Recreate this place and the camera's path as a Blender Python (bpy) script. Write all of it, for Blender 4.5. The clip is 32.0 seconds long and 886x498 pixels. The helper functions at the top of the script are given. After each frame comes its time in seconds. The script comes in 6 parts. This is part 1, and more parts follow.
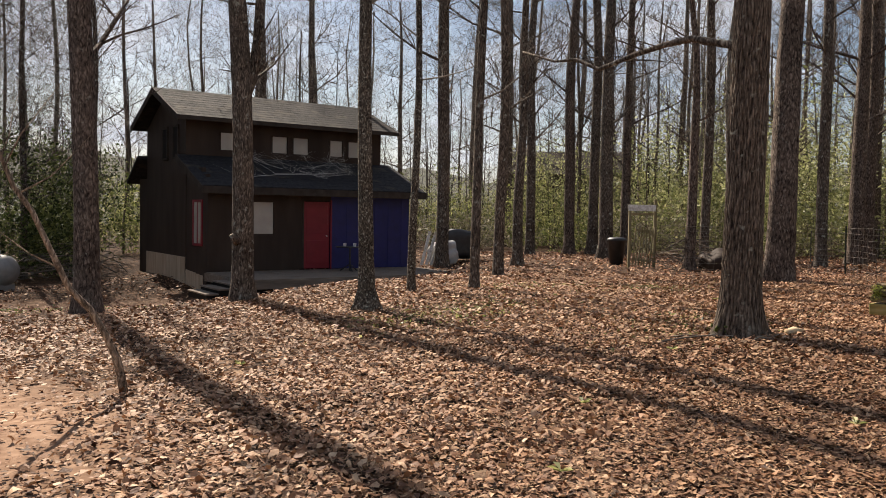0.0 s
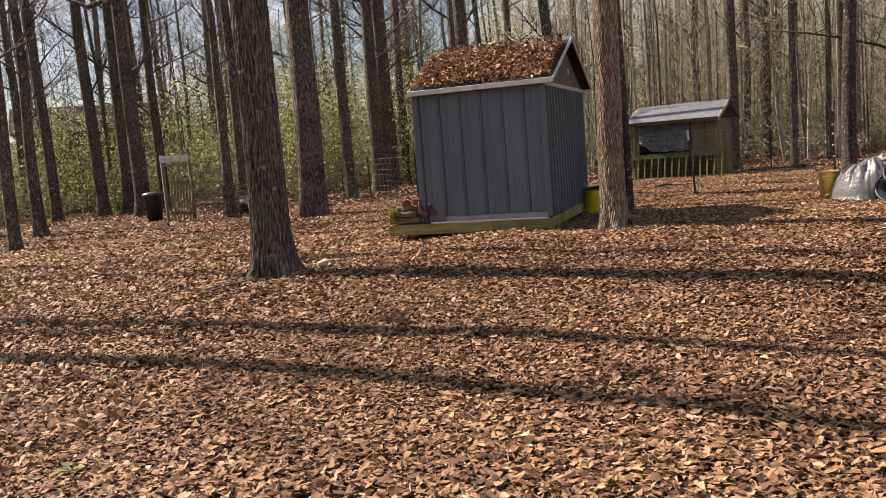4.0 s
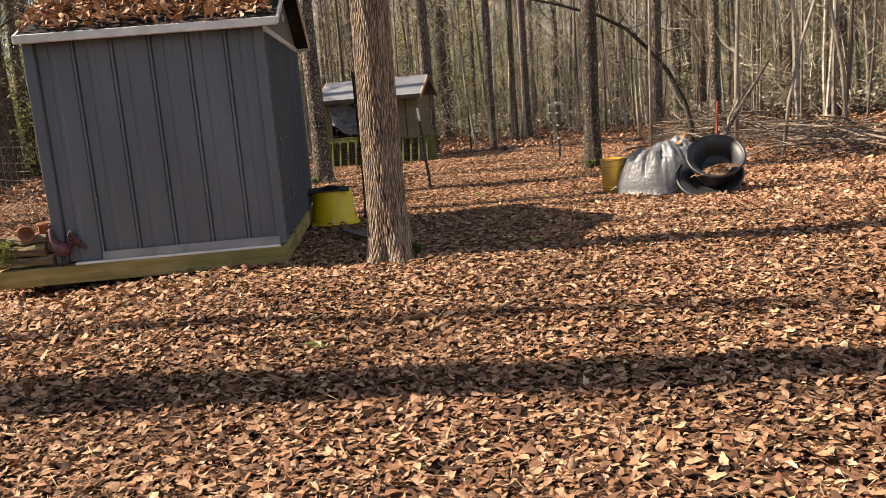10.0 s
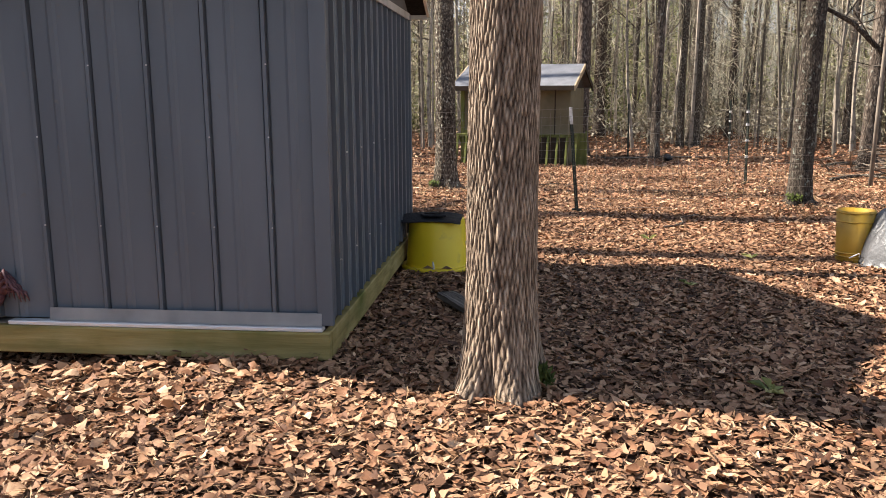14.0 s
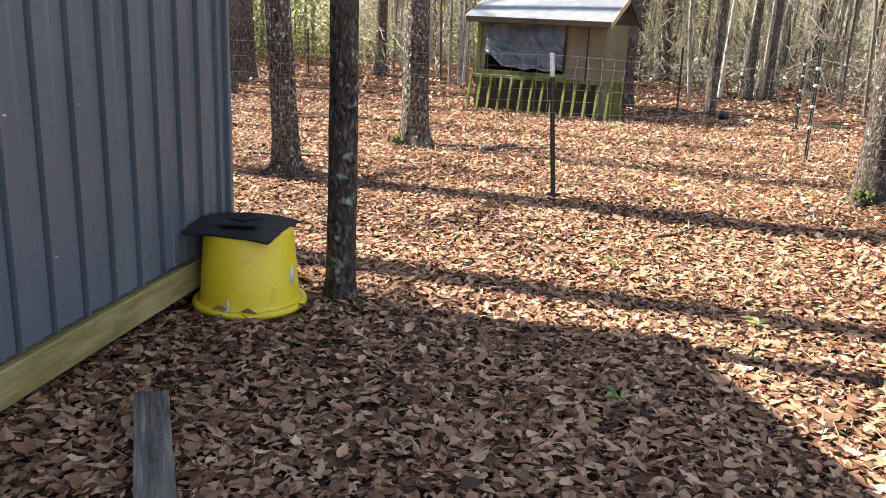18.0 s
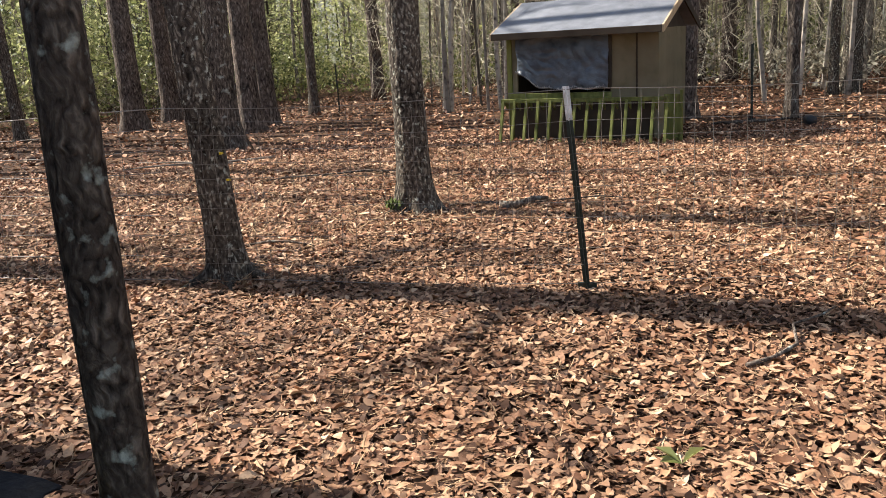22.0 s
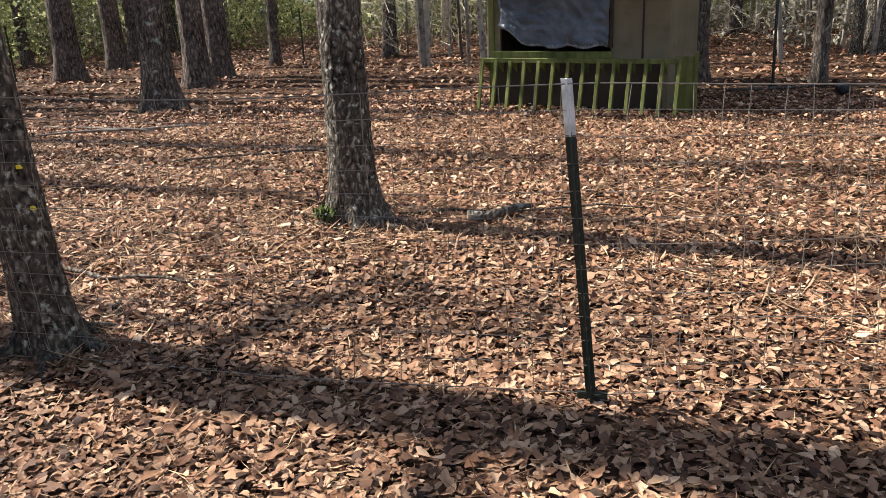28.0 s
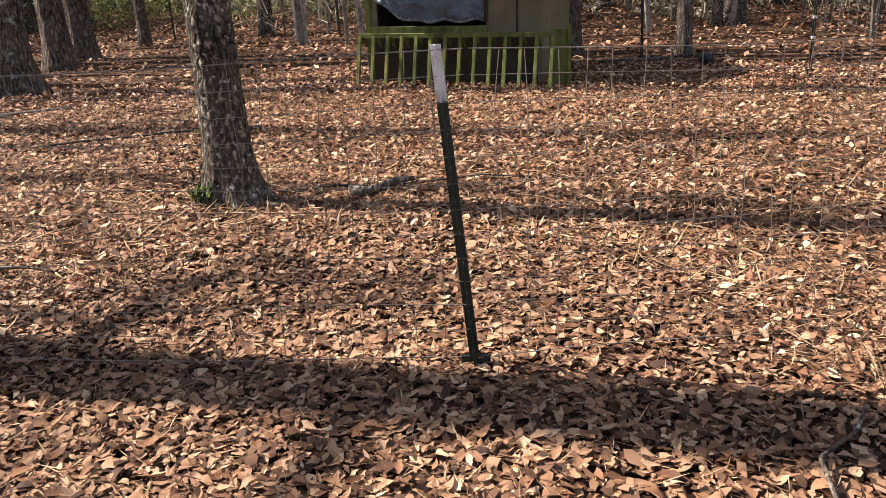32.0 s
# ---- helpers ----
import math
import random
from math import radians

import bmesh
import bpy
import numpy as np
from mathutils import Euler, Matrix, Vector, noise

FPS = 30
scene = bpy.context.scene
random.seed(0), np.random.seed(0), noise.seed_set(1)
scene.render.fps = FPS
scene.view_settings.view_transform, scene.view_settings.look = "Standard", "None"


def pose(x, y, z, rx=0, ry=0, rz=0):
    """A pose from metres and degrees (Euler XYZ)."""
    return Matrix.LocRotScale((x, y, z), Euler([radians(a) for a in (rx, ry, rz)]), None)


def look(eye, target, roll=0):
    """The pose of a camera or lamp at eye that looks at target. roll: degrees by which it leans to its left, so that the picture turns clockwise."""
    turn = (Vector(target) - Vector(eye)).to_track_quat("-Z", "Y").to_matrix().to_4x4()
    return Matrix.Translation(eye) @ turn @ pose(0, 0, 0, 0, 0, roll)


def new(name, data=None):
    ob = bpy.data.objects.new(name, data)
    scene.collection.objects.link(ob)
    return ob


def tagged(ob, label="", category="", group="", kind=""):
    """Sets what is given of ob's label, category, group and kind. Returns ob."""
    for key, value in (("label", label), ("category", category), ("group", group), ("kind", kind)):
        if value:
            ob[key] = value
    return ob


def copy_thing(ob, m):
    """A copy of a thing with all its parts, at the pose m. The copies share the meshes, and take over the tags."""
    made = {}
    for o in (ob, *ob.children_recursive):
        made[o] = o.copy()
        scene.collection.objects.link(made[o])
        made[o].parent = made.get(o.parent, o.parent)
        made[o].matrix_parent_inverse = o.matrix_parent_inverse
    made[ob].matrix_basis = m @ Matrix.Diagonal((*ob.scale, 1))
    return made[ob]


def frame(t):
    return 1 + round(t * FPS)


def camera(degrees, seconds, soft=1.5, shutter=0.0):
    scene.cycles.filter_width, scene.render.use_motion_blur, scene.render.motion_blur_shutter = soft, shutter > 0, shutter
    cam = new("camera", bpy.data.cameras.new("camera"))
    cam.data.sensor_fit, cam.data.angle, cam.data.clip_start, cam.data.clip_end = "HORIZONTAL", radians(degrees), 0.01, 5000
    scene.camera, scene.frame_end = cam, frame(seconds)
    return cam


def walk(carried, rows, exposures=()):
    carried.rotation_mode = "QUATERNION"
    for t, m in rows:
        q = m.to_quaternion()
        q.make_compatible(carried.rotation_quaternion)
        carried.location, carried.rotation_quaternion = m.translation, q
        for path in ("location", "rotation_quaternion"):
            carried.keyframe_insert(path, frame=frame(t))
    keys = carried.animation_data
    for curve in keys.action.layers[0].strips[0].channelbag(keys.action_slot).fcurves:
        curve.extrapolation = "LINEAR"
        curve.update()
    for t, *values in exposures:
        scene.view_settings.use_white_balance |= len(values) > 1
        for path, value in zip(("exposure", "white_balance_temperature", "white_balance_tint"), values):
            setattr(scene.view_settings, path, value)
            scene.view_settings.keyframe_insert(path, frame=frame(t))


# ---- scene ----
cam = camera(56.7, 32.0, soft=0.6)
METRES, EYE, TILT, LEAN, TURN = 15.6, 1.5, 0.0, 0.0, -39.8
ROWS = [
    (0.0, 0.0, 0.0, 0.0, 0.04, -2.46, -1.02),
    (0.5, 0.0011, 0.0116, -0.001, 1.73, -3.81, -0.77),
    (1.0, 0.0008, 0.0155, -0.0012, 4.28, -4.8, -0.05),
    (1.5, 0.001, 0.0133, -0.0004, 4.91, -4.9, 0.97),
    (2.0, 0.005, 0.0128, -0.0002, 1.1, -4.54, 2.35),
    (2.5, 0.0084, 0.0131, -0.0005, -6.51, -4.47, 3.6),
    (3.0, 0.0114, 0.0153, -0.0007, -15.44, -4.94, 4.17),
    (3.5, 0.0135, 0.0146, -0.0006, -23.76, -5.84, 4.41),
    (4.0, 0.0253, 0.0222, -0.0027, -30.88, -7.0, 4.59),
    (4.5, 0.0394, 0.0338, -0.0028, -36.31, -8.23, 4.87),
    (6.5, 0.0771, 0.1078, 0.0008, -37.32, -8.61, 4.15),
    (7.0, 0.0856, 0.1309, 0.001, -35.45, -8.04, 3.63),
    (7.5, 0.0918, 0.1563, 0.0004, -35.42, -7.7, 3.43),
    (8.0, 0.1047, 0.1765, -0.0011, -37.55, -7.68, 3.52),
    (8.5, 0.1181, 0.1979, -0.0005, -41.36, -8.0, 3.78),
    (9.0, 0.1308, 0.2169, -0.0004, -46.6, -8.58, 4.1),
    (9.5, 0.1474, 0.236, 0.0007, -51.3, -9.43, 4.45),
    (10.0, 0.1593, 0.2557, 0.0001, -54.73, -10.23, 4.62),
    (10.5, 0.1763, 0.2729, -0.0016, -56.02, -10.87, 4.35),
    (11.0, 0.1934, 0.2935, 0.001, -55.44, -11.43, 3.54),
    (11.5, 0.2059, 0.3098, 0.002, -54.14, -11.74, 2.31),
    (12.0, 0.2245, 0.3196, 0.0029, -52.2, -11.92, 0.66),
    (12.5, 0.241, 0.3347, 0.0007, -50.86, -12.69, -0.54),
    (13.0, 0.263, 0.3497, 0.0034, -48.0, -11.2, 0.15),
    (13.5, 0.2858, 0.359, 0.0053, -43.87, -10.98, 1.0),
    (14.0, 0.3086, 0.3716, 0.0068, -44.44, -10.83, 0.18),
    (14.5, 0.3334, 0.3773, 0.0074, -45.28, -10.74, -0.88),
    (15.0, 0.354, 0.3895, 0.008, -45.97, -10.52, -1.34),
    (15.5, 0.3761, 0.3973, 0.0079, -45.98, -10.97, -1.53),
    (17.5, 0.4642, 0.4191, 0.0096, -41.91, -14.43, -2.6),
    (18.0, 0.485, 0.4346, 0.0109, -38.85, -15.73, -2.56),
    (18.5, 0.5081, 0.4456, 0.0119, -35.19, -17.54, -2.13),
    (19.0, 0.5258, 0.4595, 0.0126, -31.81, -19.91, -1.09),
    (19.5, 0.5401, 0.4701, 0.0127, -30.71, -23.1, 0.94),
    (20.0, 0.5537, 0.4707, 0.0149, -31.61, -21.64, 0.91),
    (20.5, 0.5664, 0.4865, 0.0165, -34.7, -16.99, 1.55),
    (21.0, 0.5776, 0.4997, 0.0173, -37.06, -14.43, 2.6),
    (21.5, 0.5925, 0.5086, 0.017, -36.22, -14.07, 3.06),
    (22.0, 0.6033, 0.5229, 0.0163, -34.98, -14.55, 3.42),
    (22.5, 0.6145, 0.5358, 0.0172, -34.24, -15.05, 3.29),
    (23.0, 0.6298, 0.5467, 0.017, -33.67, -15.77, 2.97),
    (23.5, 0.6382, 0.5628, 0.0162, -33.71, -16.66, 2.51),
    (24.0, 0.6475, 0.5767, 0.0151, -33.87, -17.65, 2.09),
    (24.5, 0.6604, 0.5907, 0.0145, -32.88, -18.71, 2.3),
    (25.0, 0.6727, 0.604, 0.0142, -37.07, -19.82, 2.48),
    (25.5, 0.6826, 0.6115, 0.014, -38.26, -20.42, 2.26),
    (27.5, 0.694, 0.6215, 0.017, -36.5, -18.23, 2.38),
    (28.0, 0.6919, 0.6214, 0.0178, -35.8, -18.38, 2.36),
    (28.5, 0.6908, 0.6212, 0.0163, -35.35, -19.06, 2.5),
    (29.0, 0.6902, 0.6211, 0.0158, -35.36, -20.1, 2.75),
    (29.5, 0.6912, 0.6204, 0.0153, -35.51, -20.93, 3.12),
    (30.0, 0.6914, 0.6208, 0.0153, -35.6, -21.38, 3.47),
    (30.5, 0.6913, 0.6211, 0.0153, -35.75, -21.44, 3.79),
    (31.0, 0.6918, 0.6206, 0.0156, -36.65, -21.32, 3.81),
    (31.5, 0.6923, 0.6203, 0.0157, -39.2, -20.96, 3.36),
    (32.0, 0.6935, 0.6191, 0.0152, -43.92, -20.13, 2.43),
]
walk(cam, [(t, pose(0, 0, EYE, TILT, LEAN, TURN) @ pose(METRES * x, METRES * y, METRES * z, 90 + pitch, roll, yaw)) for t, x, y, z, yaw, pitch, roll in ROWS], [(0.0, 1.0, 6700, 12), (4.0, 1.15, 6800, 13), (8.0, 1.33, 6950, 14), (10.0, 1.4, 7000, 14), (12.0, 1.45, 6500, 12), (14.0, 1.7, 6300, 12), (15.5, 1.95, 6350, 11), (18.0, 2.42, 6100, 10), (20.0, 2.36, 6050, 10), (21.0, 1.73, 6050, 9), (22.5, 1.58, 6050, 9), (24.0, 1.45, 6300, 12), (27.0, 1.5, 5850, 8), (30.0, 1.45, 5800, 9), (32.0, 1.48, 6200, 13)])

# ---- light ----
# sun low in the south, behind the woods: shadows run towards -y and a little -x
SUN_AZ, SUN_EL = radians(9.0), radians(41.5)  # azimuth from +y towards +x
sun_data = bpy.data.lights.new("sun", "SUN")
sun_data.energy, sun_data.angle, sun_data.color = 5.0, radians(0.55), (1.0, 0.9, 0.76)
sun = new("sun", sun_data)
sun_way = Vector((math.sin(SUN_AZ) * math.cos(SUN_EL), math.cos(SUN_AZ) * math.cos(SUN_EL), math.sin(SUN_EL)))
sun.matrix_world = look(sun_way * 80, (0, 0, 0))

world = bpy.data.worlds.new("sky")
scene.world = world
world.use_nodes = True
wn, wl = world.node_tree.nodes, world.node_tree.links
wn.clear()
sky = wn.new("ShaderNodeTexSky")
sky.sky_type, sky.sun_disc = "NISHITA", False
sky.sun_elevation, sky.sun_rotation = SUN_EL, SUN_AZ
cloud_at = wn.new("ShaderNodeTexCoord")
cloud = wn.new("ShaderNodeTexNoise")
cloud.inputs["Scale"].default_value, cloud.inputs["Detail"].default_value = 4.5, 6
cloud_map = wn.new("ShaderNodeMapping")
cloud_map.inputs["Scale"].default_value = (1, 1, 3.0)
cloud_ramp = wn.new("ShaderNodeValToRGB")
cloud_ramp.color_ramp.elements[0].position, cloud_ramp.color_ramp.elements[1].position = 0.48, 0.66
cloud_mix = wn.new("ShaderNodeMix")
cloud_mix.data_type = "RGBA"
cloud_mix.inputs[7].default_value = (8.4, 9.0, 10.0, 1)
back = wn.new("ShaderNodeBackground")
back.inputs["Strength"].default_value = 0.052
out = wn.new("ShaderNodeOutputWorld")
wl.new(cloud_at.outputs["Generated"], cloud_map.inputs[0])
wl.new(cloud_map.outputs[0], cloud.inputs["Vector"])
wl.new(cloud.outputs[0], cloud_ramp.inputs[0])
wl.new(cloud_ramp.outputs[0], cloud_mix.inputs[0])
wl.new(sky.outputs[0], cloud_mix.inputs[6])
wl.new(cloud_mix.outputs[2], back.inputs[0])
wl.new(back.outputs[0], out.inputs[0])


# ---- materials ----
def matter(name, stops, scale=6.0, rough=0.85, stretch=(1, 1, 1), bump=0.3, bump_scale=None, metal=0.0, detail=6, source="noise",
           thin=0.0, second=None, space="Object", dist=0.02):
    """A material whose colour runs over the stops by noise (or by island or object), with a finer second tone and a bump."""
    m = bpy.data.materials.new(name)
    m.use_nodes = True
    n, l = m.node_tree.nodes, m.node_tree.links
    b = n["Principled BSDF"]
    at = n.new("ShaderNodeTexCoord")
    mp = n.new("ShaderNodeMapping")
    mp.inputs["Scale"].default_value = stretch
    l.new(at.outputs[space], mp.inputs[0])
    tex = n.new("ShaderNodeTexNoise")
    tex.inputs["Scale"].default_value, tex.inputs["Detail"].default_value = scale, detail
    l.new(mp.outputs[0], tex.inputs["Vector"])
    ramp = n.new("ShaderNodeValToRGB")
    cr = ramp.color_ramp
    while len(cr.elements) < len(stops):
        cr.elements.new(0.5)
    for e, (pos, col) in zip(cr.elements, stops):
        e.position, e.color = pos, (*col, 1)
    if source == "island":
        geo = n.new("ShaderNodeNewGeometry")
        l.new(geo.outputs["Random Per Island"], ramp.inputs[0])
    elif source == "object":
        info = n.new("ShaderNodeObjectInfo")
        l.new(info.outputs["Random"], ramp.inputs[0])
    else:
        l.new(tex.outputs[0], ramp.inputs[0])
    colour = ramp.outputs[0]
    if second:
        s_scale, s_col, s_lo, s_hi = second
        t2 = n.new("ShaderNodeTexNoise")
        t2.inputs["Scale"].default_value, t2.inputs["Detail"].default_value = s_scale, 5
        l.new(at.outputs[space], t2.inputs["Vector"])
        r2 = n.new("ShaderNodeMapRange")
        r2.inputs[1].default_value, r2.inputs[2].default_value = s_lo, s_hi
        l.new(t2.outputs[0], r2.inputs[0])
        mx = n.new("ShaderNodeMix")
        mx.data_type = "RGBA"
        mx.inputs[7].default_value = (*s_col, 1)
        l.new(r2.outputs[0], mx.inputs[0])
        l.new(colour, mx.inputs[6])
        colour = mx.outputs[2]
    l.new(colour, b.inputs["Base Color"])
    b.inputs["Roughness"].default_value, b.inputs["Metallic"].default_value = rough, metal
    b.inputs["Specular IOR Level"].default_value = 0.15 if rough >= 0.6 and not metal else 0.5
    if bump:
        t3 = n.new("ShaderNodeTexNoise")
        t3.inputs["Scale"].default_value, t3.inputs["Detail"].default_value = bump_scale or scale * 2, 6
        l.new(mp.outputs[0], t3.inputs["Vector"])
        bp = n.new("ShaderNodeBump")
        bp.inputs["Strength"].default_value, bp.inputs["Distance"].default_value = bump, dist
        l.new(t3.outputs[0], bp.inputs["Height"])
        l.new(bp.outputs[0], b.inputs["Normal"])
    if thin:
        tl = n.new("ShaderNodeBsdfTranslucent")
        l.new(colour, tl.inputs["Color"])
        ms = n.new("ShaderNodeMixShader")
        ms.inputs[0].default_value = thin
        l.new(b.outputs[0], ms.inputs[1])
        l.new(tl.outputs[0], ms.inputs[2])
        l.new(ms.outputs[0], n["Material Output"].inputs["Surface"])
    return m


def litter_matter(name, stops, cell, bump=0.8):
    """Fallen leaves seen from afar: voronoi cells of leaf size, each of its own tone, with larger patches."""
    m = bpy.data.materials.new(name)
    m.use_nodes = True
    n, l = m.node_tree.nodes, m.node_tree.links
    b = n["Principled BSDF"]
    at = n.new("ShaderNodeTexCoord")
    warp = n.new("ShaderNodeTexNoise")
    warp.inputs["Scale"].default_value = 9
    l.new(at.outputs["Object"], warp.inputs["Vector"])
    mixv = n.new("ShaderNodeMix")
    mixv.data_type = "VECTOR"
    mixv.inputs[0].default_value = 0.08
    l.new(at.outputs["Object"], mixv.inputs[4])
    l.new(warp.outputs[1], mixv.inputs[5])
    vor = n.new("ShaderNodeTexVoronoi")
    vor.inputs["Scale"].default_value = cell
    l.new(mixv.outputs[1], vor.inputs["Vector"])
    sep = n.new("ShaderNodeSeparateColor")
    l.new(vor.outputs["Color"], sep.inputs[0])
    patch = n.new("ShaderNodeTexNoise")
    patch.inputs["Scale"].default_value, patch.inputs["Detail"].default_value = 0.45, 6
    l.new(at.outputs["Object"], patch.inputs["Vector"])
    add = n.new("ShaderNodeMath")
    add.operation = "MULTIPLY_ADD"
    add.inputs[1].default_value = 0.62
    l.new(sep.outputs[0], add.inputs[0])
    pm = n.new("ShaderNodeMath")
    pm.operation = "MULTIPLY"
    pm.inputs[1].default_value = 0.42
    l.new(patch.outputs[0], pm.inputs[0])
    l.new(pm.outputs[0], add.inputs[2])
    ramp = n.new("ShaderNodeValToRGB")
    cr = ramp.color_ramp
    while len(cr.elements) < len(stops):
        cr.elements.new(0.5)
    for e, (pos, col) in zip(cr.elements, stops):
        e.position, e.color = pos, (*col, 1)
    l.new(add.outputs[0], ramp.inputs[0])
    mask = n.new("ShaderNodeAttribute")
    mask.attribute_name = "bare"
    soil = n.new("ShaderNodeValToRGB")
    soil.color_ramp.elements[0].position, soil.color_ramp.elements[0].color = 0.3, (0.19, 0.105, 0.062, 1)
    soil.color_ramp.elements[1].position, soil.color_ramp.elements[1].color = 0.7, (0.34, 0.215, 0.14, 1)
    l.new(warp.outputs[0], soil.inputs[0])
    mx = n.new("ShaderNodeMix")
    mx.data_type = "RGBA"
    l.new(mask.outputs["Fac"], mx.inputs[0])
    l.new(ramp.outputs[0], mx.inputs[6])
    l.new(soil.outputs[0], mx.inputs[7])
    l.new(mx.outputs[2], b.inputs["Base Color"])
    b.inputs["Roughness"].default_value, b.inputs["Specular IOR Level"].default_value = 0.9, 0.1
    bp = n.new("ShaderNodeBump")
    bp.inputs["Strength"].default_value, bp.inputs["Distance"].default_value = bump, 0.03
    l.new(sep.outputs[1], bp.inputs["Height"])
    l.new(bp.outputs[0], b.inputs["Normal"])
    return m


def bark_matter(name, dark, mid, light, across, up, lichen=None, spots=6.0, at_least=0.62, ridged=0.0):
    """Bark in long plates parted by dark fissures, with larger pale and dark stretches and, where given, spots of lichen."""
    m = bpy.data.materials.new(name)
    m.use_nodes = True
    n, l = m.node_tree.nodes, m.node_tree.links
    b = n["Principled BSDF"]
    b.inputs["Roughness"].default_value, b.inputs["Specular IOR Level"].default_value = 0.92, 0.15
    at = n.new("ShaderNodeTexCoord")
    warp = n.new("ShaderNodeTexNoise")
    warp.inputs["Scale"].default_value, warp.inputs["Detail"].default_value = 7, 4
    l.new(at.outputs["Object"], warp.inputs["Vector"])
    mixv = n.new("ShaderNodeMix")
    mixv.data_type = "VECTOR"
    mixv.inputs[0].default_value = 0.1
    l.new(at.outputs["Object"], mixv.inputs[4])
    l.new(warp.outputs[1], mixv.inputs[5])
    mp = n.new("ShaderNodeMapping")
    mp.inputs["Scale"].default_value = (across, across, up)
    l.new(mixv.outputs[1], mp.inputs[0])
    vor = n.new("ShaderNodeTexVoronoi")
    vor.feature = "DISTANCE_TO_EDGE"
    vor.inputs["Scale"].default_value = 1.0
    l.new(mp.outputs[0], vor.inputs["Vector"])
    fine = n.new("ShaderNodeTexNoise")
    fine.inputs["Scale"].default_value, fine.inputs["Detail"].default_value = 1.6, 9
    l.new(mp.outputs[0], fine.inputs["Vector"])
    big = n.new("ShaderNodeTexNoise")
    big.inputs["Scale"].default_value, big.inputs["Detail"].default_value = 1.3, 4
    l.new(at.outputs["Object"], big.inputs["Vector"])
    edge = n.new("ShaderNodeMapRange")
    edge.inputs[1].default_value, edge.inputs[2].default_value = 0.0, 0.32
    l.new(vor.outputs["Distance"], edge.inputs[0])
    s1 = n.new("ShaderNodeMath")
    s1.operation = "MULTIPLY_ADD"
    s1.inputs[1].default_value = 0.32
    l.new(edge.outputs[0], s1.inputs[0])
    s2 = n.new("ShaderNodeMath")
    s2.operation = "MULTIPLY_ADD"
    s2.inputs[1].default_value, s2.inputs[2].default_value = 1.3, -0.45
    l.new(fine.outputs[0], s2.inputs[0])
    s3 = n.new("ShaderNodeMath")
    s3.operation = "MULTIPLY_ADD"
    s3.inputs[1].default_value = 0.6
    l.new(big.outputs[0], s3.inputs[0])
    l.new(s2.outputs[0], s3.inputs[2])
    height = s1.outputs[0]
    l.new(s3.outputs[0], s1.inputs[2])
    if ridged:
        rd = n.new("ShaderNodeAttribute")
        rd.attribute_name = "ridge"
        s4 = n.new("ShaderNodeMath")
        s4.operation = "MULTIPLY_ADD"
        s4.inputs[1].default_value = ridged
        l.new(rd.outputs["Fac"], s4.inputs[0])
        s5 = n.new("ShaderNodeMath")
        s5.operation = "MULTIPLY_ADD"
        s5.inputs[1].default_value, s5.inputs[2].default_value = 0.45, 0.3 - 0.55 * ridged
        l.new(s1.outputs[0], s5.inputs[0])
        l.new(s5.outputs[0], s4.inputs[2])
        height = s4.outputs[0]
    ramp = n.new("ShaderNodeValToRGB")
    cr = ramp.color_ramp
    cr.elements.new(0.5)
    for e, (p, col) in zip(cr.elements, ((0.3, dark), (0.7, mid), (1.0, light))):
        e.position, e.color = p, (*col, 1)
    l.new(height, ramp.inputs[0])
    colour = ramp.outputs[0]
    if lichen:
        ln = n.new("ShaderNodeTexNoise")
        ln.inputs["Scale"].default_value, ln.inputs["Detail"].default_value = spots, 7
        l.new(at.outputs["Object"], ln.inputs["Vector"])
        lr = n.new("ShaderNodeMapRange")
        lr.inputs[1].default_value, lr.inputs[2].default_value = at_least, at_least + 0.13
        l.new(ln.outputs[0], lr.inputs[0])
        mx = n.new("ShaderNodeMix")
        mx.data_type = "RGBA"
        mx.inputs[7].default_value = (*lichen, 1)
        l.new(lr.outputs[0], mx.inputs[0])
        l.new(colour, mx.inputs[6])
        colour = mx.outputs[2]
    l.new(colour, b.inputs["Base Color"])
    bp = n.new("ShaderNodeBump")
    bp.inputs["Strength"].default_value, bp.inputs["Distance"].default_value = 0.75, 0.02
    l.new(height, bp.inputs["Height"])
    l.new(bp.outputs[0], b.inputs["Normal"])
    return m


M = {}
LEAF = [(0.0, (0.1, 0.045, 0.025)), (0.3, (0.25, 0.124, 0.067)), (0.65, (0.37, 0.208, 0.117)), (0.93, (0.49, 0.314, 0.19)), (1.0, (0.62, 0.43, 0.28))]
OLD = [(0.0, (0.034, 0.018, 0.012)), (0.5, (0.165, 0.086, 0.05)), (1.0, (0.4, 0.24, 0.143))]
PINE = [(0.0, (0.06, 0.027, 0.017)), (0.3, (0.21, 0.093, 0.05)), (0.65, (0.42, 0.218, 0.122)), (1.0, (0.7, 0.48, 0.31))]
# Floor tones are darkened so that gaps between leaves read as shade.
FLOOR = [(0.0, (0.01, 0.006, 0.004)), (0.25, (0.025, 0.013, 0.008)), (0.55, (0.065, 0.034, 0.019)), (0.8, (0.16, 0.088, 0.048)), (1.0, (0.34, 0.22, 0.13))]
M["ground"] = litter_matter("forest floor", FLOOR, 15)
M["leaf"] = matter("fallen leaf", LEAF, source="island", rough=0.6, bump=0.25, bump_scale=60, thin=0.06, second=(35, (0.12, 0.06, 0.03), 0.55, 0.9))
M["old_leaf"] = matter("rotting dark leaf", OLD, source="island", rough=0.7, bump=0)
M["needle"] = matter("reddish litter", PINE, source="island", rough=0.65, bump=0)
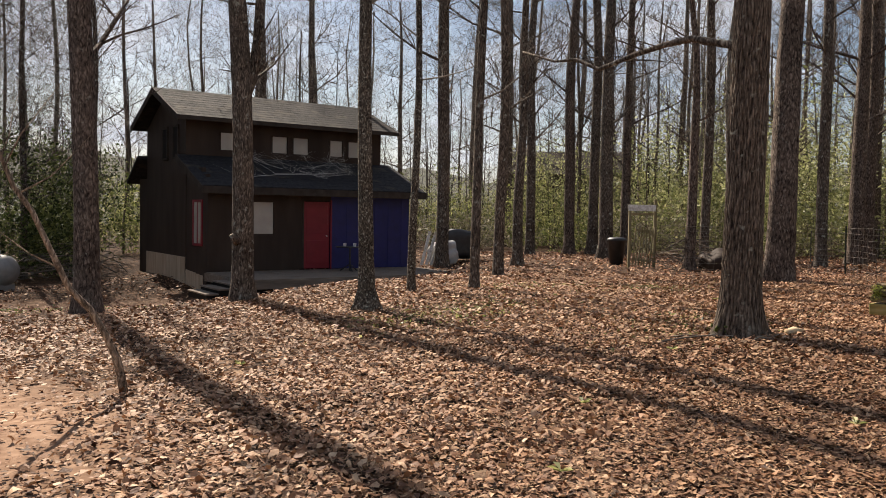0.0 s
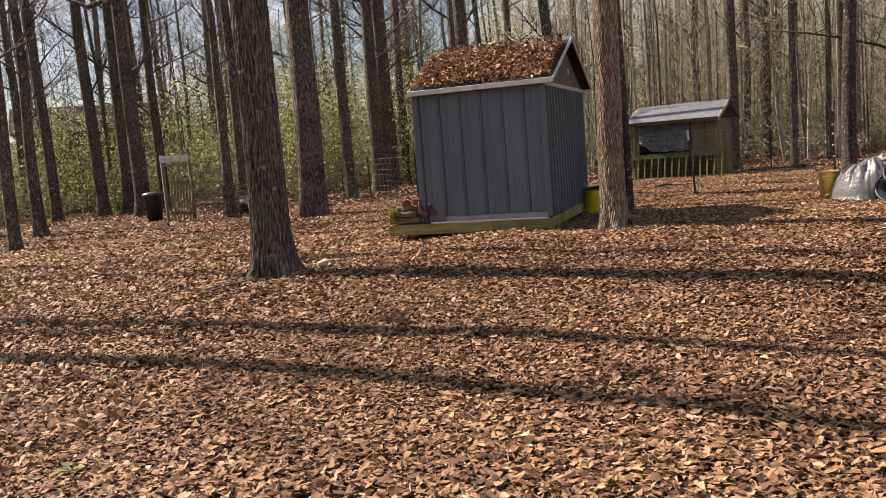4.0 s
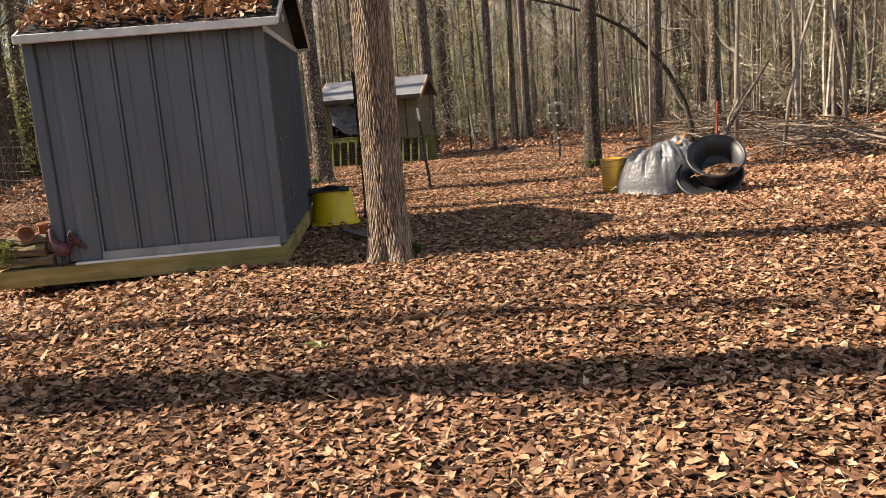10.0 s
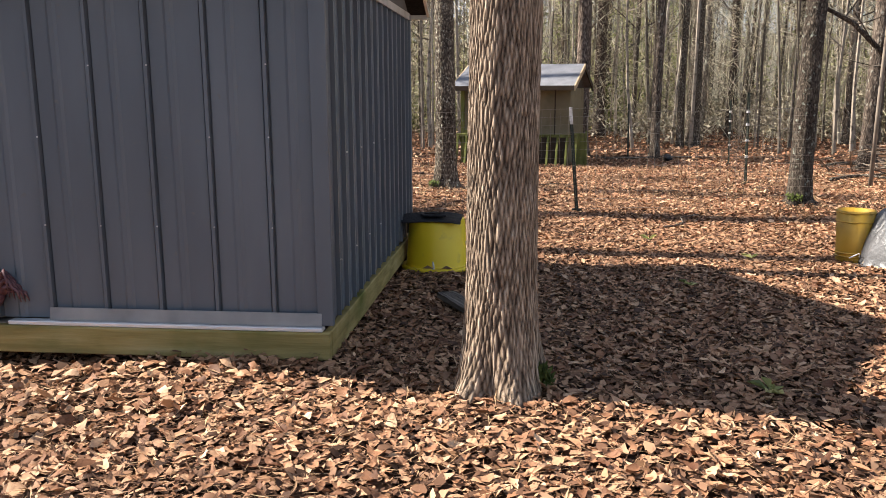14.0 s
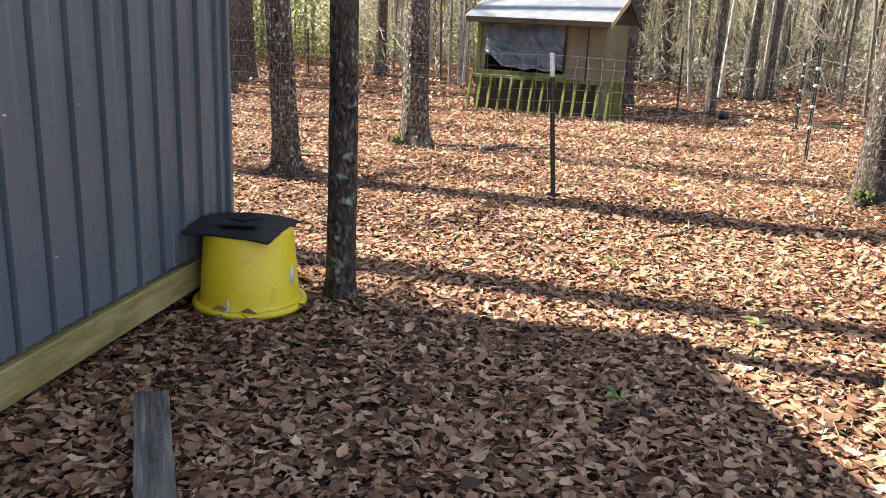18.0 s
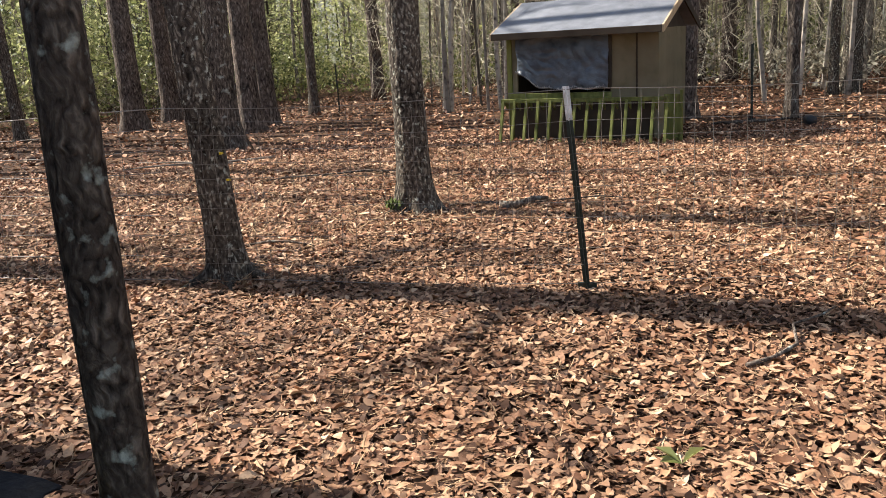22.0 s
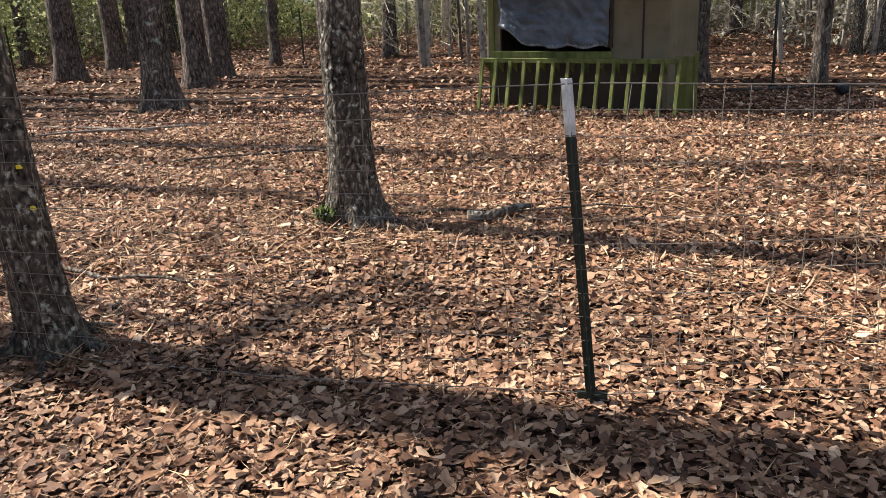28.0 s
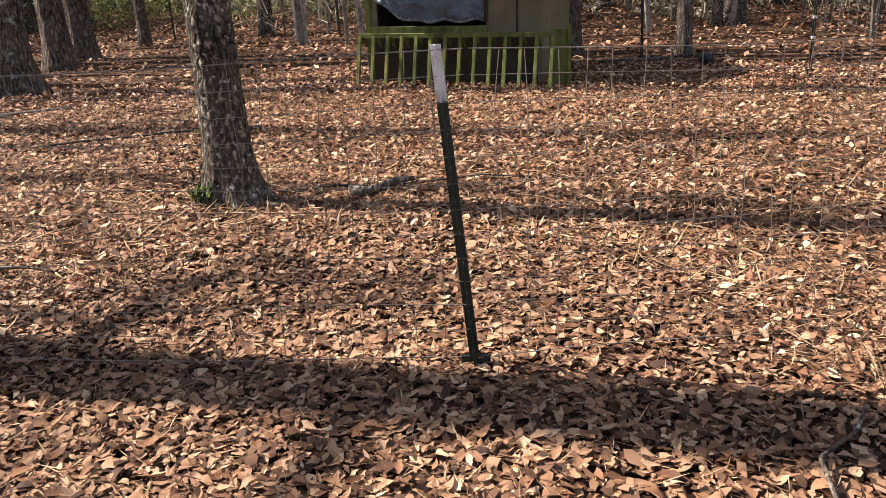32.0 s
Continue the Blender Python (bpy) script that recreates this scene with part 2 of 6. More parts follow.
M["dirt"] = matter("bare dirt", [(0.3, (0.2, 0.12, 0.075)), (0.7, (0.33, 0.22, 0.145))], scale=2.5, bump=0.5, bump_scale=30)
M["bark"] = bark_matter("grey-brown bark", (0.018, 0.014, 0.011), (0.112, 0.088, 0.07), (0.27, 0.225, 0.18), 27, 5.5, (0.36, 0.37, 0.32), 9.0, 0.6)
M["bark_pine"] = bark_matter("dark scaly pine bark", (0.02, 0.015, 0.012), (0.125, 0.095, 0.077), (0.26, 0.21, 0.172), 19, 6.0, (0.27, 0.26, 0.22), 11.0, 0.63)
M["bark_pale"] = bark_matter("pale lichened bark", (0.013, 0.01, 0.007), (0.095, 0.077, 0.06), (0.3, 0.26, 0.2), 30, 12.0, (0.46, 0.46, 0.38), 26.0, 0.58)
M["bark_dark"] = bark_matter("dark lichened bark", (0.014, 0.011, 0.009), (0.068, 0.055, 0.043), (0.16, 0.135, 0.108), 34, 13.0, (0.3, 0.33, 0.285), 17.0, 0.6)
M["bark_tan"] = bark_matter("tan-brown ridged bark", (0.04, 0.028, 0.02), (0.24, 0.182, 0.132), (0.47, 0.375, 0.285), 34, 5.0)
M["bark_braided"] = bark_matter("tan bark in braided ridges", (0.045, 0.032, 0.023), (0.22, 0.166, 0.121), (0.45, 0.36, 0.272), 40, 9.0, ridged=0.55)
M["bark_oak"] = bark_matter("grey-brown bark in braided ridges", (0.016, 0.012, 0.009), (0.105, 0.08, 0.061), (0.24, 0.195, 0.152), 40, 9.0, (0.34, 0.34, 0.28), 9.0, 0.64, ridged=0.5)
M["dark_leaf"] = matter("dark evergreen leaf", [(0.0, (0.02, 0.03, 0.012)), (0.5, (0.075, 0.095, 0.032)), (1.0, (0.2, 0.22, 0.075))], source="island", rough=0.6, bump=0, thin=0.3)
M["tarp_hem"] = matter("frayed silver tarp hem", [(0.3, (0.12, 0.13, 0.145)), (0.7, (0.5, 0.52, 0.54))], scale=12, rough=0.4, bump=0.5, bump_scale=40)
M["straw"] = matter("pine needles", [(0.0, (0.06, 0.03, 0.02)), (0.5, (0.24, 0.13, 0.07)), (1.0, (0.52, 0.36, 0.21))], source="island", rough=0.7, bump=0)
# Paler copy of the evergreen leaf, with sunlight put into its colour.
M["light_leaf"] = matter("green leaf paled as if sunlit", [(0.0, (0.11, 0.13, 0.05)), (0.5, (0.34, 0.36, 0.14)), (1.0, (0.62, 0.6, 0.32))], source="island", rough=0.5, bump=0, thin=0.5)
M["gate_wood"] = matter("olive-grey weathered slats", [(0.3, (0.15, 0.125, 0.07)), (0.7, (0.28, 0.24, 0.145))], scale=4, stretch=(3, 3, 0.4), bump=0.3)
M["ply"] = matter("weathered brown plywood", [(0.3, (0.17, 0.1, 0.055)), (0.7, (0.3, 0.19, 0.11))], scale=5, stretch=(1, 4, 4), bump=0.2)
M["blue_bag"] = matter("violet-blue plastic", [(0.3, (0.05, 0.05, 0.3)), (0.7, (0.1, 0.1, 0.45))], scale=8, rough=0.35, bump=0.3)
M["pale_twig"] = matter("bleached dead twig", [(0.0, (0.3, 0.27, 0.24)), (1.0, (0.62, 0.58, 0.52))], source="island", rough=0.7, bump=0)
M["twig"] = matter("dry twig", [(0.3, (0.13, 0.105, 0.085)), (0.7, (0.3, 0.26, 0.21))], scale=3, bump=0)
M["steel"] = matter("grey painted steel", [(0.3, (0.088, 0.104, 0.126)), (0.7, (0.122, 0.142, 0.168))], scale=3.0, stretch=(1, 1, 0.25), rough=0.42, bump=0.05, bump_scale=3,
                    second=(18, (0.13, 0.13, 0.13), 0.66, 0.78))
M["steel_pale"] = matter("dull grey flashing", [(0.3, (0.18, 0.18, 0.185)), (0.7, (0.3, 0.295, 0.29))], scale=5, rough=0.45, bump=0.1)
M["gable"] = matter("tan-grey gable panel", [(0.3, (0.1, 0.09, 0.08)), (0.7, (0.135, 0.12, 0.105))], scale=3, rough=0.6, bump=0.05)
M["trim"] = matter("dull aluminium trim", [(0.3, (0.5, 0.47, 0.43)), (0.7, (0.72, 0.69, 0.65))], scale=6, rough=0.4, metal=0.6, bump=0.1)
M["beam"] = matter("weathered treated timber", [(0.3, (0.19, 0.155, 0.055)), (0.55, (0.31, 0.25, 0.1)), (0.75, (0.4, 0.33, 0.16))], scale=4, stretch=(1, 0.4, 5), bump=0.3, bump_scale=12,
                   second=(2.0, (0.11, 0.12, 0.03), 0.52, 0.75))
M["moss"] = matter("moss", [(0.3, (0.035, 0.05, 0.012)), (0.7, (0.1, 0.12, 0.03))], scale=30, bump=1.0, bump_scale=60)
M["siding"] = matter("dark brown painted boards", [(0.3, (0.034, 0.023, 0.018)), (0.7, (0.054, 0.038, 0.029))], scale=2.5, stretch=(1, 1, 0.2), bump=0.15, rough=0.7)
M["shingle"] = matter("grey-brown asphalt shingles", [(0.3, (0.01, 0.0085, 0.008)), (0.7, (0.026, 0.022, 0.02))], scale=9, bump=0.6, bump_scale=40, second=(1.8, (0.06, 0.045, 0.034), 0.52, 0.72))
M["shingle_dark"] = matter("dark asphalt shingles", [(0.3, (0.014, 0.014, 0.016)), (0.7, (0.034, 0.033, 0.035))], scale=9, bump=0.6, bump_scale=40, second=(1.7, (0.075, 0.06, 0.046), 0.55, 0.75))
M["red"] = matter("dark red paint", [(0.3, (0.16, 0.004, 0.013)), (0.7, (0.21, 0.007, 0.018))], scale=3, rough=0.5, bump=0.05)
M["blue"] = matter("deep blue paint", [(0.3, (0.003, 0.007, 0.075)), (0.7, (0.006, 0.011, 0.115))], scale=3, rough=0.5, bump=0.15)
M["skirt"] = matter("pale weathered skirting boards", [(0.3, (0.33, 0.255, 0.18)), (0.7, (0.48, 0.385, 0.285))], scale=3, stretch=(3, 3, 0.4), bump=0.3)
M["pane"] = matter("drawn window blind behind glass", [(0.3, (0.36, 0.33, 0.3)), (0.7, (0.46, 0.43, 0.39))], scale=1.5, rough=0.25, bump=0)
M["deck"] = matter("grey deck boards", [(0.3, (0.12, 0.095, 0.075)), (0.7, (0.22, 0.18, 0.145))], scale=4, stretch=(0.4, 3, 3), bump=0.3)
M["edge"] = matter("grey painted fascia", [(0.3, (0.035, 0.028, 0.023)), (0.7, (0.062, 0.05, 0.042))], scale=4, bump=0.1)
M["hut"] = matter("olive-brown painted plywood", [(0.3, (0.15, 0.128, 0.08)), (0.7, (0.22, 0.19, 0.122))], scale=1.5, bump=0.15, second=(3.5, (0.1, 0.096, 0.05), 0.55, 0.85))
M["hut_dark"] = matter("dark brown boards and slat shade", [(0.3, (0.04, 0.03, 0.022)), (0.7, (0.07, 0.055, 0.04))], scale=2, bump=0.2)
M["mossy"] = matter("algae-green pallet slats", [(0.3, (0.075, 0.083, 0.022)), (0.7, (0.2, 0.21, 0.065))], scale=5, stretch=(2, 2, 0.5), bump=0.3, second=(3, (0.09, 0.066, 0.04), 0.58, 0.78))
M["tarp_dark"] = matter("dark plastic tarp", [(0.3, (0.04, 0.05, 0.064)), (0.7, (0.11, 0.13, 0.155))], scale=4.5, rough=0.36, bump=0.7, bump_scale=18)
M["tarp_grey"] = matter("silver-grey tarp", [(0.3, (0.06, 0.062, 0.066)), (0.7, (0.15, 0.152, 0.158))], scale=3, rough=0.42, bump=0.35, bump_scale=30)
M["tarp_pale"] = matter("pale sun-bleached tarp", [(0.3, (0.3, 0.3, 0.31)), (0.7, (0.5, 0.5, 0.5))], scale=3, rough=0.5, bump=0.5, bump_scale=14)
M["felt"] = matter("blue-grey roll roofing", [(0.3, (0.11, 0.115, 0.13)), (0.7, (0.19, 0.195, 0.215))], scale=4, rough=0.55, bump=0.3, bump_scale=30)
M["fresh"] = matter("pale new timber", [(0.3, (0.4, 0.29, 0.17)), (0.7, (0.55, 0.42, 0.27))], scale=4, stretch=(3, 3, 0.6), bump=0.2)
M["yellow"] = matter("yellow plastic", [(0.3, (0.74, 0.53, 0.01)), (0.7, (0.82, 0.62, 0.03))], scale=2, rough=0.42, bump=0.05, second=(9, (0.42, 0.29, 0.06), 0.64, 0.85))
M["ochre"] = matter("worn ochre plastic", [(0.3, (0.34, 0.19, 0.012)), (0.7, (0.47, 0.29, 0.03))], scale=5, rough=0.5, bump=0.1, second=(7, (0.2, 0.12, 0.03), 0.58, 0.8))
M["black"] = matter("black rubber", [(0.3, (0.012, 0.012, 0.014)), (0.7, (0.03, 0.03, 0.033))], scale=6, rough=0.5, bump=0.1)
M["dark"] = matter("near-black for shade and panes", [(0.3, (0.01, 0.009, 0.008)), (0.7, (0.018, 0.016, 0.014))], scale=3, bump=0)
M["post"] = matter("dark green post steel", [(0.3, (0.012, 0.02, 0.014)), (0.7, (0.028, 0.036, 0.026))], scale=20, rough=0.5, bump=0.1)
M["white"] = matter("chipped white paint", [(0.35, (0.42, 0.4, 0.38)), (0.6, (0.72, 0.71, 0.7))], scale=18, rough=0.55, bump=0.2)
M["wire"] = matter("weathered wire", [(0.3, (0.14, 0.12, 0.1)), (0.7, (0.26, 0.23, 0.2))], scale=20, rough=0.45, metal=0.5, bump=0)
M["iron"] = matter("rusty maroon iron", [(0.3, (0.07, 0.025, 0.03)), (0.7, (0.13, 0.055, 0.06))], scale=20, rough=0.5, bump=0.3)
M["gap_block"] = matter("concrete block darkened like the gap", [(0.3, (0.07, 0.06, 0.05)), (0.7, (0.13, 0.115, 0.1))], scale=9, bump=0.5)
M["tank"] = matter("grey tank paint", [(0.3, (0.2, 0.19, 0.18)), (0.7, (0.3, 0.29, 0.27))], scale=4, rough=0.55, bump=0.1)
M["green_leaf"] = matter("evergreen leaf", [(0.0, (0.04, 0.055, 0.018)), (0.4, (0.15, 0.175, 0.055)), (0.75, (0.32, 0.33, 0.115)), (1.0, (0.52, 0.49, 0.22))], source="island", rough=0.5, bump=0, thin=0.45)
M["dry_brush"] = matter("dry thicket", [(0.0, (0.15, 0.13, 0.09)), (0.5, (0.4, 0.355, 0.255)), (1.0, (0.66, 0.6, 0.46))], source="island", rough=0.8, bump=0)
M["far_trunk"] = matter("far trunk bark", [(0.0, (0.09, 0.074, 0.058)), (0.5, (0.27, 0.232, 0.185)), (1.0, (0.56, 0.49, 0.4))], source="island", rough=0.9, bump=0.6, bump_scale=14, second=(7, (0.07, 0.058, 0.046), 0.5, 0.72))
# Lighter bark copy; its pale tones imitate sun on the far stems.
M["sunny_bark"] = bark_matter("grey bark paled to look sunlit", (0.05, 0.042, 0.034), (0.26, 0.225, 0.18), (0.5, 0.44, 0.36), 22, 4.5, (0.45, 0.44, 0.37), 6.0, 0.58)
M["tin"] = matter("bright bent tin", [(0.3, (0.62, 0.62, 0.64)), (0.7, (0.8, 0.8, 0.8))], scale=9, stretch=(4, 1, 4), rough=0.25, metal=0.25, bump=0.2)
M["bright_moss"] = matter("yellow-green moss", [(0.0, (0.09, 0.11, 0.02)), (0.5, (0.22, 0.25, 0.045)), (1.0, (0.38, 0.4, 0.08))], source="island", rough=0.85, bump=0)
M["split_wood"] = matter("weathered split log", [(0.3, (0.075, 0.058, 0.035)), (0.55, (0.18, 0.14, 0.085)), (0.8, (0.3, 0.25, 0.16))], scale=5, stretch=(6, 0.7, 6), bump=0.9, bump_scale=9, second=(5, (0.12, 0.13, 0.03), 0.55, 0.75))
M["hall_roof"] = matter("brown sheet roof", [(0.3, (0.035, 0.028, 0.025)), (0.7, (0.06, 0.05, 0.044))], scale=2, bump=0.1)
M["dark_twig"] = matter("dark bare twig", [(0.0, (0.03, 0.024, 0.02)), (0.6, (0.085, 0.068, 0.056)), (1.0, (0.2, 0.165, 0.135))], source="island", rough=0.9, bump=0)
M["woods"] = matter("distant woods with painted glow", [(0.25, (0.09, 0.085, 0.055)), (0.5, (0.2, 0.185, 0.12)), (0.75, (0.36, 0.33, 0.23))], scale=1.2, stretch=(1, 1, 0.35), bump=0, detail=10)
# Backdrop emits a faint glow, standing in for daylight among far stems.
woods_glow = M["woods"].node_tree.nodes["Principled BSDF"]
woods_glow.inputs["Emission Color"].default_value = (0.62, 0.6, 0.5, 1)
woods_glow.inputs["Emission Strength"].default_value = 0.24


# ---- mesh helpers ----
def part(name, bm, material, parent=None, label="", smooth=False):
    """One mesh object from a bmesh, linked under a thing or a part."""
    me = bpy.data.meshes.new(name)
    if isinstance(bm, bmesh.types.BMesh):
        bm.normal_update()
        bm.to_mesh(me)
        bm.free()
    else:
        v, f = bm
        me.from_pydata(v, [], f)
    if smooth:
        me.polygons.foreach_set("use_smooth", [True] * len(me.polygons))
    me.materials.append(M[material])
    ob = new(name, me)
    if parent is not None:
        ob.parent = parent
    if label:
        ob["label"] = label
    return ob


def box(lo, hi, bevel=0.0, turn=None):
    bm = bmesh.new()
    bmesh.ops.create_cube(bm, size=1)
    for v in bm.verts:
        v.co = Vector([(a + b) / 2 + c * (b - a) for a, b, c in zip(lo, hi, v.co)])
    if bevel:
        bmesh.ops.bevel(bm, geom=bm.edges[:], offset=bevel, segments=1, affect="EDGES")
    if turn is not None:
        bm.transform(turn)
    return bm


def prism(outline, depth_vec):
    """A flat outline pushed along a vector."""
    bm = bmesh.new()
    d = Vector(depth_vec)
    a = [bm.verts.new(p) for p in outline]
    b = [bm.verts.new(Vector(p) + d) for p in outline]
    bm.faces.new(a)
    bm.faces.new(b[::-1])
    for i in range(len(a)):
        j = (i + 1) % len(a)
        bm.faces.new((a[j], a[i], b[i], b[j]))
    bmesh.ops.recalc_face_normals(bm, faces=bm.faces[:])
    return bm


def tube(path, radii, sides=8, cap=True, verts=None, faces=None, wobble=None):
    """Rings round a path. Appends to verts and faces where given, else returns them."""
    verts = [] if verts is None else verts
    faces = [] if faces is None else faces
    base, count = len(verts), len(path)
    side = Vector((1, 0, 0))
    for i, (p, r) in enumerate(zip(path, radii)):
        p = Vector(p)
        q0, q1 = Vector(path[max(0, i - 1)]), Vector(path[min(count - 1, i + 1)])
        d = (q1 - q0).normalized()
        if abs(d.dot(side)) > 0.95:
            side = Vector((0, 1, 0)) if abs(d.y) < 0.9 else Vector((0, 0, 1))
        u = (side - d * side.dot(d)).normalized()
        w = d.cross(u)
        for k in range(sides):
            a = 2 * math.pi * k / sides
            rr = r * (wobble(a, i) if wobble else 1.0)
            verts.append(tuple(p + (u * math.cos(a) + w * math.sin(a)) * rr))
    for i in range(count - 1):
        for k in range(sides):
            j = (k + 1) % sides
            faces.append((base + i * sides + k, base + i * sides + j, base + (i + 1) * sides + j, base + (i + 1) * sides + k))
    if cap:
        faces.append(tuple(base + k for k in range(sides))[::-1])
        faces.append(tuple(base + (count - 1) * sides + k for k in range(sides)))
    return verts, faces


def thing(name, label, category, at=(0, 0, 0), group="", kind="", rz=0):
    ob = new(name)
    ob.empty_display_size = 0.2
    ob.matrix_world = pose(*at, 0, 0, rz)
    return tagged(ob, label, category, group, kind)


def lathe(profile, sides=32, centre=(0, 0)):
    """A turned shape from (radius, height) points."""
    v, f = [], []
    for r, z in profile:
        for k in range(sides):
            a = 2 * math.pi * k / sides
            v.append((centre[0] + r * math.cos(a), centre[1] + r * math.sin(a), z))
    for i in range(len(profile) - 1):
        for k in range(sides):
            j = (k + 1) % sides
            f.append((i * sides + k, i * sides + j, (i + 1) * sides + j, (i + 1) * sides + k))
    return v, f


# ---- ground ----
GX = ((-60, -0.3), (-20, -0.08), (0, 0.0), (5, -0.03), (7, 0.03), (9, 0.2), (10.7, 0.32), (13, 0.23), (17, 0.17), (20, 0.17), (26, 0.04), (40, -0.1), (90, -0.2), (400, -0.2))


def lay(x):
    for (a, u), (b, v) in zip(GX, GX[1:]):
        if x < b:
            return u + (v - u) * min(1, max(0, (x - a) / (b - a)))
    return GX[-1][1]


def ground_z(x, y):
    z = (lay(x - 0.8) + 2 * lay(x) + lay(x + 0.8)) / 4
    fall = 0.042 - 0.032 * min(1, max(0, (x - 9) / 11))
    d = max(0, min(y, 30) - 2.2)
    z -= 0.56 * math.exp(-((x - 10.5) / 5.0) ** 2 - ((y - 20.9) / 2.8) ** 2)
    z -= 0.1 * math.exp(-((x - 11.0) / 0.9) ** 2 - ((y - 4.4) / 1.1) ** 2)
    return z - fall * d * d / (d + 2.5)


def bumpy_z(x, y):
    return ground_z(x, y) + 0.035 * noise.noise((x * 0.7, y * 0.7, 3.1)) + 0.015 * noise.noise((x * 2.3, y * 2.3, 7.7)) - 0.02


def ground_mesh():
    xs = [-420, -150, -60, -30, -15] + [-10 + 0.5 * i for i in range(121)] + [56, 65, 90, 150, 420]
    ys = [-420, -150, -60, -30] + [-16 + 0.5 * i for i in range(97)] + [36, 45, 60, 100, 150, 420]
    v = [(x, y, bumpy_z(x, y)) for y in ys for x in xs]
    nx = len(xs)
    f = [(j * nx + i, j * nx + i + 1, (j + 1) * nx + i + 1, (j + 1) * nx + i) for j in range(len(ys) - 1) for i in range(nx - 1)]
    return v, f


def dirt_patch(x, y):
    """How far the floor is bare there: by the bent sapling, and on the trodden way to the gate."""
    a = np.exp(-(((x - 1.0) / 1.5) ** 2 + ((y - 7.0) / 2.6) ** 2) ** 2)
    b = np.exp(-(((x - 14.5) / 3.2) ** 2 + ((y - 13.0) / 1.2) ** 2) ** 2)
    c = np.exp(-(((x - 6.0) / 4.5) ** 2 + ((y - 20.5) / 2.2) ** 2) ** 2)
    return np.maximum(np.maximum(a, 0.75 * b), 0.8 * c)


ground = part("ground", ground_mesh(), "ground", smooth=True)
bare = ground.data.attributes.new("bare", "FLOAT", "POINT")
spots_xy = np.array([v.co[:2] for v in ground.data.vertices])
bare.data.foreach_set("value", dirt_patch(spots_xy[:, 0], spots_xy[:, 1]))
tagged(ground, "forest floor covered with brown fallen leaves", "ground", kind="structure")


def scatter(name, count, spots, size, material, label, seed, simple=0, lift=0.03, tilt=0.5):
    """Fallen leaves as one mesh: spots(rng, n) gives x, y and height arrays."""
    rng = np.random.default_rng(seed)
    x, y, z = spots(rng, count)
    n = len(x)
    if simple == 1:
        tpl = np.repeat(np.array([(0, -0.5, 0.0), (-0.25, -0.14, 0), (-0.22, 0.24, 0), (0, 0.5, 0.0), (0.25, 0.2, 0), (0.21, -0.22, 0)])[None], n, 0)
        fc = [(0, 5, 1), (1, 5, 4), (1, 4, 2), (2, 4, 3)]
        tpl[:, :, :2] += rng.uniform(-0.1, 0.1, (n, 6, 2))
        fold, curl = rng.uniform(-0.2, 1.0, (n, 1)), rng.uniform(-1.0, 1.0, (n, 1))
        tpl[:, :, 2] = fold * np.abs(tpl[:, :, 0]) + curl * tpl[:, :, 1] ** 2
    elif simple == 3:
        tpl = np.repeat(np.array([(0, -0.5, 0.0), (-0.014, 0, 0.0), (0, 0.5, 0.0), (0.014, 0.02, 0)])[None], n, 0)
        fc = [(0, 3, 2), (0, 2, 1)]
        tpl[:, 1, 0] += rng.uniform(-0.06, 0.06, n)
        tpl[:, 3, 0] = tpl[:, 1, 0] + 0.03
    elif simple:
        tpl = np.array([(0, -0.5, 0.02), (-0.27, 0, 0.09), (0, 0.5, 0.0), (0.27, 0.02, 0.08)])
        fc = [(0, 3, 2), (0, 2, 1)]
        tpl = np.repeat(tpl[None], n, 0)
    else:
        half = [(-0.12, -0.34), (-0.19, -0.17), (-0.245, 0.02), (-0.19, 0.17), (-0.15, 0.34)]
        rim = [(0.0, -0.5)] + half + [(0.0, 0.5)] + [(-x, y) for x, y in half[::-1]]
        tpl = np.array([(x, y, 0) for x, y in rim] + [(0, -0.2, 0), (0, 0.22, 0)])
        fc = [(0, 12, 1), (1, 12, 2), (2, 12, 3), (3, 12, 13), (3, 13, 4), (4, 13, 5), (5, 13, 6), (6, 13, 7), (7, 13, 8), (8, 13, 9), (9, 13, 12), (9, 12, 10), (10, 12, 11), (11, 12, 0)]
        tpl = np.repeat(tpl[None], n, 0)
        tpl[:, :, :2] += rng.uniform(-0.05, 0.05, (n, 14, 2))
        fold, curl, twist = rng.uniform(-0.6, 0.9, (n, 1)), rng.uniform(-1.1, 1.1, (n, 1)), rng.uniform(-1.5, 1.5, (n, 1))
        tpl[:, :, 2] = fold * np.abs(tpl[:, :, 0]) + curl * tpl[:, :, 1] ** 2 + twist * tpl[:, :, 0] * tpl[:, :, 1]
    tpl = tpl * (size * (0.45 + 0.95 * rng.uniform(0, 1, n) ** 1.7))[:, None, None]
    tpl[:, :, 0] *= rng.uniform(0.7, 1.25, n)[:, None]
    a, b, c = rng.uniform(0, 2 * np.pi, n), rng.normal(0, tilt, n), rng.normal(0, tilt * 0.7, n)
    ca, sa, cb, sb, cc, sc = np.cos(a), np.sin(a), np.cos(b), np.sin(b), np.cos(c), np.sin(c)
    X, Y, Z = tpl[:, :, 0], tpl[:, :, 1], tpl[:, :, 2]
    Y, Z = Y * cb[:, None] - Z * sb[:, None], Y * sb[:, None] + Z * cb[:, None]
    X, Z = X * cc[:, None] + Z * sc[:, None], -X * sc[:, None] + Z * cc[:, None]
    X, Y = X * ca[:, None] - Y * sa[:, None], X * sa[:, None] + Y * ca[:, None]
    up = rng.uniform(0.0, lift, n) + size * 0.12
    P = np.stack([X + x[:, None], Y + y[:, None], Z + (z + up)[:, None]], 2).reshape(-1, 3)
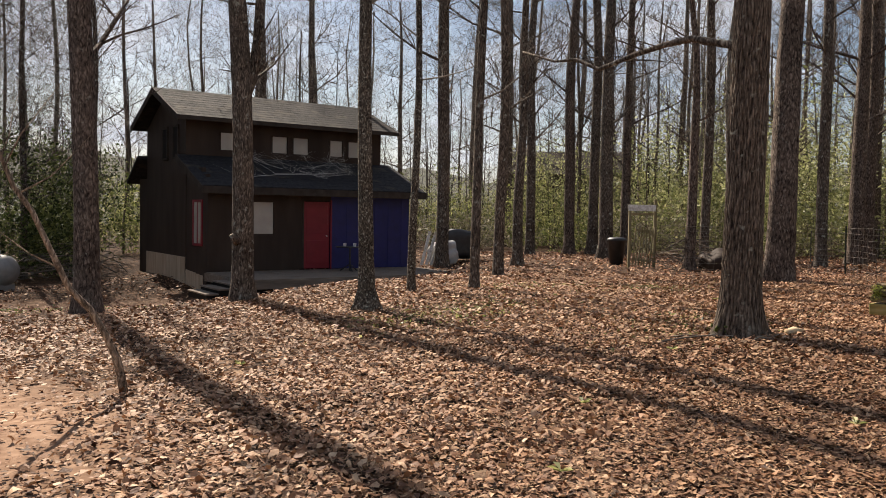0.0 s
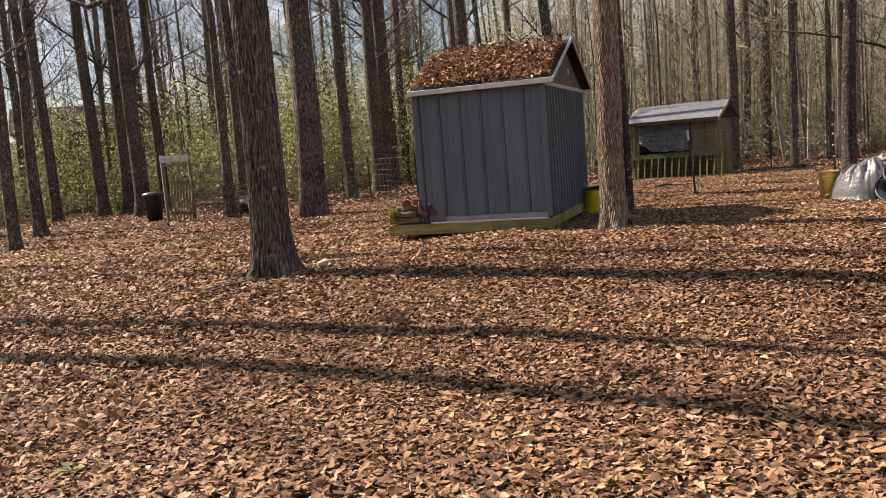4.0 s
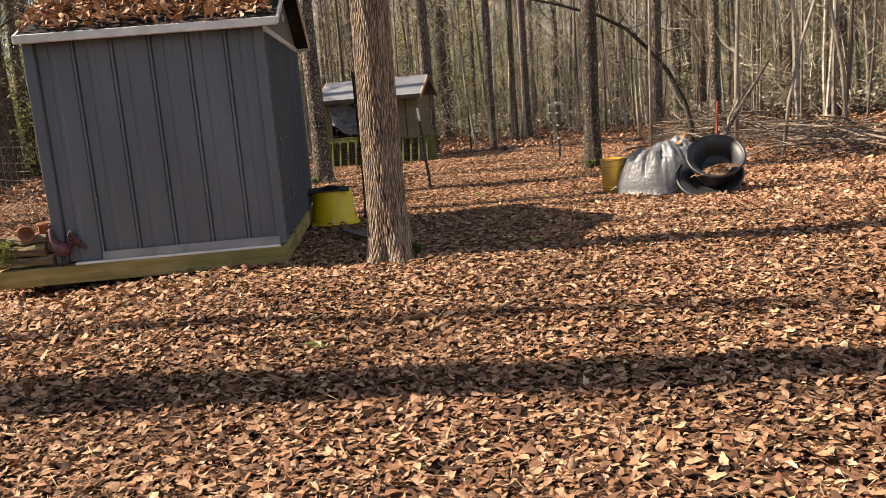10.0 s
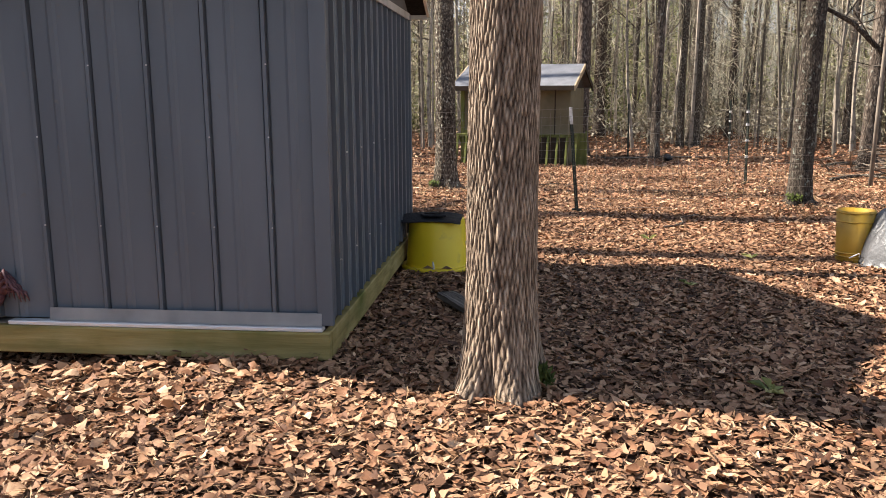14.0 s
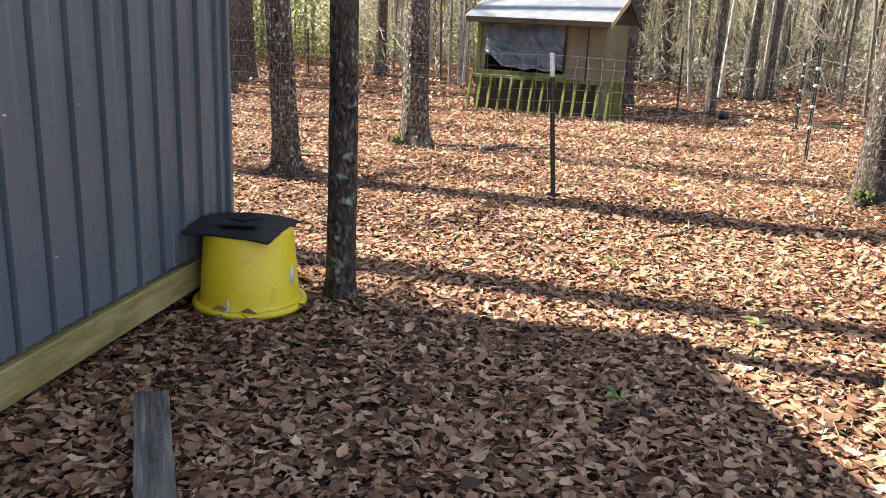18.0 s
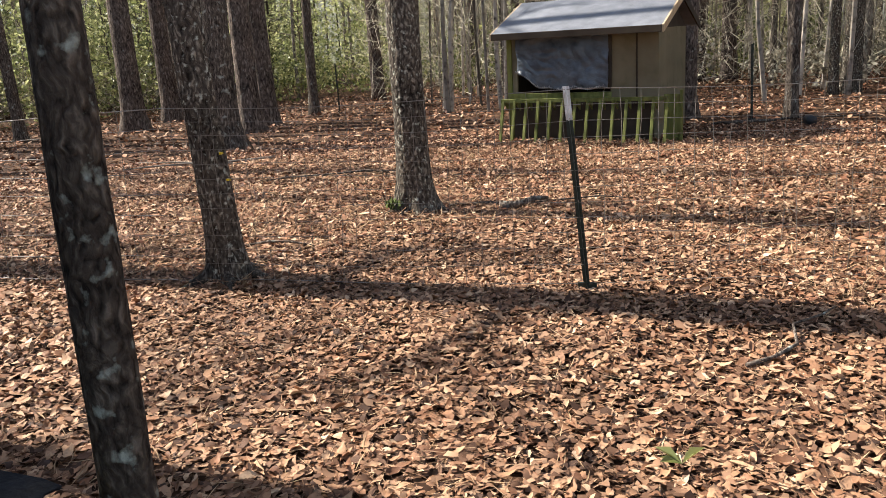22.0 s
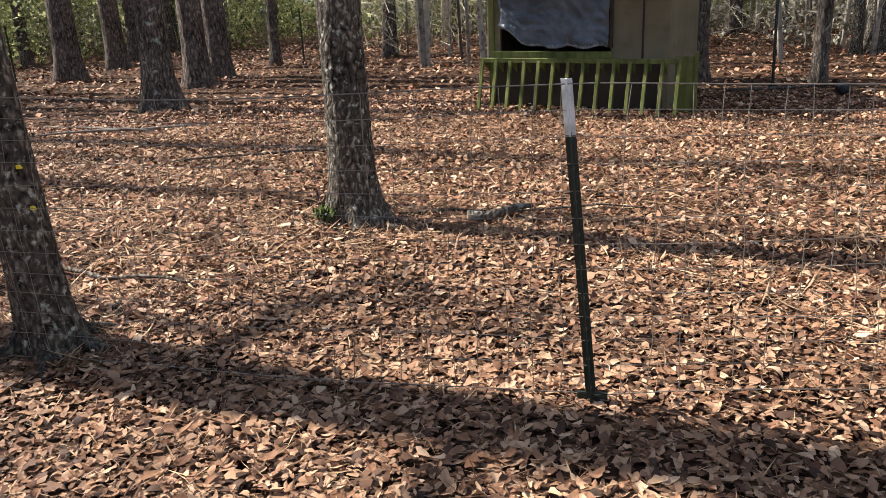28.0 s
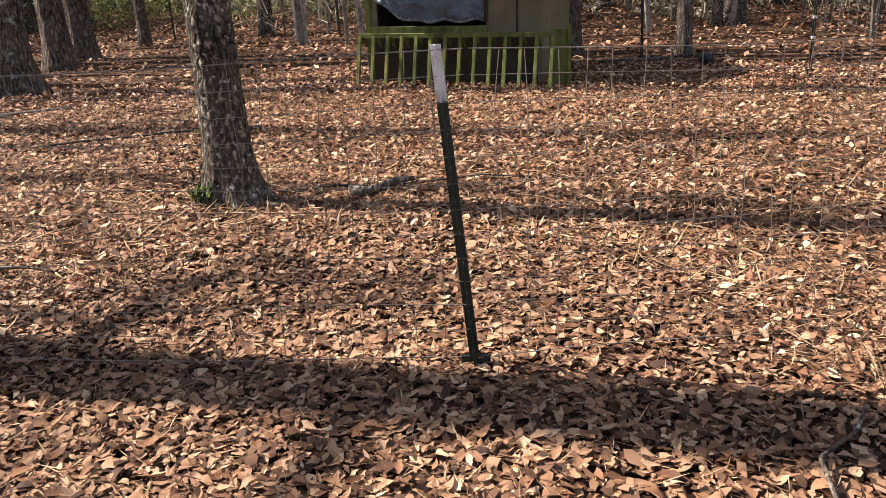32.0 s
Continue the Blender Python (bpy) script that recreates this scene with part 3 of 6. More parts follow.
    k = tpl.shape[1]
    F = (np.array(fc)[None] + (np.arange(n) * k)[:, None, None]).reshape(-1)
    me = bpy.data.meshes.new(name)
    me.vertices.add(len(P))
    me.vertices.foreach_set("co", P.ravel())
    me.loops.add(len(F))
    me.loops.foreach_set("vertex_index", F)
    me.polygons.add(len(F) // 3)
    me.polygons.foreach_set("loop_start", np.arange(0, len(F), 3))
    me.polygons.foreach_set("loop_total", np.full(len(F) // 3, 3))
    me.update()
    me.validate()
    if not simple:
        me.polygons.foreach_set("use_smooth", [True] * len(me.polygons))
    me.materials.append(M[material])
    ob = new(name, me)
    return tagged(ob, label, "leaves" if "leaf" in name or "leaves" in name or "litter" in name else "undergrowth", kind="stuff")


# heights of the forest floor on a grid, for the many leaves
HX, HY = np.arange(-12, 62, 0.25), np.arange(-18, 40, 0.25)
HZ = np.array([[bumpy_z(x, y) for x in HX] for y in HY])


def floor_at(x, y):
    i = np.clip((x - HX[0]) / 0.25, 0, len(HX) - 1.001)
    j = np.clip((y - HY[0]) / 0.25, 0, len(HY) - 1.001)
    i0, j0 = i.astype(int), j.astype(int)
    fi, fj = i - i0, j - j0
    return (HZ[j0, i0] * (1 - fi) + HZ[j0, i0 + 1] * fi) * (1 - fj) + (HZ[j0 + 1, i0] * (1 - fi) + HZ[j0 + 1, i0 + 1] * fi) * fj


# the stretch along which one walks, and the bare or built-on places without leaves
ROUTE = [(-1.0, -0.6), (3.0, 1.0), (6.6, 1.5), (10.9, 0.3), (14.5, 0.5), (17.5, 1.3)]
BARE = [((11.5, 2.45), (14.0, 4.5)), ((13.62, 1.77), (14.24, 2.4))]


def off_route(x, y):
    best = np.full(len(x), 1e9)
    for (ax, ay), (bx, by) in zip(ROUTE, ROUTE[1:]):
        dx, dy = bx - ax, by - ay
        t = np.clip(((x - ax) * dx + (y - ay) * dy) / (dx * dx + dy * dy), 0, 1)
        best = np.minimum(best, np.hypot(x - ax - t * dx, y - ay - t * dy))
    return best


def ring(near, far, lo, hi):
    def spots(rng, n):
        x, y = rng.uniform(lo[0], hi[0], n), rng.uniform(lo[1], hi[1], n)
        d = off_route(x, y)
        keep = (d >= near) & (d < far) & (rng.uniform(0, 1, n) > dirt_patch(x, y) * 0.93)
        for (x0, y0), (x1, y1) in BARE:
            keep &= ~((x > x0) & (x < x1) & (y > y0) & (y < y1))
        x, y = x[keep], y[keep]
        return x, y, floor_at(x, y)
    return spots


scatter("leaf_litter", 200000, ring(0, 2.4, (-3.4, -3.0), (20, 4.0)), 0.056, "old_leaf", "dark rotting leaf scraps lying thick on the ground", 11, simple=1, tilt=0.26, lift=0.014)
scatter("leaf_litter", 128000, ring(0, 2.6, (-3.4, -3.0), (20, 4.0)), 0.069, "leaf", "curled tan oak leaves on top of the litter", 10, tilt=0.22, lift=0.022)
scatter("leaf_litter", 70000, ring(0, 3.6, (-3.4, -3.4), (20, 4.6)), 0.11, "straw", "brown pine needles and leaf stems in the litter", 16, simple=3, tilt=0.16, lift=0.04)
scatter("leaf_litter", 170000, ring(2.3, 6.5, (-7, -7.5), (17.2, 8.5)), 0.07, "old_leaf", "dark rotting leaves beside the walked line", 18, simple=2, tilt=0.3, lift=0.012)
scatter("leaf_litter", 260000, ring(2.3, 6.5, (-7, -7.5), (17.2, 8.5)), 0.068, "leaf", "tan fallen leaves lying thick beside the walked line", 12, simple=1, tilt=0.4, lift=0.04)
scatter("leaf_litter", 210000, ring(6.5, 15, (-6, -12), (17.2, 17.5)), 0.088, "leaf", "brown fallen leaves strewn further off", 13, simple=2, lift=0.05, tilt=0.42)
scatter("leaf_litter", 90000, ring(1.6, 10, (17.2, -9), (28, 12)), 0.06, "old_leaf", "dark rotting litter inside the run", 19, simple=2, lift=0.012, tilt=0.3)
scatter("leaf_litter", 120000, ring(1.6, 10, (17.2, -9), (28, 12)), 0.062, "needle", "reddish leaves and pine litter inside the run", 14, simple=1, lift=0.04, tilt=0.42)
scatter("leaf_litter", 50000, ring(1.6, 8, (17.2, -6), (25, 9)), 0.2, "straw", "pine needles and thin twigs strewn inside the run", 17, simple=3, lift=0.05, tilt=0.2)
scatter("leaf_litter", 110000, ring(10, 26, (-8, -16), (44, 27)), 0.12, "needle", "reddish leaf litter under the far trees", 15, simple=2, lift=0.05, tilt=0.4)


# ---- trees ----
def trunk_mesh(diam, height, rng, sides=14, steps=18, flare=1.6, lean=(0, 0), furrow=0.05):
    path, radii = [], []
    bend = [(rng.uniform(-1, 1) * 0.12, rng.uniform(-1, 1) * 0.12) for _ in range(3)]
    for i in range(steps + 1):
        f = (i / steps) ** 1.7
        z = height * f
        wob = [math.sin(f * 5 + k) * bend[0][k] + math.sin(f * 11 + 2 * k) * bend[1][k] * 0.5 for k in (0, 1)]
        path.append((lean[0] * z + wob[0] * f * 3, lean[1] * z + wob[1] * f * 3, z - 0.15 if i == 0 else z))
        r = diam / 2 * (1 - 0.62 * f ** 1.1)
        r *= 1 + (flare - 1) * math.exp(-z / (diam * 0.55))
        radii.append(r)
    ph = [rng.uniform(0, 6.28) for _ in range(4)]
    rows = len(path)

    def wobble(a, i):
        z = path[i][2]
        root = math.exp(-max(z, 0) / (diam * 0.5))
        return 1 + 0.06 * math.sin(2 * a + ph[0] + z * 0.3) + root * 0.16 * math.sin(4 * a + ph[1]) + furrow * math.sin(7 * a + ph[2] + z)
    v, fcs = tube(path, radii, sides, wobble=wobble)
    return v, fcs, path, radii


def branch(v, f, p, d, length, r, rng, depth, sides=4):
    """A limb with its smaller branches, as tapered tubes in one mesh."""
    steps = 4 if depth else 3
    pts, rad = [Vector(p)], [r]
    d = Vector(d).normalized()
    for i in range(steps):
        d = (d + Vector((rng.uniform(-0.28, 0.28), rng.uniform(-0.28, 0.28), rng.uniform(-0.1, 0.24)))).normalized()
        pts.append(pts[-1] + d * length / steps)
        rad.append(r * (1 - 0.8 * (i + 1) / steps))
    tube(pts, rad, sides if depth else 3, False, v, f)
    if depth:
        for i in range(1, len(pts)):
            for _ in range(2 if depth > 1 else rng.choice((1, 2, 2))):
                side = Vector((rng.uniform(-1, 1), rng.uniform(-1, 1), rng.uniform(-0.2, 0.8))).normalized()
                branch(v, f, pts[i], d * 0.6 + side, length * rng.uniform(0.38, 0.62), max(0.004, rad[i] * 0.6), rng, depth - 1, 4)


def make_tree(x, y, diam, height, bark, seed, label, lean=(0, 0), flare=1.6, limbs=9, sides=14, first=0.35, depth=2, furrow=0.05, group="trees of the wood", steps=18, low_limb=None):
    rng = random.Random(seed)
    tree = thing("tree", label, "tree", (x, y, float(bumpy_z(x, y))), group)
    v, f, path, radii = trunk_mesh(diam, height, rng, sides, steps, flare, lean, furrow)
    part("trunk", (v, f), bark, tree, smooth=True)
    bv, bf = [], []
    for k in range(limbs):
        t = first + (1 - first) * (k + rng.random()) / limbs
        z = height * t
        i = min(range(len(path)), key=lambda q: abs(path[q][2] - z))
        a = k * 2.4 + rng.uniform(-0.5, 0.5)
        up = rng.uniform(0.2, 0.9)
        branch(bv, bf, path[i], (math.cos(a), math.sin(a), up), rng.uniform(1.8, 4.2) * (1.3 - t * 0.7) * height / 18, max(0.014, radii[i] * 0.28), rng, depth)
    if bv:
        part("crown", (bv, bf), "twig" if bark == "bark_pale" else bark, tree, "bare winter branches")
    return tree


# trees that stand close enough to be told apart: x, y, girth across, height, bark, lean, flare
import itertools

tree_seeds = itertools.count(100)


def near_tree(x, y, diam, h, bark, lean, flare, label):
    far = math.hypot(x - 8, y - 2) > 24
    return make_tree(x, y, diam, h, bark, next(tree_seeds), label, lean, flare, limbs=11, sides=10 if far else 18, depth=2, first=0.24 if far else 0.26)


near_tree(4.85, 16.5, 0.50, 19, "bark_pine", (-0.012, 0), 1.35, "tall pine with red-brown bark beside the dirt patch")
knotted_oak = near_tree(7.9, 16.1, 0.44, 18, "bark", (-0.03, 0), 1.5, "grey forked oak with a knot, in front of the cabin")
near_tree(8.15, 11.85, 0.27, 17, "bark_pale", (-0.006, 0), 2.4, "lichened grey tree with flared foot on leaf litter")
near_tree(10.25, 13.3, 0.165, 14, "bark_pale", (0, 0), 1.5, "slim grey tree standing on leaf litter")
near_tree(10.95, 12.15, 0.20, 15, "bark", (0.01, 0), 1.5, "slim grey-brown tree standing on leaf litter")
near_tree(14.8, 15.5, 0.27, 17, "bark", (0, 0), 1.5, "grey-brown tree beside the trodden way")
near_tree(18.3, 18.3, 0.34, 12, "bark", (0.01, 0), 1.5, "grey-brown tree beside the trodden way")
near_tree(24.5, 23.8, 0.40, 18, "bark", (0, 0), 1.5, "grey-brown tree at the wood's edge")
near_tree(27.5, 24.3, 0.50, 19, "bark_pine", (0, 0), 1.6, "dark pine at the wood's edge")
near_tree(24.8, 20.1, 0.54, 20, "bark", (0, 0), 1.5, "broad grey tree behind the garden gate")
near_tree(19.8, 13.1, 0.28, 9.5, "bark_pine", (0.006, 0), 1.5, "slender tree at the wire fence")
near_tree(21.9, 14.0, 0.29, 18, "bark", (0, 0), 1.5, "slender grey tree behind the wire fence")
near_tree(27.5, 13.1, 0.40, 19, "bark", (0, 0), 1.5, "grey tree inside the fenced run")
near_tree(36.0, 15.3, 0.52, 20, "bark_pine", (0, 0), 1.5, "tall pine inside the fenced run")
near_tree(17.2, 20.7, 0.44, 18, "bark", (0, 0), 1.4, "grey-brown tree beside the covered grill")
near_tree(15.45, 9.15, 0.36, 19, "bark_pine", (0.05, 0), 1.5, "pine with dark scaly bark on leaf litter")
near_tree(18.1, 9.6, 0.6, 21, "bark_pine", (0.045, 0), 1.45, "stout pine with dark scaly bark on leaf litter")
near_tree(39.5, 16.4, 0.48, 20, "bark_pine", (0, 0), 1.5, "dark pine inside the fenced run")
near_tree(28.2, 23.6, 0.50, 19, "bark", (0, 0), 1.5, "grey tree behind the garden gate")
near_tree(23.9, -5.12, 0.33, 17, "bark", (0.02, -0.02), 1.5, "slim tree beside the brush pile")
near_tree(33.1, -3.6, 0.42, 19, "bark_pale", (0, 0), 1.5, "pale grey tree behind the hut")
near_tree(27.7, -1.7, 0.22, 16, "bark", (0, 0), 1.4, "slim brown tree behind the hut")
near_tree(40.0, -1.4, 0.46, 20, "bark_pine", (0, 0), 1.5, "tall dark pine behind the hut")
near_tree(28.6, 0.02, 0.34, 19, "bark_pine", (0, 0), 1.7, "dark tree close behind the hut")
near_tree(46.7, -2.2, 0.52, 20, "bark_pine", (0, 0), 1.5, "tall pine in the far wood")
rooted_pine = near_tree(25.7, 7.95, 0.43, 20, "bark", (0, 0.01), 1.9, "stout pine with spreading roots in the run")
near_tree(29.0, 9.25, 0.48, 20, "bark_pine", (0, 0), 1.7, "dark pine in the run")
near_tree(30.5, 9.6, 0.44, 20, "bark_pine", (0, 0), 1.6, "dark pine in the run")
near_tree(30.3, 13.2, 0.54, 20, "bark_pine", (0, 0), 1.6, "dark pine in the run")
near_tree(33.1, 13.95, 0.48, 19, "bark_pine", (0, 0), 1.6, "dark pine in the run")
near_tree(34.6, 18.0, 0.32, 18, "bark", (0, 0), 1.6, "brown tree in the run")
near_tree(28.8, 15.3, 0.27, 17, "bark", (0, 0), 1.6, "slim brown tree in the run")
near_tree(33.2, 9.6, 0.28, 17, "bark", (0, 0), 1.5, "slim brown tree at the thicket's edge")
near_tree(43.6, 7.5, 0.45, 19, "bark_pine", (0, 0), 1.5, "pine in the far wood")
near_tree(35.0, 7.25, 0.38, 18, "bark", (0, 0), 1.5, "brown tree at the thicket's edge")
near_tree(23.0, -6.24, 0.26, 16, "bark_pale", (0, 0), 1.3, "pale slim tree behind the brush pile")
near_tree(33.8, -8.35, 0.29, 17, "bark", (0, 0), 1.4, "brown tree in the far wood")
near_tree(37.2, -10.55, 0.34, 18, "bark", (0, 0), 1.4, "brown tree in the far wood")
near_tree(40.9, -12.4, 0.45, 19, "bark_pale", (0, 0), 1.4, "grey tree in the far wood")
near_tree(32.8, -3.2, 0.21, 15, "bark_pale", (0, 0), 1.4, "slim grey tree in the far wood")
near_tree(38.8, -6.0, 0.28, 17, "bark", (0, 0), 1.4, "slim brown tree in the far wood")
near_tree(7.1, 31.5, 0.25, 15, "bark", (0, 0), 1.5, "slim tree behind the gas tank")
near_tree(1.9, 25.5, 0.3, 15, "bark", (-0.03, 0), 1.5, "dark tree behind the gas tank")
near_tree(7.35, 24.4, 0.19, 15, "bark", (-0.02, 0), 1.4, "slim dark tree beside the cabin")
near_tree(3.2, 24.0, 0.34, 15, "bark_pine", (0.01, 0), 1.5, "dark tree beside the gas tank")
near_tree(-0.4, 21.0, 0.3, 14, "bark", (-0.05, 0), 1.5, "leaning dark tree beyond the dirt patch")


def furrowed(x, y, diam, height, bark, seed, label, lean, flare, ridges, depth, sides=72, steps=110, top=4.5, twist=0.15, weave=7.0):
    """A near tree whose bark ridges are modelled: fine rings up to `top`, then a plain upper trunk."""
    rng = random.Random(seed)
    tree = thing("tree", label, "tree", (x, y, float(bumpy_z(x, y))), "trees of the wood")
    ph = [rng.uniform(0, 6.28) for _ in range(6)]
    v, f, tops = [], [], []
    for i in range(steps + 12):
        z = top * i / steps - 0.12 if i < steps else top + (height - top) * (i - steps + 1) / 12
        fz = max(0, z) / height
        r = diam / 2 * (1 - 0.6 * fz) * (1 + (flare - 1) * math.exp(-max(z, 0) / (diam * 0.6)))
        root = math.exp(-max(z, 0) / (diam * 0.55))
        cx = lean[0] * z + 0.03 * math.sin(z * 1.1 + ph[0])
        cy = lean[1] * z + 0.03 * math.sin(z * 0.9 + ph[1])
        for k in range(sides):
            a = 2 * math.pi * k / sides
            ca, sa = math.cos(a), math.sin(a)
            warp = 1.2 * noise.noise((ca * 2.2, sa * 2.2, z * 1.3 + seed)) + 0.9 * noise.noise((ca * 7, sa * 7, z * 4.5))
            cross = weave * z + 2.2 * noise.noise((ca * 3, sa * 3, z * 3.1 + 9)) + 0.8 * noise.noise((ca * 8, sa * 8, z * 8))
            ridge = 0.45 * noise.noise((ca * 11, sa * 11, z * 6 + seed)) + 1.1 * math.sqrt(abs(math.sin(ridges * 0.5 * a + cross + warp + twist * z) * math.sin(ridges * 0.5 * a - cross + warp + twist * z)))
            rough = noise.noise((ca * 7, sa * 7, z * 13 + seed))
            tops.append(ridge + 0.4 * rough)
            q = r * (1 + 0.05 * math.sin(2 * a + ph[2] + z * 0.4) + root * 0.17 * math.sin(4 * a + ph[3]) + root * 0.08 * math.sin(7 * a + ph[4]))
            q += depth * (ridge - 0.6) + depth * 0.85 * rough if i < steps else 0
            v.append((cx + q * ca, cy + q * sa, z))
    for i in range(steps + 11):
        for k in range(sides):
            j = (k + 1) % sides
            f.append((i * sides + k, i * sides + j, (i + 1) * sides + j, (i + 1) * sides + k))
    stem = part("trunk", (v, f), bark, tree, smooth=True)
    stem.data.attributes.new("ridge", "FLOAT", "POINT").data.foreach_set("value", tops)
    bv, bf = [], []
    for k in range(7):
        t = 0.42 + 0.58 * (k + rng.random()) / 7
        z = height * t
        a = k * 2.4
        branch(bv, bf, (lean[0] * z, lean[1] * z, z), (math.cos(a), math.sin(a), rng.uniform(0.2, 0.9)), rng.uniform(1.6, 3.0), diam * 0.15, rng, 1)
    part("crown", (bv, bf), "bark", tree, "bare winter branches")
    return tree


tree_c = furrowed(8.98, 5.2, 0.44, 20, "bark_oak", 31, "large grey-brown oak with vertically furrowed bark on leaf litter", (0.0, 0.0), 1.5, 34, 0.009, sides=140, steps=190)
tree_d = furrowed(10.98, 1.44, 0.33, 17, "bark_braided", 32, "grey-brown tree with deeply ridged bark beside the shed", (0.02, 0.01), 1.35, 52, 0.0046, sides=250, steps=340, top=3.2, weave=25.0)
tree_f = furrowed(14.14, 1.68, 0.15, 13, "bark_dark", 33, "thin dark tree with pale lichen patches beside the yellow tub", (0.03, 0.005), 1.2, 14, 0.0025, sides=48, top=3.2, twist=0.02)
tree_h = furrowed(17.48, 3.3, 0.245, 17, "bark_pale", 34, "lichen-spotted grey tree against the wire fence", (0.015, 0.063), 1.5, 22, 0.004, top=3.4, twist=0.03)
tree_g = furrowed(19.7, 2.6, 0.295, 18, "bark_pale", 35, "lichen-spotted grey tree with mossy roots in the run", (0.01, -0.01), 1.75, 24, 0.005, top=3.4, twist=0.03)
tree_e = furrowed(18.15, -2.08, 0.265, 17, "bark_dark", 36, "slim dark tree with a mossy foot at the fence corner", (0.01, -0.02), 1.5, 20, 0.006, sides=48, steps=80)


# ---- far wood: alike trees, then thickets ----
def far_wood():
    rng = random.Random(7)
    kinds = []
    for k, (bark, d, h) in enumerate((("bark_pine", 0.4, 19), ("bark", 0.28, 17), ("sunny_bark", 0.22, 15), ("sunny_bark", 0.15, 13), ("bark_pine", 0.5, 21), ("sunny_bark", 0.3, 18))):
        kinds.append(make_tree(60 + 4 * k, 30 + 3 * k, d, h, bark, 700 + k, "tall bare tree of the far wood", (0, 0), 1.4, limbs=13, sides=8, first=0.2, depth=2, group="far wood", steps=10))
    count = 0
    while count < 190:
        x, y = rng.uniform(-14, 75), rng.uniform(-34, 62)
        d = math.hypot(x - 14, y - 2)
        if d < 24 or d > 66:
            continue
        if -4 < x < 22 and y < 36 and y > -14:
            continue
        if x < 26 and -6 < y < 32:
            continue
        if x < -2 and y < 20 or x < 12 and y < 0:
            continue
        s = rng.uniform(0.75, 1.2)
        m = Matrix.LocRotScale((x, y, float(ground_z(x, y)) - 0.05), Euler((rng.uniform(-0.03, 0.03), rng.uniform(-0.03, 0.03), rng.uniform(0, 6.28))), None)
        copy_thing(kinds[rng.randrange(5)], m).scale = (s, s, s)
        count += 1
    count = 0
    while count < 75:
        a, r = radians(rng.uniform(84, 148)), math.sqrt(rng.uniform(22 ** 2, 56 ** 2))
        x, y, s = 14 + r * math.sin(a), 1 + r * math.cos(a), rng.uniform(0.6, 1.15)
        if x < 31 and y > -4 or math.hypot(x - 23, y + 6) < 3:
            continue
        m = Matrix.LocRotScale((x, y, float(ground_z(x, y)) - 0.05), Euler((rng.uniform(-0.05, 0.05), rng.uniform(-0.05, 0.05), rng.uniform(0, 6.28))), None)
        copy_thing(kinds[rng.choice((1, 2, 3, 3, 5, 2))], m).scale = (s, s, s)
        count += 1


far_wood()


def thin_stems(name, count, seed, place, height, label, material="far_trunk"):
    rng = random.Random(seed)
    v, f = [], []
    n = 0
    while n < count:
        x, y = place(rng)
        h, r = rng.uniform(*height), rng.uniform(0.018, 0.075)
        z = float(ground_z(x, y)) - 0.1
        lx, ly = rng.gauss(0, 0.03), rng.gauss(0, 0.03)
        pts, wx, wy = [], 0.0, 0.0
        for k in range(6):
            q = k / 5
            pts.append((x + lx * h * q + wx, y + ly * h * q + wy, z + h * q))
            wx, wy = wx + rng.gauss(0, 0.06), wy + rng.gauss(0, 0.06)
        tube(pts, [r * (1 - 0.16 * k) for k in range(6)], 5, False, v, f)
        for _ in range(rng.choice((2, 3, 4))):
            t = rng.uniform(0.3, 0.9)
            k = int(t * 5)
            p = Vector(pts[k]).lerp(Vector(pts[k + 1]), t * 5 - k)
            e = p + Vector((rng.gauss(0, 0.6), rng.gauss(0, 0.6), rng.uniform(0.2, 1.2)))
            tube([p, (p + e) / 2 + Vector((0, 0, -0.1)), e], [r * 0.4, r * 0.3, 0.004], 3, False, v, f)
        n += 1
    ob = part(name, (v, f), material)
    return tagged(ob, label, "thicket", kind="stuff")


def sector(cx, cy, a0, a1, r0, r1):
    def place(rng):
        a, r = radians(rng.uniform(a0, a1)), math.sqrt(rng.uniform(r0 * r0, r1 * r1))
        return cx + r * math.sin(a), cy + r * math.cos(a)
    return place


thin_stems("sapling_thicket", 1000, 21, sector(14, 1, 74, 150, 17, 58), (6, 16), "pale thin bare saplings crowding the far wood")
thin_stems("sapling_thicket", 230, 22, sector(12, 4, 0, 74, 30, 58), (4, 13), "thin bare saplings behind the cabin and the run", "dark_twig")
thin_stems("sapling_thicket", 120, 23, sector(4, 6, -60, 5, 24, 45), (4, 12), "thin bare saplings beyond the gas tank", "dark_twig")


def leafy(name, count, seed, sector_args, tall, size, material, label):
    cx, cy, a0, a1, r0, r1 = sector_args

    def spots(rng, n):
        clumps = max(12, n // 700)
        ca, cr = np.radians(rng.uniform(a0, a1, clumps)), np.sqrt(rng.uniform(r0 * r0, r1 * r1, clumps))
        ch, cw = rng.uniform(0.35, 1.0, clumps) * tall, rng.uniform(0.7, 2.0, clumps)
        k = rng.integers(0, clumps, n)
        u = rng.normal(0, 1, (n, 3))
        u /= np.maximum(np.linalg.norm(u, axis=1), 1e-6)[:, None]
        u *= rng.uniform(0.25, 1.0, n)[:, None] ** 0.5
        x = cx + cr[k] * np.sin(ca[k]) + u[:, 0] * cw[k]
        y = cy + cr[k] * np.cos(ca[k]) + u[:, 1] * cw[k]
        z = floor_at(x, y) + np.maximum(0.05, ch[k] * (0.5 + 0.55 * u[:, 2]))
        return x, y, z
    return scatter(name, count, spots, size, material, label, seed, simple=2, lift=0.02, tilt=1.2)


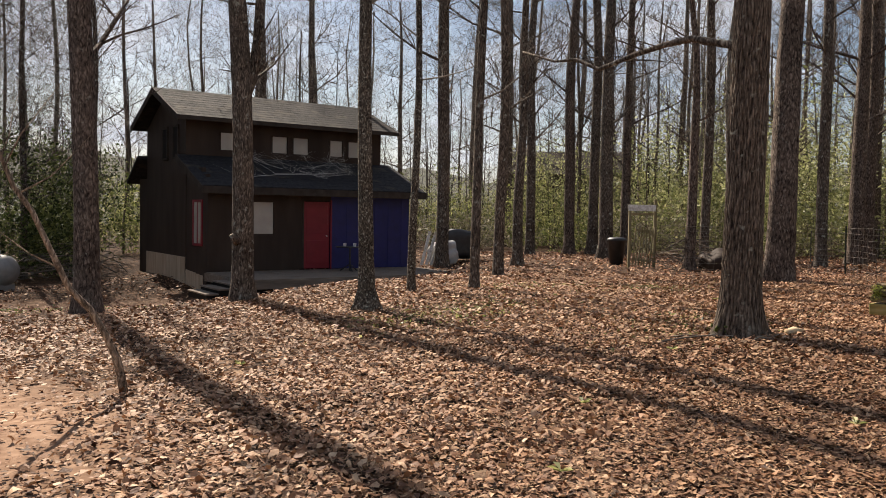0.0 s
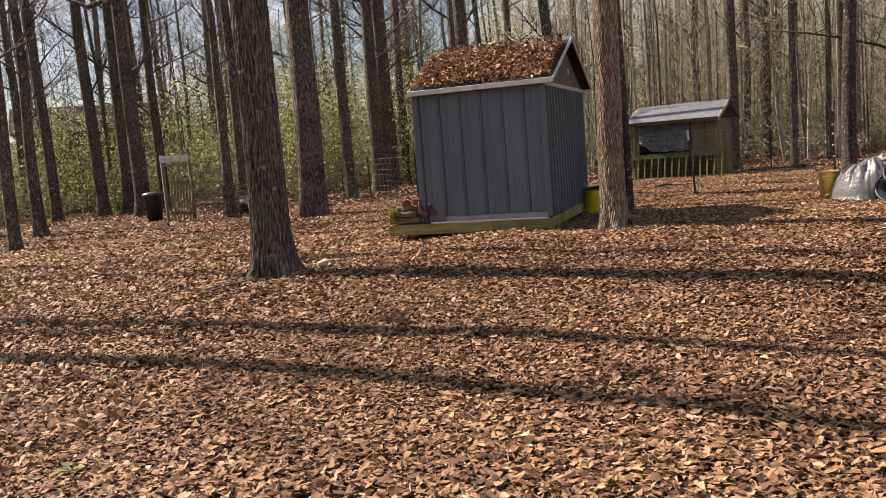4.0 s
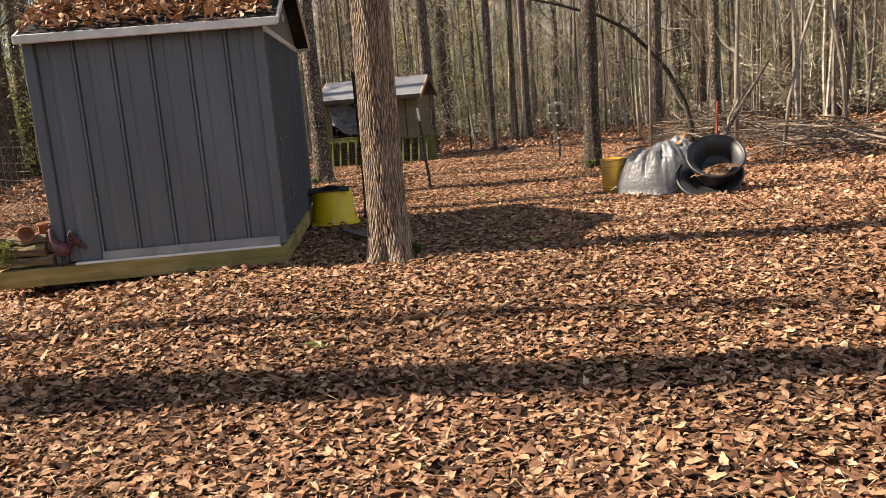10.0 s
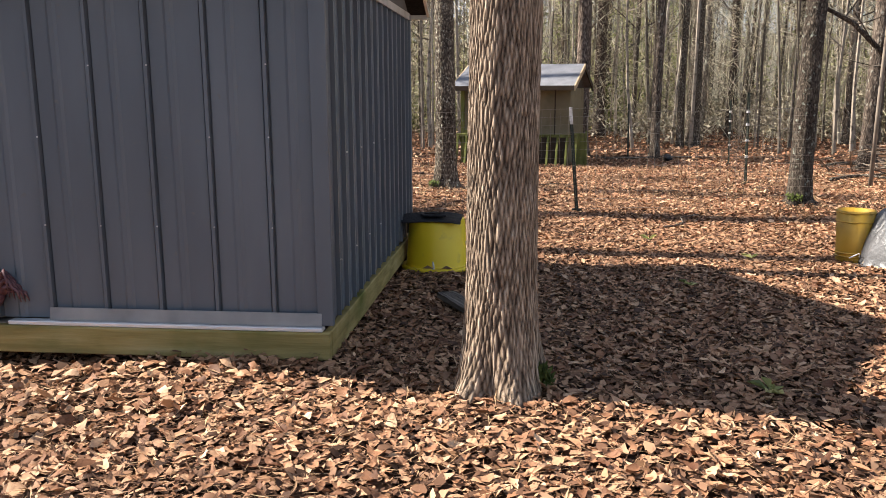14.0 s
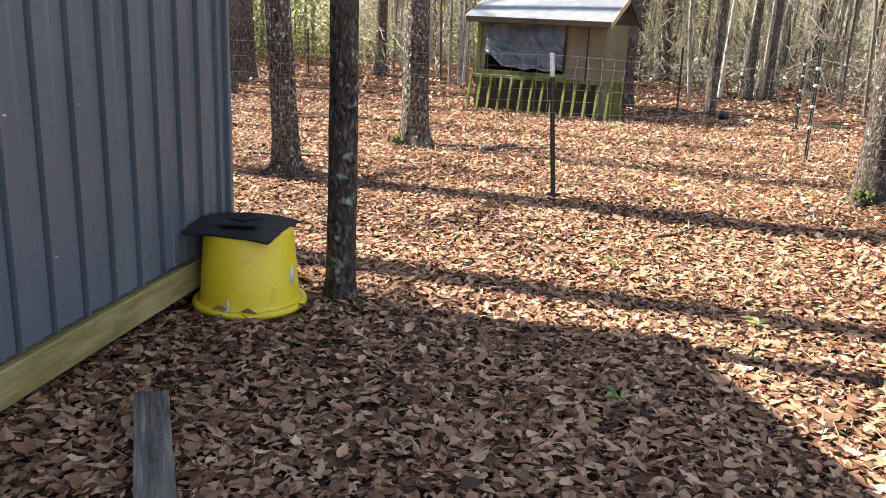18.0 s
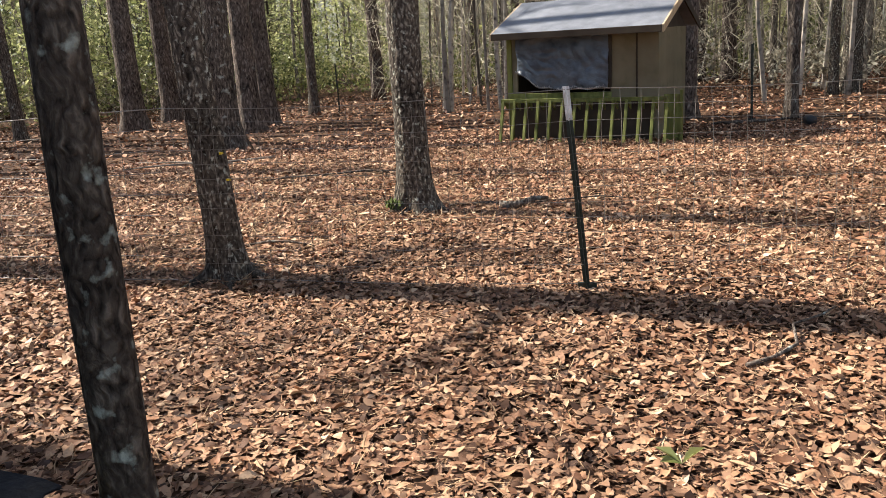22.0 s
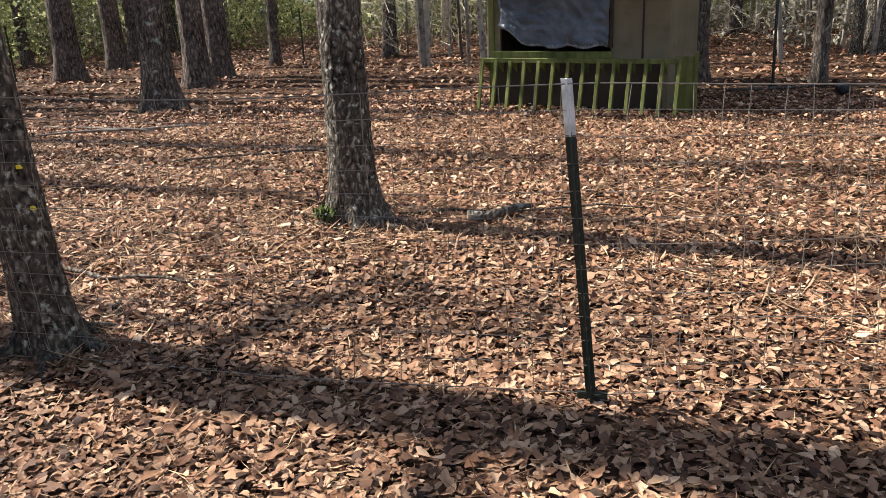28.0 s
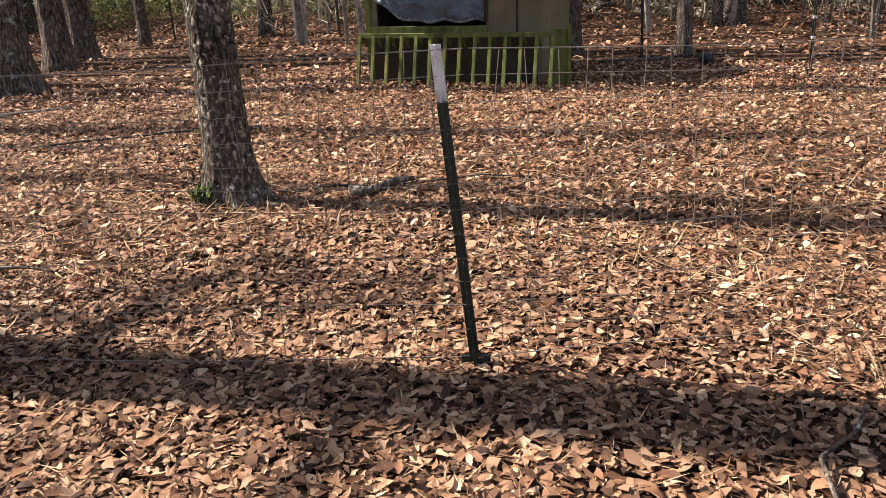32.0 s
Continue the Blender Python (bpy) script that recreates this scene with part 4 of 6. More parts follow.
leafy("undergrowth", 80000, 47, (3, 4, -34, 13, 26, 40), 6.5, 0.17, "dark_leaf", "dark evergreen growth beyond the cabin")
leafy("undergrowth", 40000, 49, (12, 4, 36, 58, 34, 47), 6.5, 0.17, "light_leaf", "light green growth before the far building")
leafy("undergrowth", 45000, 48, (12, 4, 10, 66, 26, 44), 3.0, 0.12, "dry_brush", "dry brown brush at the wood's edge")
leafy("undergrowth", 80000, 41, (12, 4, -2, 46, 27, 48), 4.6, 0.15, "green_leaf", "green and yellowing evergreen undergrowth at the wood's edge")
leafy("undergrowth", 70000, 42, (4, 6, -60, 16, 26, 46), 6.0, 0.16, "dark_leaf", "tall green evergreen growth beyond the gas tank")
leafy("undergrowth", 110000, 46, (16, 2, 42, 104, 28, 58), 11.0, 0.2, "light_leaf", "tall light green foliage behind the run")
leafy("undergrowth", 60000, 43, (16, 2, 60, 104, 23, 46), 2.6, 0.14, "green_leaf", "green undergrowth behind the run")
leafy("undergrowth", 45000, 50, (16, 2, 36, 64, 24, 42), 7.0, 0.16, "light_leaf", "green growth coloured as if sunlit behind the pines")
leafy("undergrowth", 36000, 45, (16, 2, 92, 150, 24, 50), 9.0, 0.17, "light_leaf", "light green foliage between bare stems")
leafy("undergrowth", 50000, 44, (15, 1, 92, 150, 18, 45), 2.2, 0.15, "dry_brush", "dry brown undergrowth of the far wood")


def twig_haze(name, count, seed, sector_args, z_lo, z_hi, label, material="dry_brush"):
    """Countless fine twigs of the bare wood, each a slender three-sided sliver."""
    cx, cy, a0, a1, r0, r1 = sector_args
    rng = np.random.default_rng(seed)
    a, r = np.radians(rng.uniform(a0, a1, count)), np.sqrt(rng.uniform(r0 * r0, r1 * r1, count))
    x, y = cx + r * np.sin(a), cy + r * np.cos(a)
    p = np.stack([x, y, floor_at(x, y) + rng.uniform(z_lo, z_hi, count) ** 1.0], 1)
    way = rng.normal(0, 1, (count, 3))
    way[:, 2] = np.abs(way[:, 2]) * 0.9 + 0.1
    way *= (rng.uniform(0.35, 1.5, count) / np.linalg.norm(way, axis=1))[:, None]
    across = np.cross(way, rng.normal(0, 1, (count, 3)))
    across *= (rng.uniform(0.004, 0.012, count) / np.maximum(np.linalg.norm(across, axis=1), 1e-6))[:, None]
    other = np.cross(way, across)
    other *= (np.linalg.norm(across, axis=1) / np.maximum(np.linalg.norm(other, axis=1), 1e-6))[:, None]
    P = np.stack([p + across, p - across * 0.5 + other, p - across * 0.5 - other, p + way], 1).reshape(-1, 3)
    F = (np.array([(0, 1, 3), (1, 2, 3), (2, 0, 3)])[None] + (np.arange(count) * 4)[:, None, None]).reshape(-1)
    me = bpy.data.meshes.new(name)
    me.vertices.add(len(P))
    me.vertices.foreach_set("co", P.ravel())
    me.loops.add(len(F))
    me.loops.foreach_set("vertex_index", F)
    me.polygons.add(len(F) // 3)
    me.polygons.foreach_set("loop_start", np.arange(0, len(F), 3))
    me.polygons.foreach_set("loop_total", np.full(len(F) // 3, 3))
    me.update()
    me.validate()
    me.materials.append(M[material])
    return tagged(new(name, me), label, "twigs", kind="stuff")


twig_haze("twig_thicket", 140000, 71, (14, 1, 70, 150, 19, 50), 0.1, 13, "fine bare twigs filling the far wood")
twig_haze("twig_thicket", 90000, 72, (10, 4, -40, 72, 27, 52), 0.1, 17, "fine dark bare twigs above the wood's edge", "dark_twig")


twig_haze("twig_thicket", 45000, 73, (3, 4, -34, 14, 24, 40), 2.5, 16, "fine dark bare twigs beyond the gas tank", "dark_twig")


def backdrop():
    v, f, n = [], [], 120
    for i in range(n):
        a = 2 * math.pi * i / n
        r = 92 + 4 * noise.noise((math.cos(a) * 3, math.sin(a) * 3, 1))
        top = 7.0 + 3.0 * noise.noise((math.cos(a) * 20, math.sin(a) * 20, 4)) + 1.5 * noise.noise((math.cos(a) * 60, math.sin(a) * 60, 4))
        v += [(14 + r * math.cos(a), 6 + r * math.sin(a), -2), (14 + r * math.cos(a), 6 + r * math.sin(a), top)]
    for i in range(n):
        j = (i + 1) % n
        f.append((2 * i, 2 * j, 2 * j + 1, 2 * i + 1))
    return tagged(part("backdrop", (v, f), "woods"), "distant brown-green woods, faintly glowing in place of daylight", "backdrop", kind="structure")


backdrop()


# ---- metal garden shed ----
def corrugated(origin, along, height, width, pitch, material, parent, label, name="wall_panel", out_way=(0, 0, 0), rib=0.018):
    """A ribbed sheet: flat pans with trapezoid ribs, drawn along `along`."""
    o, a, w = Vector(origin), Vector(along), Vector(out_way)
    prof, s = [], 0.0
    while s < width - 1e-6:
        for ds, d in ((0, 0), (pitch * 0.42, 0), (pitch * 0.47, 0.35), (pitch * 0.55, 0.35), (pitch * 0.6, 0), (pitch * 0.86, 0), (pitch * 0.868, -0.9), (pitch * 0.895, -0.9), (pitch * 0.9, 1), (pitch * 0.96, 1), (pitch * 0.965, -0.5), (pitch * 0.985, -0.5)):
            if s + ds <= width:
                prof.append((s + ds, d * rib))
        s += pitch
    prof.append((width, 0))
    v, f = [], []
    for s, d in prof:
        for h in (0, height):
            v.append(tuple(o + a * s + w * d + Vector((0, 0, h))))
    n = len(prof)
    for s, d in prof:
        for h in (0, height):
            v.append(tuple(o + a * s + w * (d - 0.012) + Vector((0, 0, h))))
    for i in range(n - 1):
        f.append((2 * i, 2 * i + 2, 2 * i + 3, 2 * i + 1))
        b = 2 * n
        f.append((b + 2 * i, b + 2 * i + 1, b + 2 * i + 3, b + 2 * i + 2))
    return part(name, (v, f), material, parent, label)


def garden_shed():
    shed = thing("garden_shed", "dark grey ribbed metal garden shed with a leaf-covered roof", "shed", (11.38, 2.36, 0.44))
    W, D, H = 1.83, 2.88, 1.78  # along y, along x, wall height
    corrugated((0, 0, 0), (0, 1, 0), H, W, 0.3, "steel", shed, "grey ribbed steel front wall", out_way=(-1, 0, 0))
    corrugated((D, 0, 0), (0, 1, 0), H, W, 0.3, "steel", shed, "", out_way=(1, 0, 0))
    corrugated((0, 0, 0), (1, 0, 0), H, D, 0.2, "steel", shed, "grey ribbed steel side wall", out_way=(0, -1, 0), rib=0.022)
    corrugated((0, W, 0), (1, 0, 0), H, D, 0.2, "steel", shed, "", out_way=(0, 1, 0), rib=0.022)
    for x in (0, D):
        for y in (0, W):
            sx, sy = (-1 if x == 0 else 1), (-1 if y == 0 else 1)
            part("corner_post", box((min(x, x + sx * 0.03) - 0.002, min(y - sy * 0.055, y + sy * 0.03), 0), (max(x, x + sx * 0.03) + 0.002, max(y - sy * 0.055, y + sy * 0.03), H), 0.004), "steel", shed)
    ridge, eave, over = 2.46, 1.79, 0.13
    mid = D / 2
    for y, nm in ((-0.004, 1), (W + 0.004, 2)):
        t = 0.012 if nm == 2 else -0.012
        part("gable", prism([(0.0, y, H), (mid, y, ridge - 0.03), (D, y, H)], (0, t, 0)), "gable", shed, "tan-grey triangular gable panel")
    y0, y1 = -0.15, W + 0.03
    th = 0.02
    part("roof_panel", prism([(-over, y0, eave), (mid, y0, ridge), (mid, y0, ridge + th), (-over, y0, eave + th)], (0, y1 - y0, 0)), "shingle", shed, "roof slope under fallen leaves")
    part("roof_panel", prism([(D + over, y0, eave), (mid, y0, ridge), (mid, y0, ridge + th), (D + over, y0, eave + th)], (0, y1 - y0, 0)), "shingle", shed)
    part("eave_trim", box((-over - 0.025, y0 - 0.01, eave - 0.035), (-over, y1 + 0.01, eave + 0.035), 0.006), "trim", shed, "weathered aluminium eave edge")
    part("eave_trim", box((D + over, y0 - 0.01, eave - 0.035), (D + over + 0.025, y1 + 0.01, eave + 0.035), 0.006), "trim", shed)
    for x0 in (-over, D + over):
        for yy in (y0 - 0.022, y1 + 0.002):
            part("rake_trim", prism([(x0, yy, eave - 0.02), (mid, yy, ridge - 0.02), (mid, yy, ridge + 0.03), (x0, yy, eave + 0.03)], (0, 0.02, 0)), "trim", shed)
    part("ridge_cap", prism([(mid - 0.09, y0, ridge - 0.02), (mid, y0, ridge + 0.045), (mid + 0.09, y0, ridge - 0.02), (mid, y0, ridge + 0.03)], (0, y1 - y0, 0)), "steel", shed)
    part("wall_rail", box((-0.02, -0.026, H - 0.04), (D + 0.02, -0.012, H + 0.012)), "trim", shed)
    for k in range(2):
        part("vent", box((mid + 0.28 + 0.06 * k, -0.024, H + 0.2), (mid + 0.31 + 0.06 * k, -0.016, H + 0.27)), "white", shed)
    rng = random.Random(5)
    for k in range(12):
        y, z = rng.choice((0.27, 0.57, 0.87, 1.17, 1.47)), rng.choice((0.5, 0.95, 1.3))
        part("screw", box((-0.026, y - 0.0035, z - 0.0035), (-0.019, y + 0.0035, z + 0.0035), 0.001), "white", shed)
    for k in range(9):
        x, z = 0.2 + 0.2 * (k % 8), (0.3, 0.85)[k % 2]
        part("screw", box((x - 0.0035, -0.03, z - 0.0035), (x + 0.0035, -0.02, z + 0.0035), 0.001), "white", shed)


garden_shed()


def shed_roof_leaves(rng, n):
    u, y = rng.uniform(0, 1, n) ** 0.8, rng.uniform(2.26, 4.22, n)
    keep = rng.uniform(0, 1, n) < np.clip(2.6 - 2.4 * np.maximum(0, u - 0.25) / 0.75, 0, 1)
    u, y = u[keep], y[keep]
    return 11.23 + u * 1.38, y, 2.25 + u * 0.66 + rng.uniform(0, 0.05, len(u)) * (1.2 - u)


scatter("roof_leaves", 3400, shed_roof_leaves, 0.085, "leaf", "drift of brown leaves lying on the shed roof", 51, lift=0.05, tilt=0.6)


def shed_base():
    base = thing("shed_platform", "weathered treated-timber platform under the shed, raised at one end", "platform", (11.3, 2.34, 0.27))
    part("front_beam", box((0, 0, 0), (0.045, 2.37, 0.145), 0.006), "beam", base, "long greenish front beam with knots")
    part("side_beam", box((0.046, -0.002, 0.0), (2.96, 0.043, 0.145), 0.006), "beam", base, "algae-green side beam")
    part("side_beam", box((0.046, 2.325, 0.0), (2.96, 2.372, 0.145), 0.006), "beam", base)
    part("back_beam", box((2.96, 0, 0), (3.005, 2.37, 0.145), 0.006), "beam", base)
    part("floor_sheet", box((0.046, 0.045, 0.11), (2.96, 2.324, 0.15)), "deck", base)
    for k in range(4):
        part("joist", box((0.3 + 0.6 * k, 0.05, 0), (0.34 + 0.6 * k, 2.32, 0.108)), "beam", base)
    part("sill_strip", box((0.01, 0.04, 0.146), (0.07, 1.72, 0.168), 0.004), "tin", base, "bent silver sill strip")
    part("sill_flashing", prism([(0.035, 0.05, 0.17), (0.047, 0.05, 0.235), (0.052, 0.05, 0.235), (0.05, 0.05, 0.17)], (0, 1.45, 0)), "steel_pale", base, "pale metal flashing")
    # Blocks are coloured dark to pass for the shade under the platform.
    for x in (0.15, 2.4):
        for y, h in ((0.25, 0.12), (1.9, 0.2)):
            part("block", box((x + 0.25, y, -h), (x + 0.45, y + 0.2, 0.0), 0.01), "gap_block", base)


shed_base()


# ---- log seat, flower pots and iron rooster beside the shed ----
def log_stack():
    stack = thing("log_pile", "short mossy split logs stacked on the platform's end", "logs", (11.4, 4.46, 0.418))
    rng = random.Random(8)
    for k, (x0, y0, z, r, l) in enumerate(((-0.02, 0.0, 0.055, 0.058, 0.23), (0.11, 0.02, 0.055, 0.055, 0.22), (0.04, -0.01, 0.145, 0.05, 0.23), (-0.04, 0.03, 0.15, 0.042, 0.2), (0.05, 0.05, 0.225, 0.04, 0.17), (0.0, -0.02, 0.23, 0.035, 0.16), (0.24, 0.0, 0.06, 0.06, 0.22))):
        pts = [(x0 + rng.uniform(-0.015, 0.015), y0 + l * (1 - 2 * i / 5), z + rng.uniform(-0.008, 0.008)) for i in range(6)]
        ph = rng.uniform(0, 6)
        part("log", tube(pts, [r * rng.uniform(0.85, 1.1) for i in range(6)], 14, wobble=lambda a, i: 1 + 0.16 * math.sin(2 * a + ph) + 0.09 * math.sin(5 * a + i * 0.8 + ph)), "split_wood", stack, smooth=False)
    v, f = [], []
    for k in range(1000):
        a, t = rng.uniform(-2.6, 0.9), rng.random()
        px, py, pz = -0.05 - 0.03 * math.cos(a) + rng.gauss(0, 0.02), 0.2 - 0.12 * t * t + rng.gauss(0, 0.02), 0.04 + 0.19 * rng.random() + rng.gauss(0, 0.01)
        q = rng.uniform(0.004, 0.008)
        b0 = len(v)
        v += [(px - q, py, pz), (px + q, py, pz), (px, py + q, pz + 0.004), (px - rng.uniform(0, q * 1.5), py + rng.uniform(-q, q), pz + q * 1.4)]
        f += [(b0, b0 + 1, b0 + 3), (b0 + 1, b0 + 2, b0 + 3), (b0 + 2, b0, b0 + 3)]
    part("moss", (v, f), "bright_moss", stack, "bright yellow-green moss over the log ends")


log_stack()


def flower_pot(x, y, z, lying, label):
    pot = thing("flower_pot", label, "pot", (x, y, z))
    v, f = lathe([(0.0, 0.0), (0.04, 0.0), (0.055, 0.09), (0.064, 0.09), (0.066, 0.115), (0.057, 0.115), (0.048, 0.03), (0.0, 0.03)], 20)
    ob = part("pot_body", (v, f), "iron", pot, "terracotta pot", smooth=True)
    ob.data.materials[0] = M["terracotta"]
    if lying:
        ob.matrix_basis = pose(0.0, 0, 0.062, 0, -100, 20)


M["terracotta"] = matter("terracotta", [(0.3, (0.26, 0.11, 0.07)), (0.7, (0.38, 0.19, 0.12))], scale=12, bump=0.15)
flower_pot(11.44, 4.3, 0.665, False, "small terracotta pot standing on the logs")
flower_pot(11.4, 4.44, 0.67, True, "small terracotta pot lying on the logs")


def rooster():
    """A garden ornament, one plain mesh of turned and swept shapes."""
    v, f = [], []
    tube([(0, -0.13, 0.17), (0, -0.07, 0.16), (0, 0.02, 0.165), (0, 0.08, 0.2), (0, 0.11, 0.27), (0, 0.12, 0.34), (0, 0.125, 0.375)], [0.015, 0.06, 0.08, 0.07, 0.045, 0.035, 0.012], 12, True, v, f)
    for k in range(9):
        rise, back = 0.13 - 0.016 * k, 0.03 + 0.012 * k
        sway = 0.012 * (k % 3 - 1)
        tube([(0, -0.09, 0.17), (sway, -0.11 - back * 0.3, 0.2 + rise * 0.7), (sway, -0.13 - back * 0.8, 0.2 + rise), (sway * 2, -0.15 - back * 1.25, 0.18 + rise * 0.75), (sway * 2, -0.155 - back * 1.45, 0.13 + rise * 0.3)], [0.022, 0.018, 0.015, 0.012, 0.003], 6, True, v, f)
    tube([(0, 0.115, 0.335), (0, 0.13, 0.3), (0, 0.125, 0.285)], [0.006, 0.013, 0.004], 6, True, v, f)
    tube([(0, 0.135, 0.355), (0, 0.18, 0.345)], [0.014, 0.002], 6, True, v, f)
    tube([(0, 0.09, 0.385), (0, 0.12, 0.405), (0, 0.15, 0.385)], [0.006, 0.014, 0.004], 6, True, v, f)
    for y in (-0.02, 0.03):
        tube([(0, y, 0.1), (0, y, 0.0)], [0.012, 0.009], 6, True, v, f)
    ob = part("rooster_ornament", (v, f), "iron", smooth=True)
    ob.data.transform(Matrix.Diagonal((1.05, 0.56, 0.86, 1)))
    ob.matrix_world = pose(11.325, 4.15, 0.418, 0, 0, 6)
    return tagged(ob, "maroon metal rooster ornament standing on the platform edge", "garden ornament")


rooster()


# ---- yellow tub with a shingle lid, boards ----
def yellow_tub():
    tub = thing("yellow_tub", "upturned yellow plastic tub used as a shelter beside the shed", "tub", (13.93, 2.08, 0.2))
    prof = [(0.258, 0.0), (0.263, 0.0), (0.266, 0.03), (0.254, 0.04), (0.25, 0.06), (0.225, 0.395), (0.212, 0.41), (0.0, 0.415)]
    part("tub_body", lathe(prof, 40), "yellow", tub, smooth=True)
    part("rim", lathe([(0.263, 0.008), (0.288, 0.006), (0.293, 0.02), (0.286, 0.034), (0.268, 0.04), (0.263, 0.03)], 40), "yellow", tub, smooth=True)
    part("rope_handle", tube([(-0.238, 0.01, 0.1), (-0.262, 0.0, 0.045), (-0.275, 0.02, 0.02), (-0.28, 0.07, 0.012)], [0.008] * 4, 6), "white", tub, "white rope handle")
    part("sticker", prism([(-0.05, -0.241, 0.14), (-0.02, -0.244, 0.14), (-0.02, -0.236, 0.23), (-0.05, -0.232, 0.23)], (0, -0.003, 0)), "white", tub)
    for sx in (-0.5, 0.25):
        part("gnawed_gap", prism([(-0.252, sx * 0.2 - 0.05, 0.042), (-0.252, sx * 0.2, 0.068), (-0.252, sx * 0.2 + 0.04, 0.044)], (-0.006, 0, 0)), "dirt", tub, "broken edge with dirt")


yellow_tub()


def shingle_lid():
    lid = thing("shingle_lid", "dark grey shingle sheets laid over the yellow tub", "cover", (13.92, 2.1, 0.622))
    v, f = [], []
    n = 9
    for k, dz in ((0, 0.0), (1, -0.006)):
        for i in range(n):
            for j in range(n):
                x, y = -0.225 + 0.45 * i / (n - 1), -0.225 + 0.47 * j / (n - 1)
                x, y = x + 0.02 * noise.noise((i * 1.3, j * 1.3, 3)), y + 0.03 * noise.noise((i * 1.1, j * 1.7, 8))
                r = math.hypot(x, y)
                v.append((x + 0.04 * y, y, dz - 0.55 * max(0, r - 0.2) ** 1.5 + 0.06 * max(0, y - 0.1) + 0.008 * math.sin(9 * x + 5 * y)))
    for k in (0, 1):
        for i in range(n - 1):
            for j in range(n - 1):
                q = (k * n * n + i * n + j, k * n * n + (i + 1) * n + j, k * n * n + (i + 1) * n + j + 1, k * n * n + i * n + j + 1)
                f.append(q if k == 0 else q[::-1])
    part("sheet", (v, f), "shingle_dark", lid)
    part("slate", box((-0.11, -0.08, 0.006), (0.05, 0.11, 0.02), 0.005, pose(0, 0, 0, 2, 3, 15)), "shingle_dark", lid)
    part("slate", box((-0.05, -0.04, 0.02), (0.09, 0.07, 0.03), 0.004, pose(0, 0, 0, -2, 2, -25)), "shingle", lid)


shingle_lid()


def ground_board(x, y, rz, length, wide, label, thick=0.035):
    v, f, n = [], [], 24
    for i in range(n + 1):
        x0 = -length / 2 + length * i / n
        for k, (sy, sz) in enumerate(((-1, 0), (-1, 1), (-0.4, 1.1), (0.3, 1.0), (1, 0.95), (1, 0))):
            ragged = 0.05 * noise.noise((k * 2.7, 1, 4)) if i in (0, n) else 0
            v.append((x0 + ragged, sy * wide / 2 * (1 + 0.12 * noise.noise((x0 * 7, sy, 2))), sz * thick * (1 + 0.35 * noise.noise((x0 * 11, k * 1.3, 6)))))
    for i in range(n):
        for k in range(6):
            j = (k + 1) % 6
            f.append((i * 6 + k, (i + 1) * 6 + k, (i + 1) * 6 + j, i * 6 + j))
    f += [tuple(range(6)), tuple(n * 6 + 5 - k for k in range(6))]
    b = tagged(part("board", (v, f), "old_board"), label, "board")
    b.matrix_world = pose(x, y, float(bumpy_z(x, y)) + 0.035, 2, -2, rz)
    return b


M["old_board"] = matter("grey rotting board", [(0.3, (0.06, 0.052, 0.045)), (0.55, (0.15, 0.13, 0.11)), (0.8, (0.27, 0.24, 0.2))], scale=6, stretch=(0.5, 7, 7), bump=0.8, bump_scale=10)
ground_board(12.24, 1.65, 31, 0.92, 0.12, "grey weathered board half buried in leaves")


# ---- wire fence of the run ----
def t_post(x, y, height, lean, label, marks="white"):
    p = thing("fence_post", label, "fence post", (x, y, float(bumpy_z(x, y))), "steel fence posts")
    tip = height - 0.2
    def at(z):
        return (lean[0] * z, lean[1] * z, z)
    def tee(z0, z1):
        bm = bmesh.new()
        for lo, hi in (((-0.003, -0.02), (0.003, 0.02)), ((-0.03, -0.003), (-0.0031, 0.003))):
            b2 = box((lo[0], lo[1], z0), (hi[0], hi[1], z1))
            me = bpy.data.meshes.new("tmp")
            b2.to_mesh(me)
            b2.free()
            bm.from_mesh(me)
            bpy.data.meshes.remove(me)
        for v in bm.verts:
            v.co.x += lean[0] * v.co.z
            v.co.y += lean[1] * v.co.z
        return bm
    if marks == "white":
        part("post_shaft", tee(-0.3, tip), "post", p)
        part("painted_tip", tee(tip, height), "white", p, "chipped white painted tip")
    else:
        part("post_shaft", tee(-0.3, height), "post", p)
    for k in range(9):
        z = 0.08 + k * (height - 0.15) / 9
        q = at(z)
        part("stud", box((q[0] - 0.012, q[1] - 0.006, z - 0.007), (q[0] - 0.003, q[1] + 0.006, z + 0.007), 0.002), "wire", p)
    if marks == "yellow":
        for z in (0.45, 0.7, 0.95, 1.15):
            q = at(z)
            part("insulator", box((q[0] - 0.03, q[1] - 0.025, z - 0.02), (q[0] + 0.01, q[1] + 0.025, z + 0.02), 0.006), "white", p, "white plastic insulator")
    part("anchor_plate", box((-0.004, -0.06, -0.08), (0.003, 0.06, 0.06), 0.004), "post", p)
    return p


t_post(17.41, 0.75, 1.27, (0.0, 0.085), "leaning dark green steel post with white tip")
for x, y, h, mk in ((20.85, -2.1, 1.45, "yellow"), (25.6, -2.95, 1.4, "yellow"), (21.3, 9.5, 1.3, ""), (27.5, -1.05, 1.3, ""), (30.7, 15.0, 1.25, ""), (17.45, 6.6, 1.3, ""), (33.5, 9.0, 1.3, ""), (19.9, 11.6, 1.3, "")):
    t_post(x, y, h, (0.01, 0.02), "dark steel fence post" + (" with white insulators" if mk else " of the run"), mk or "plain")


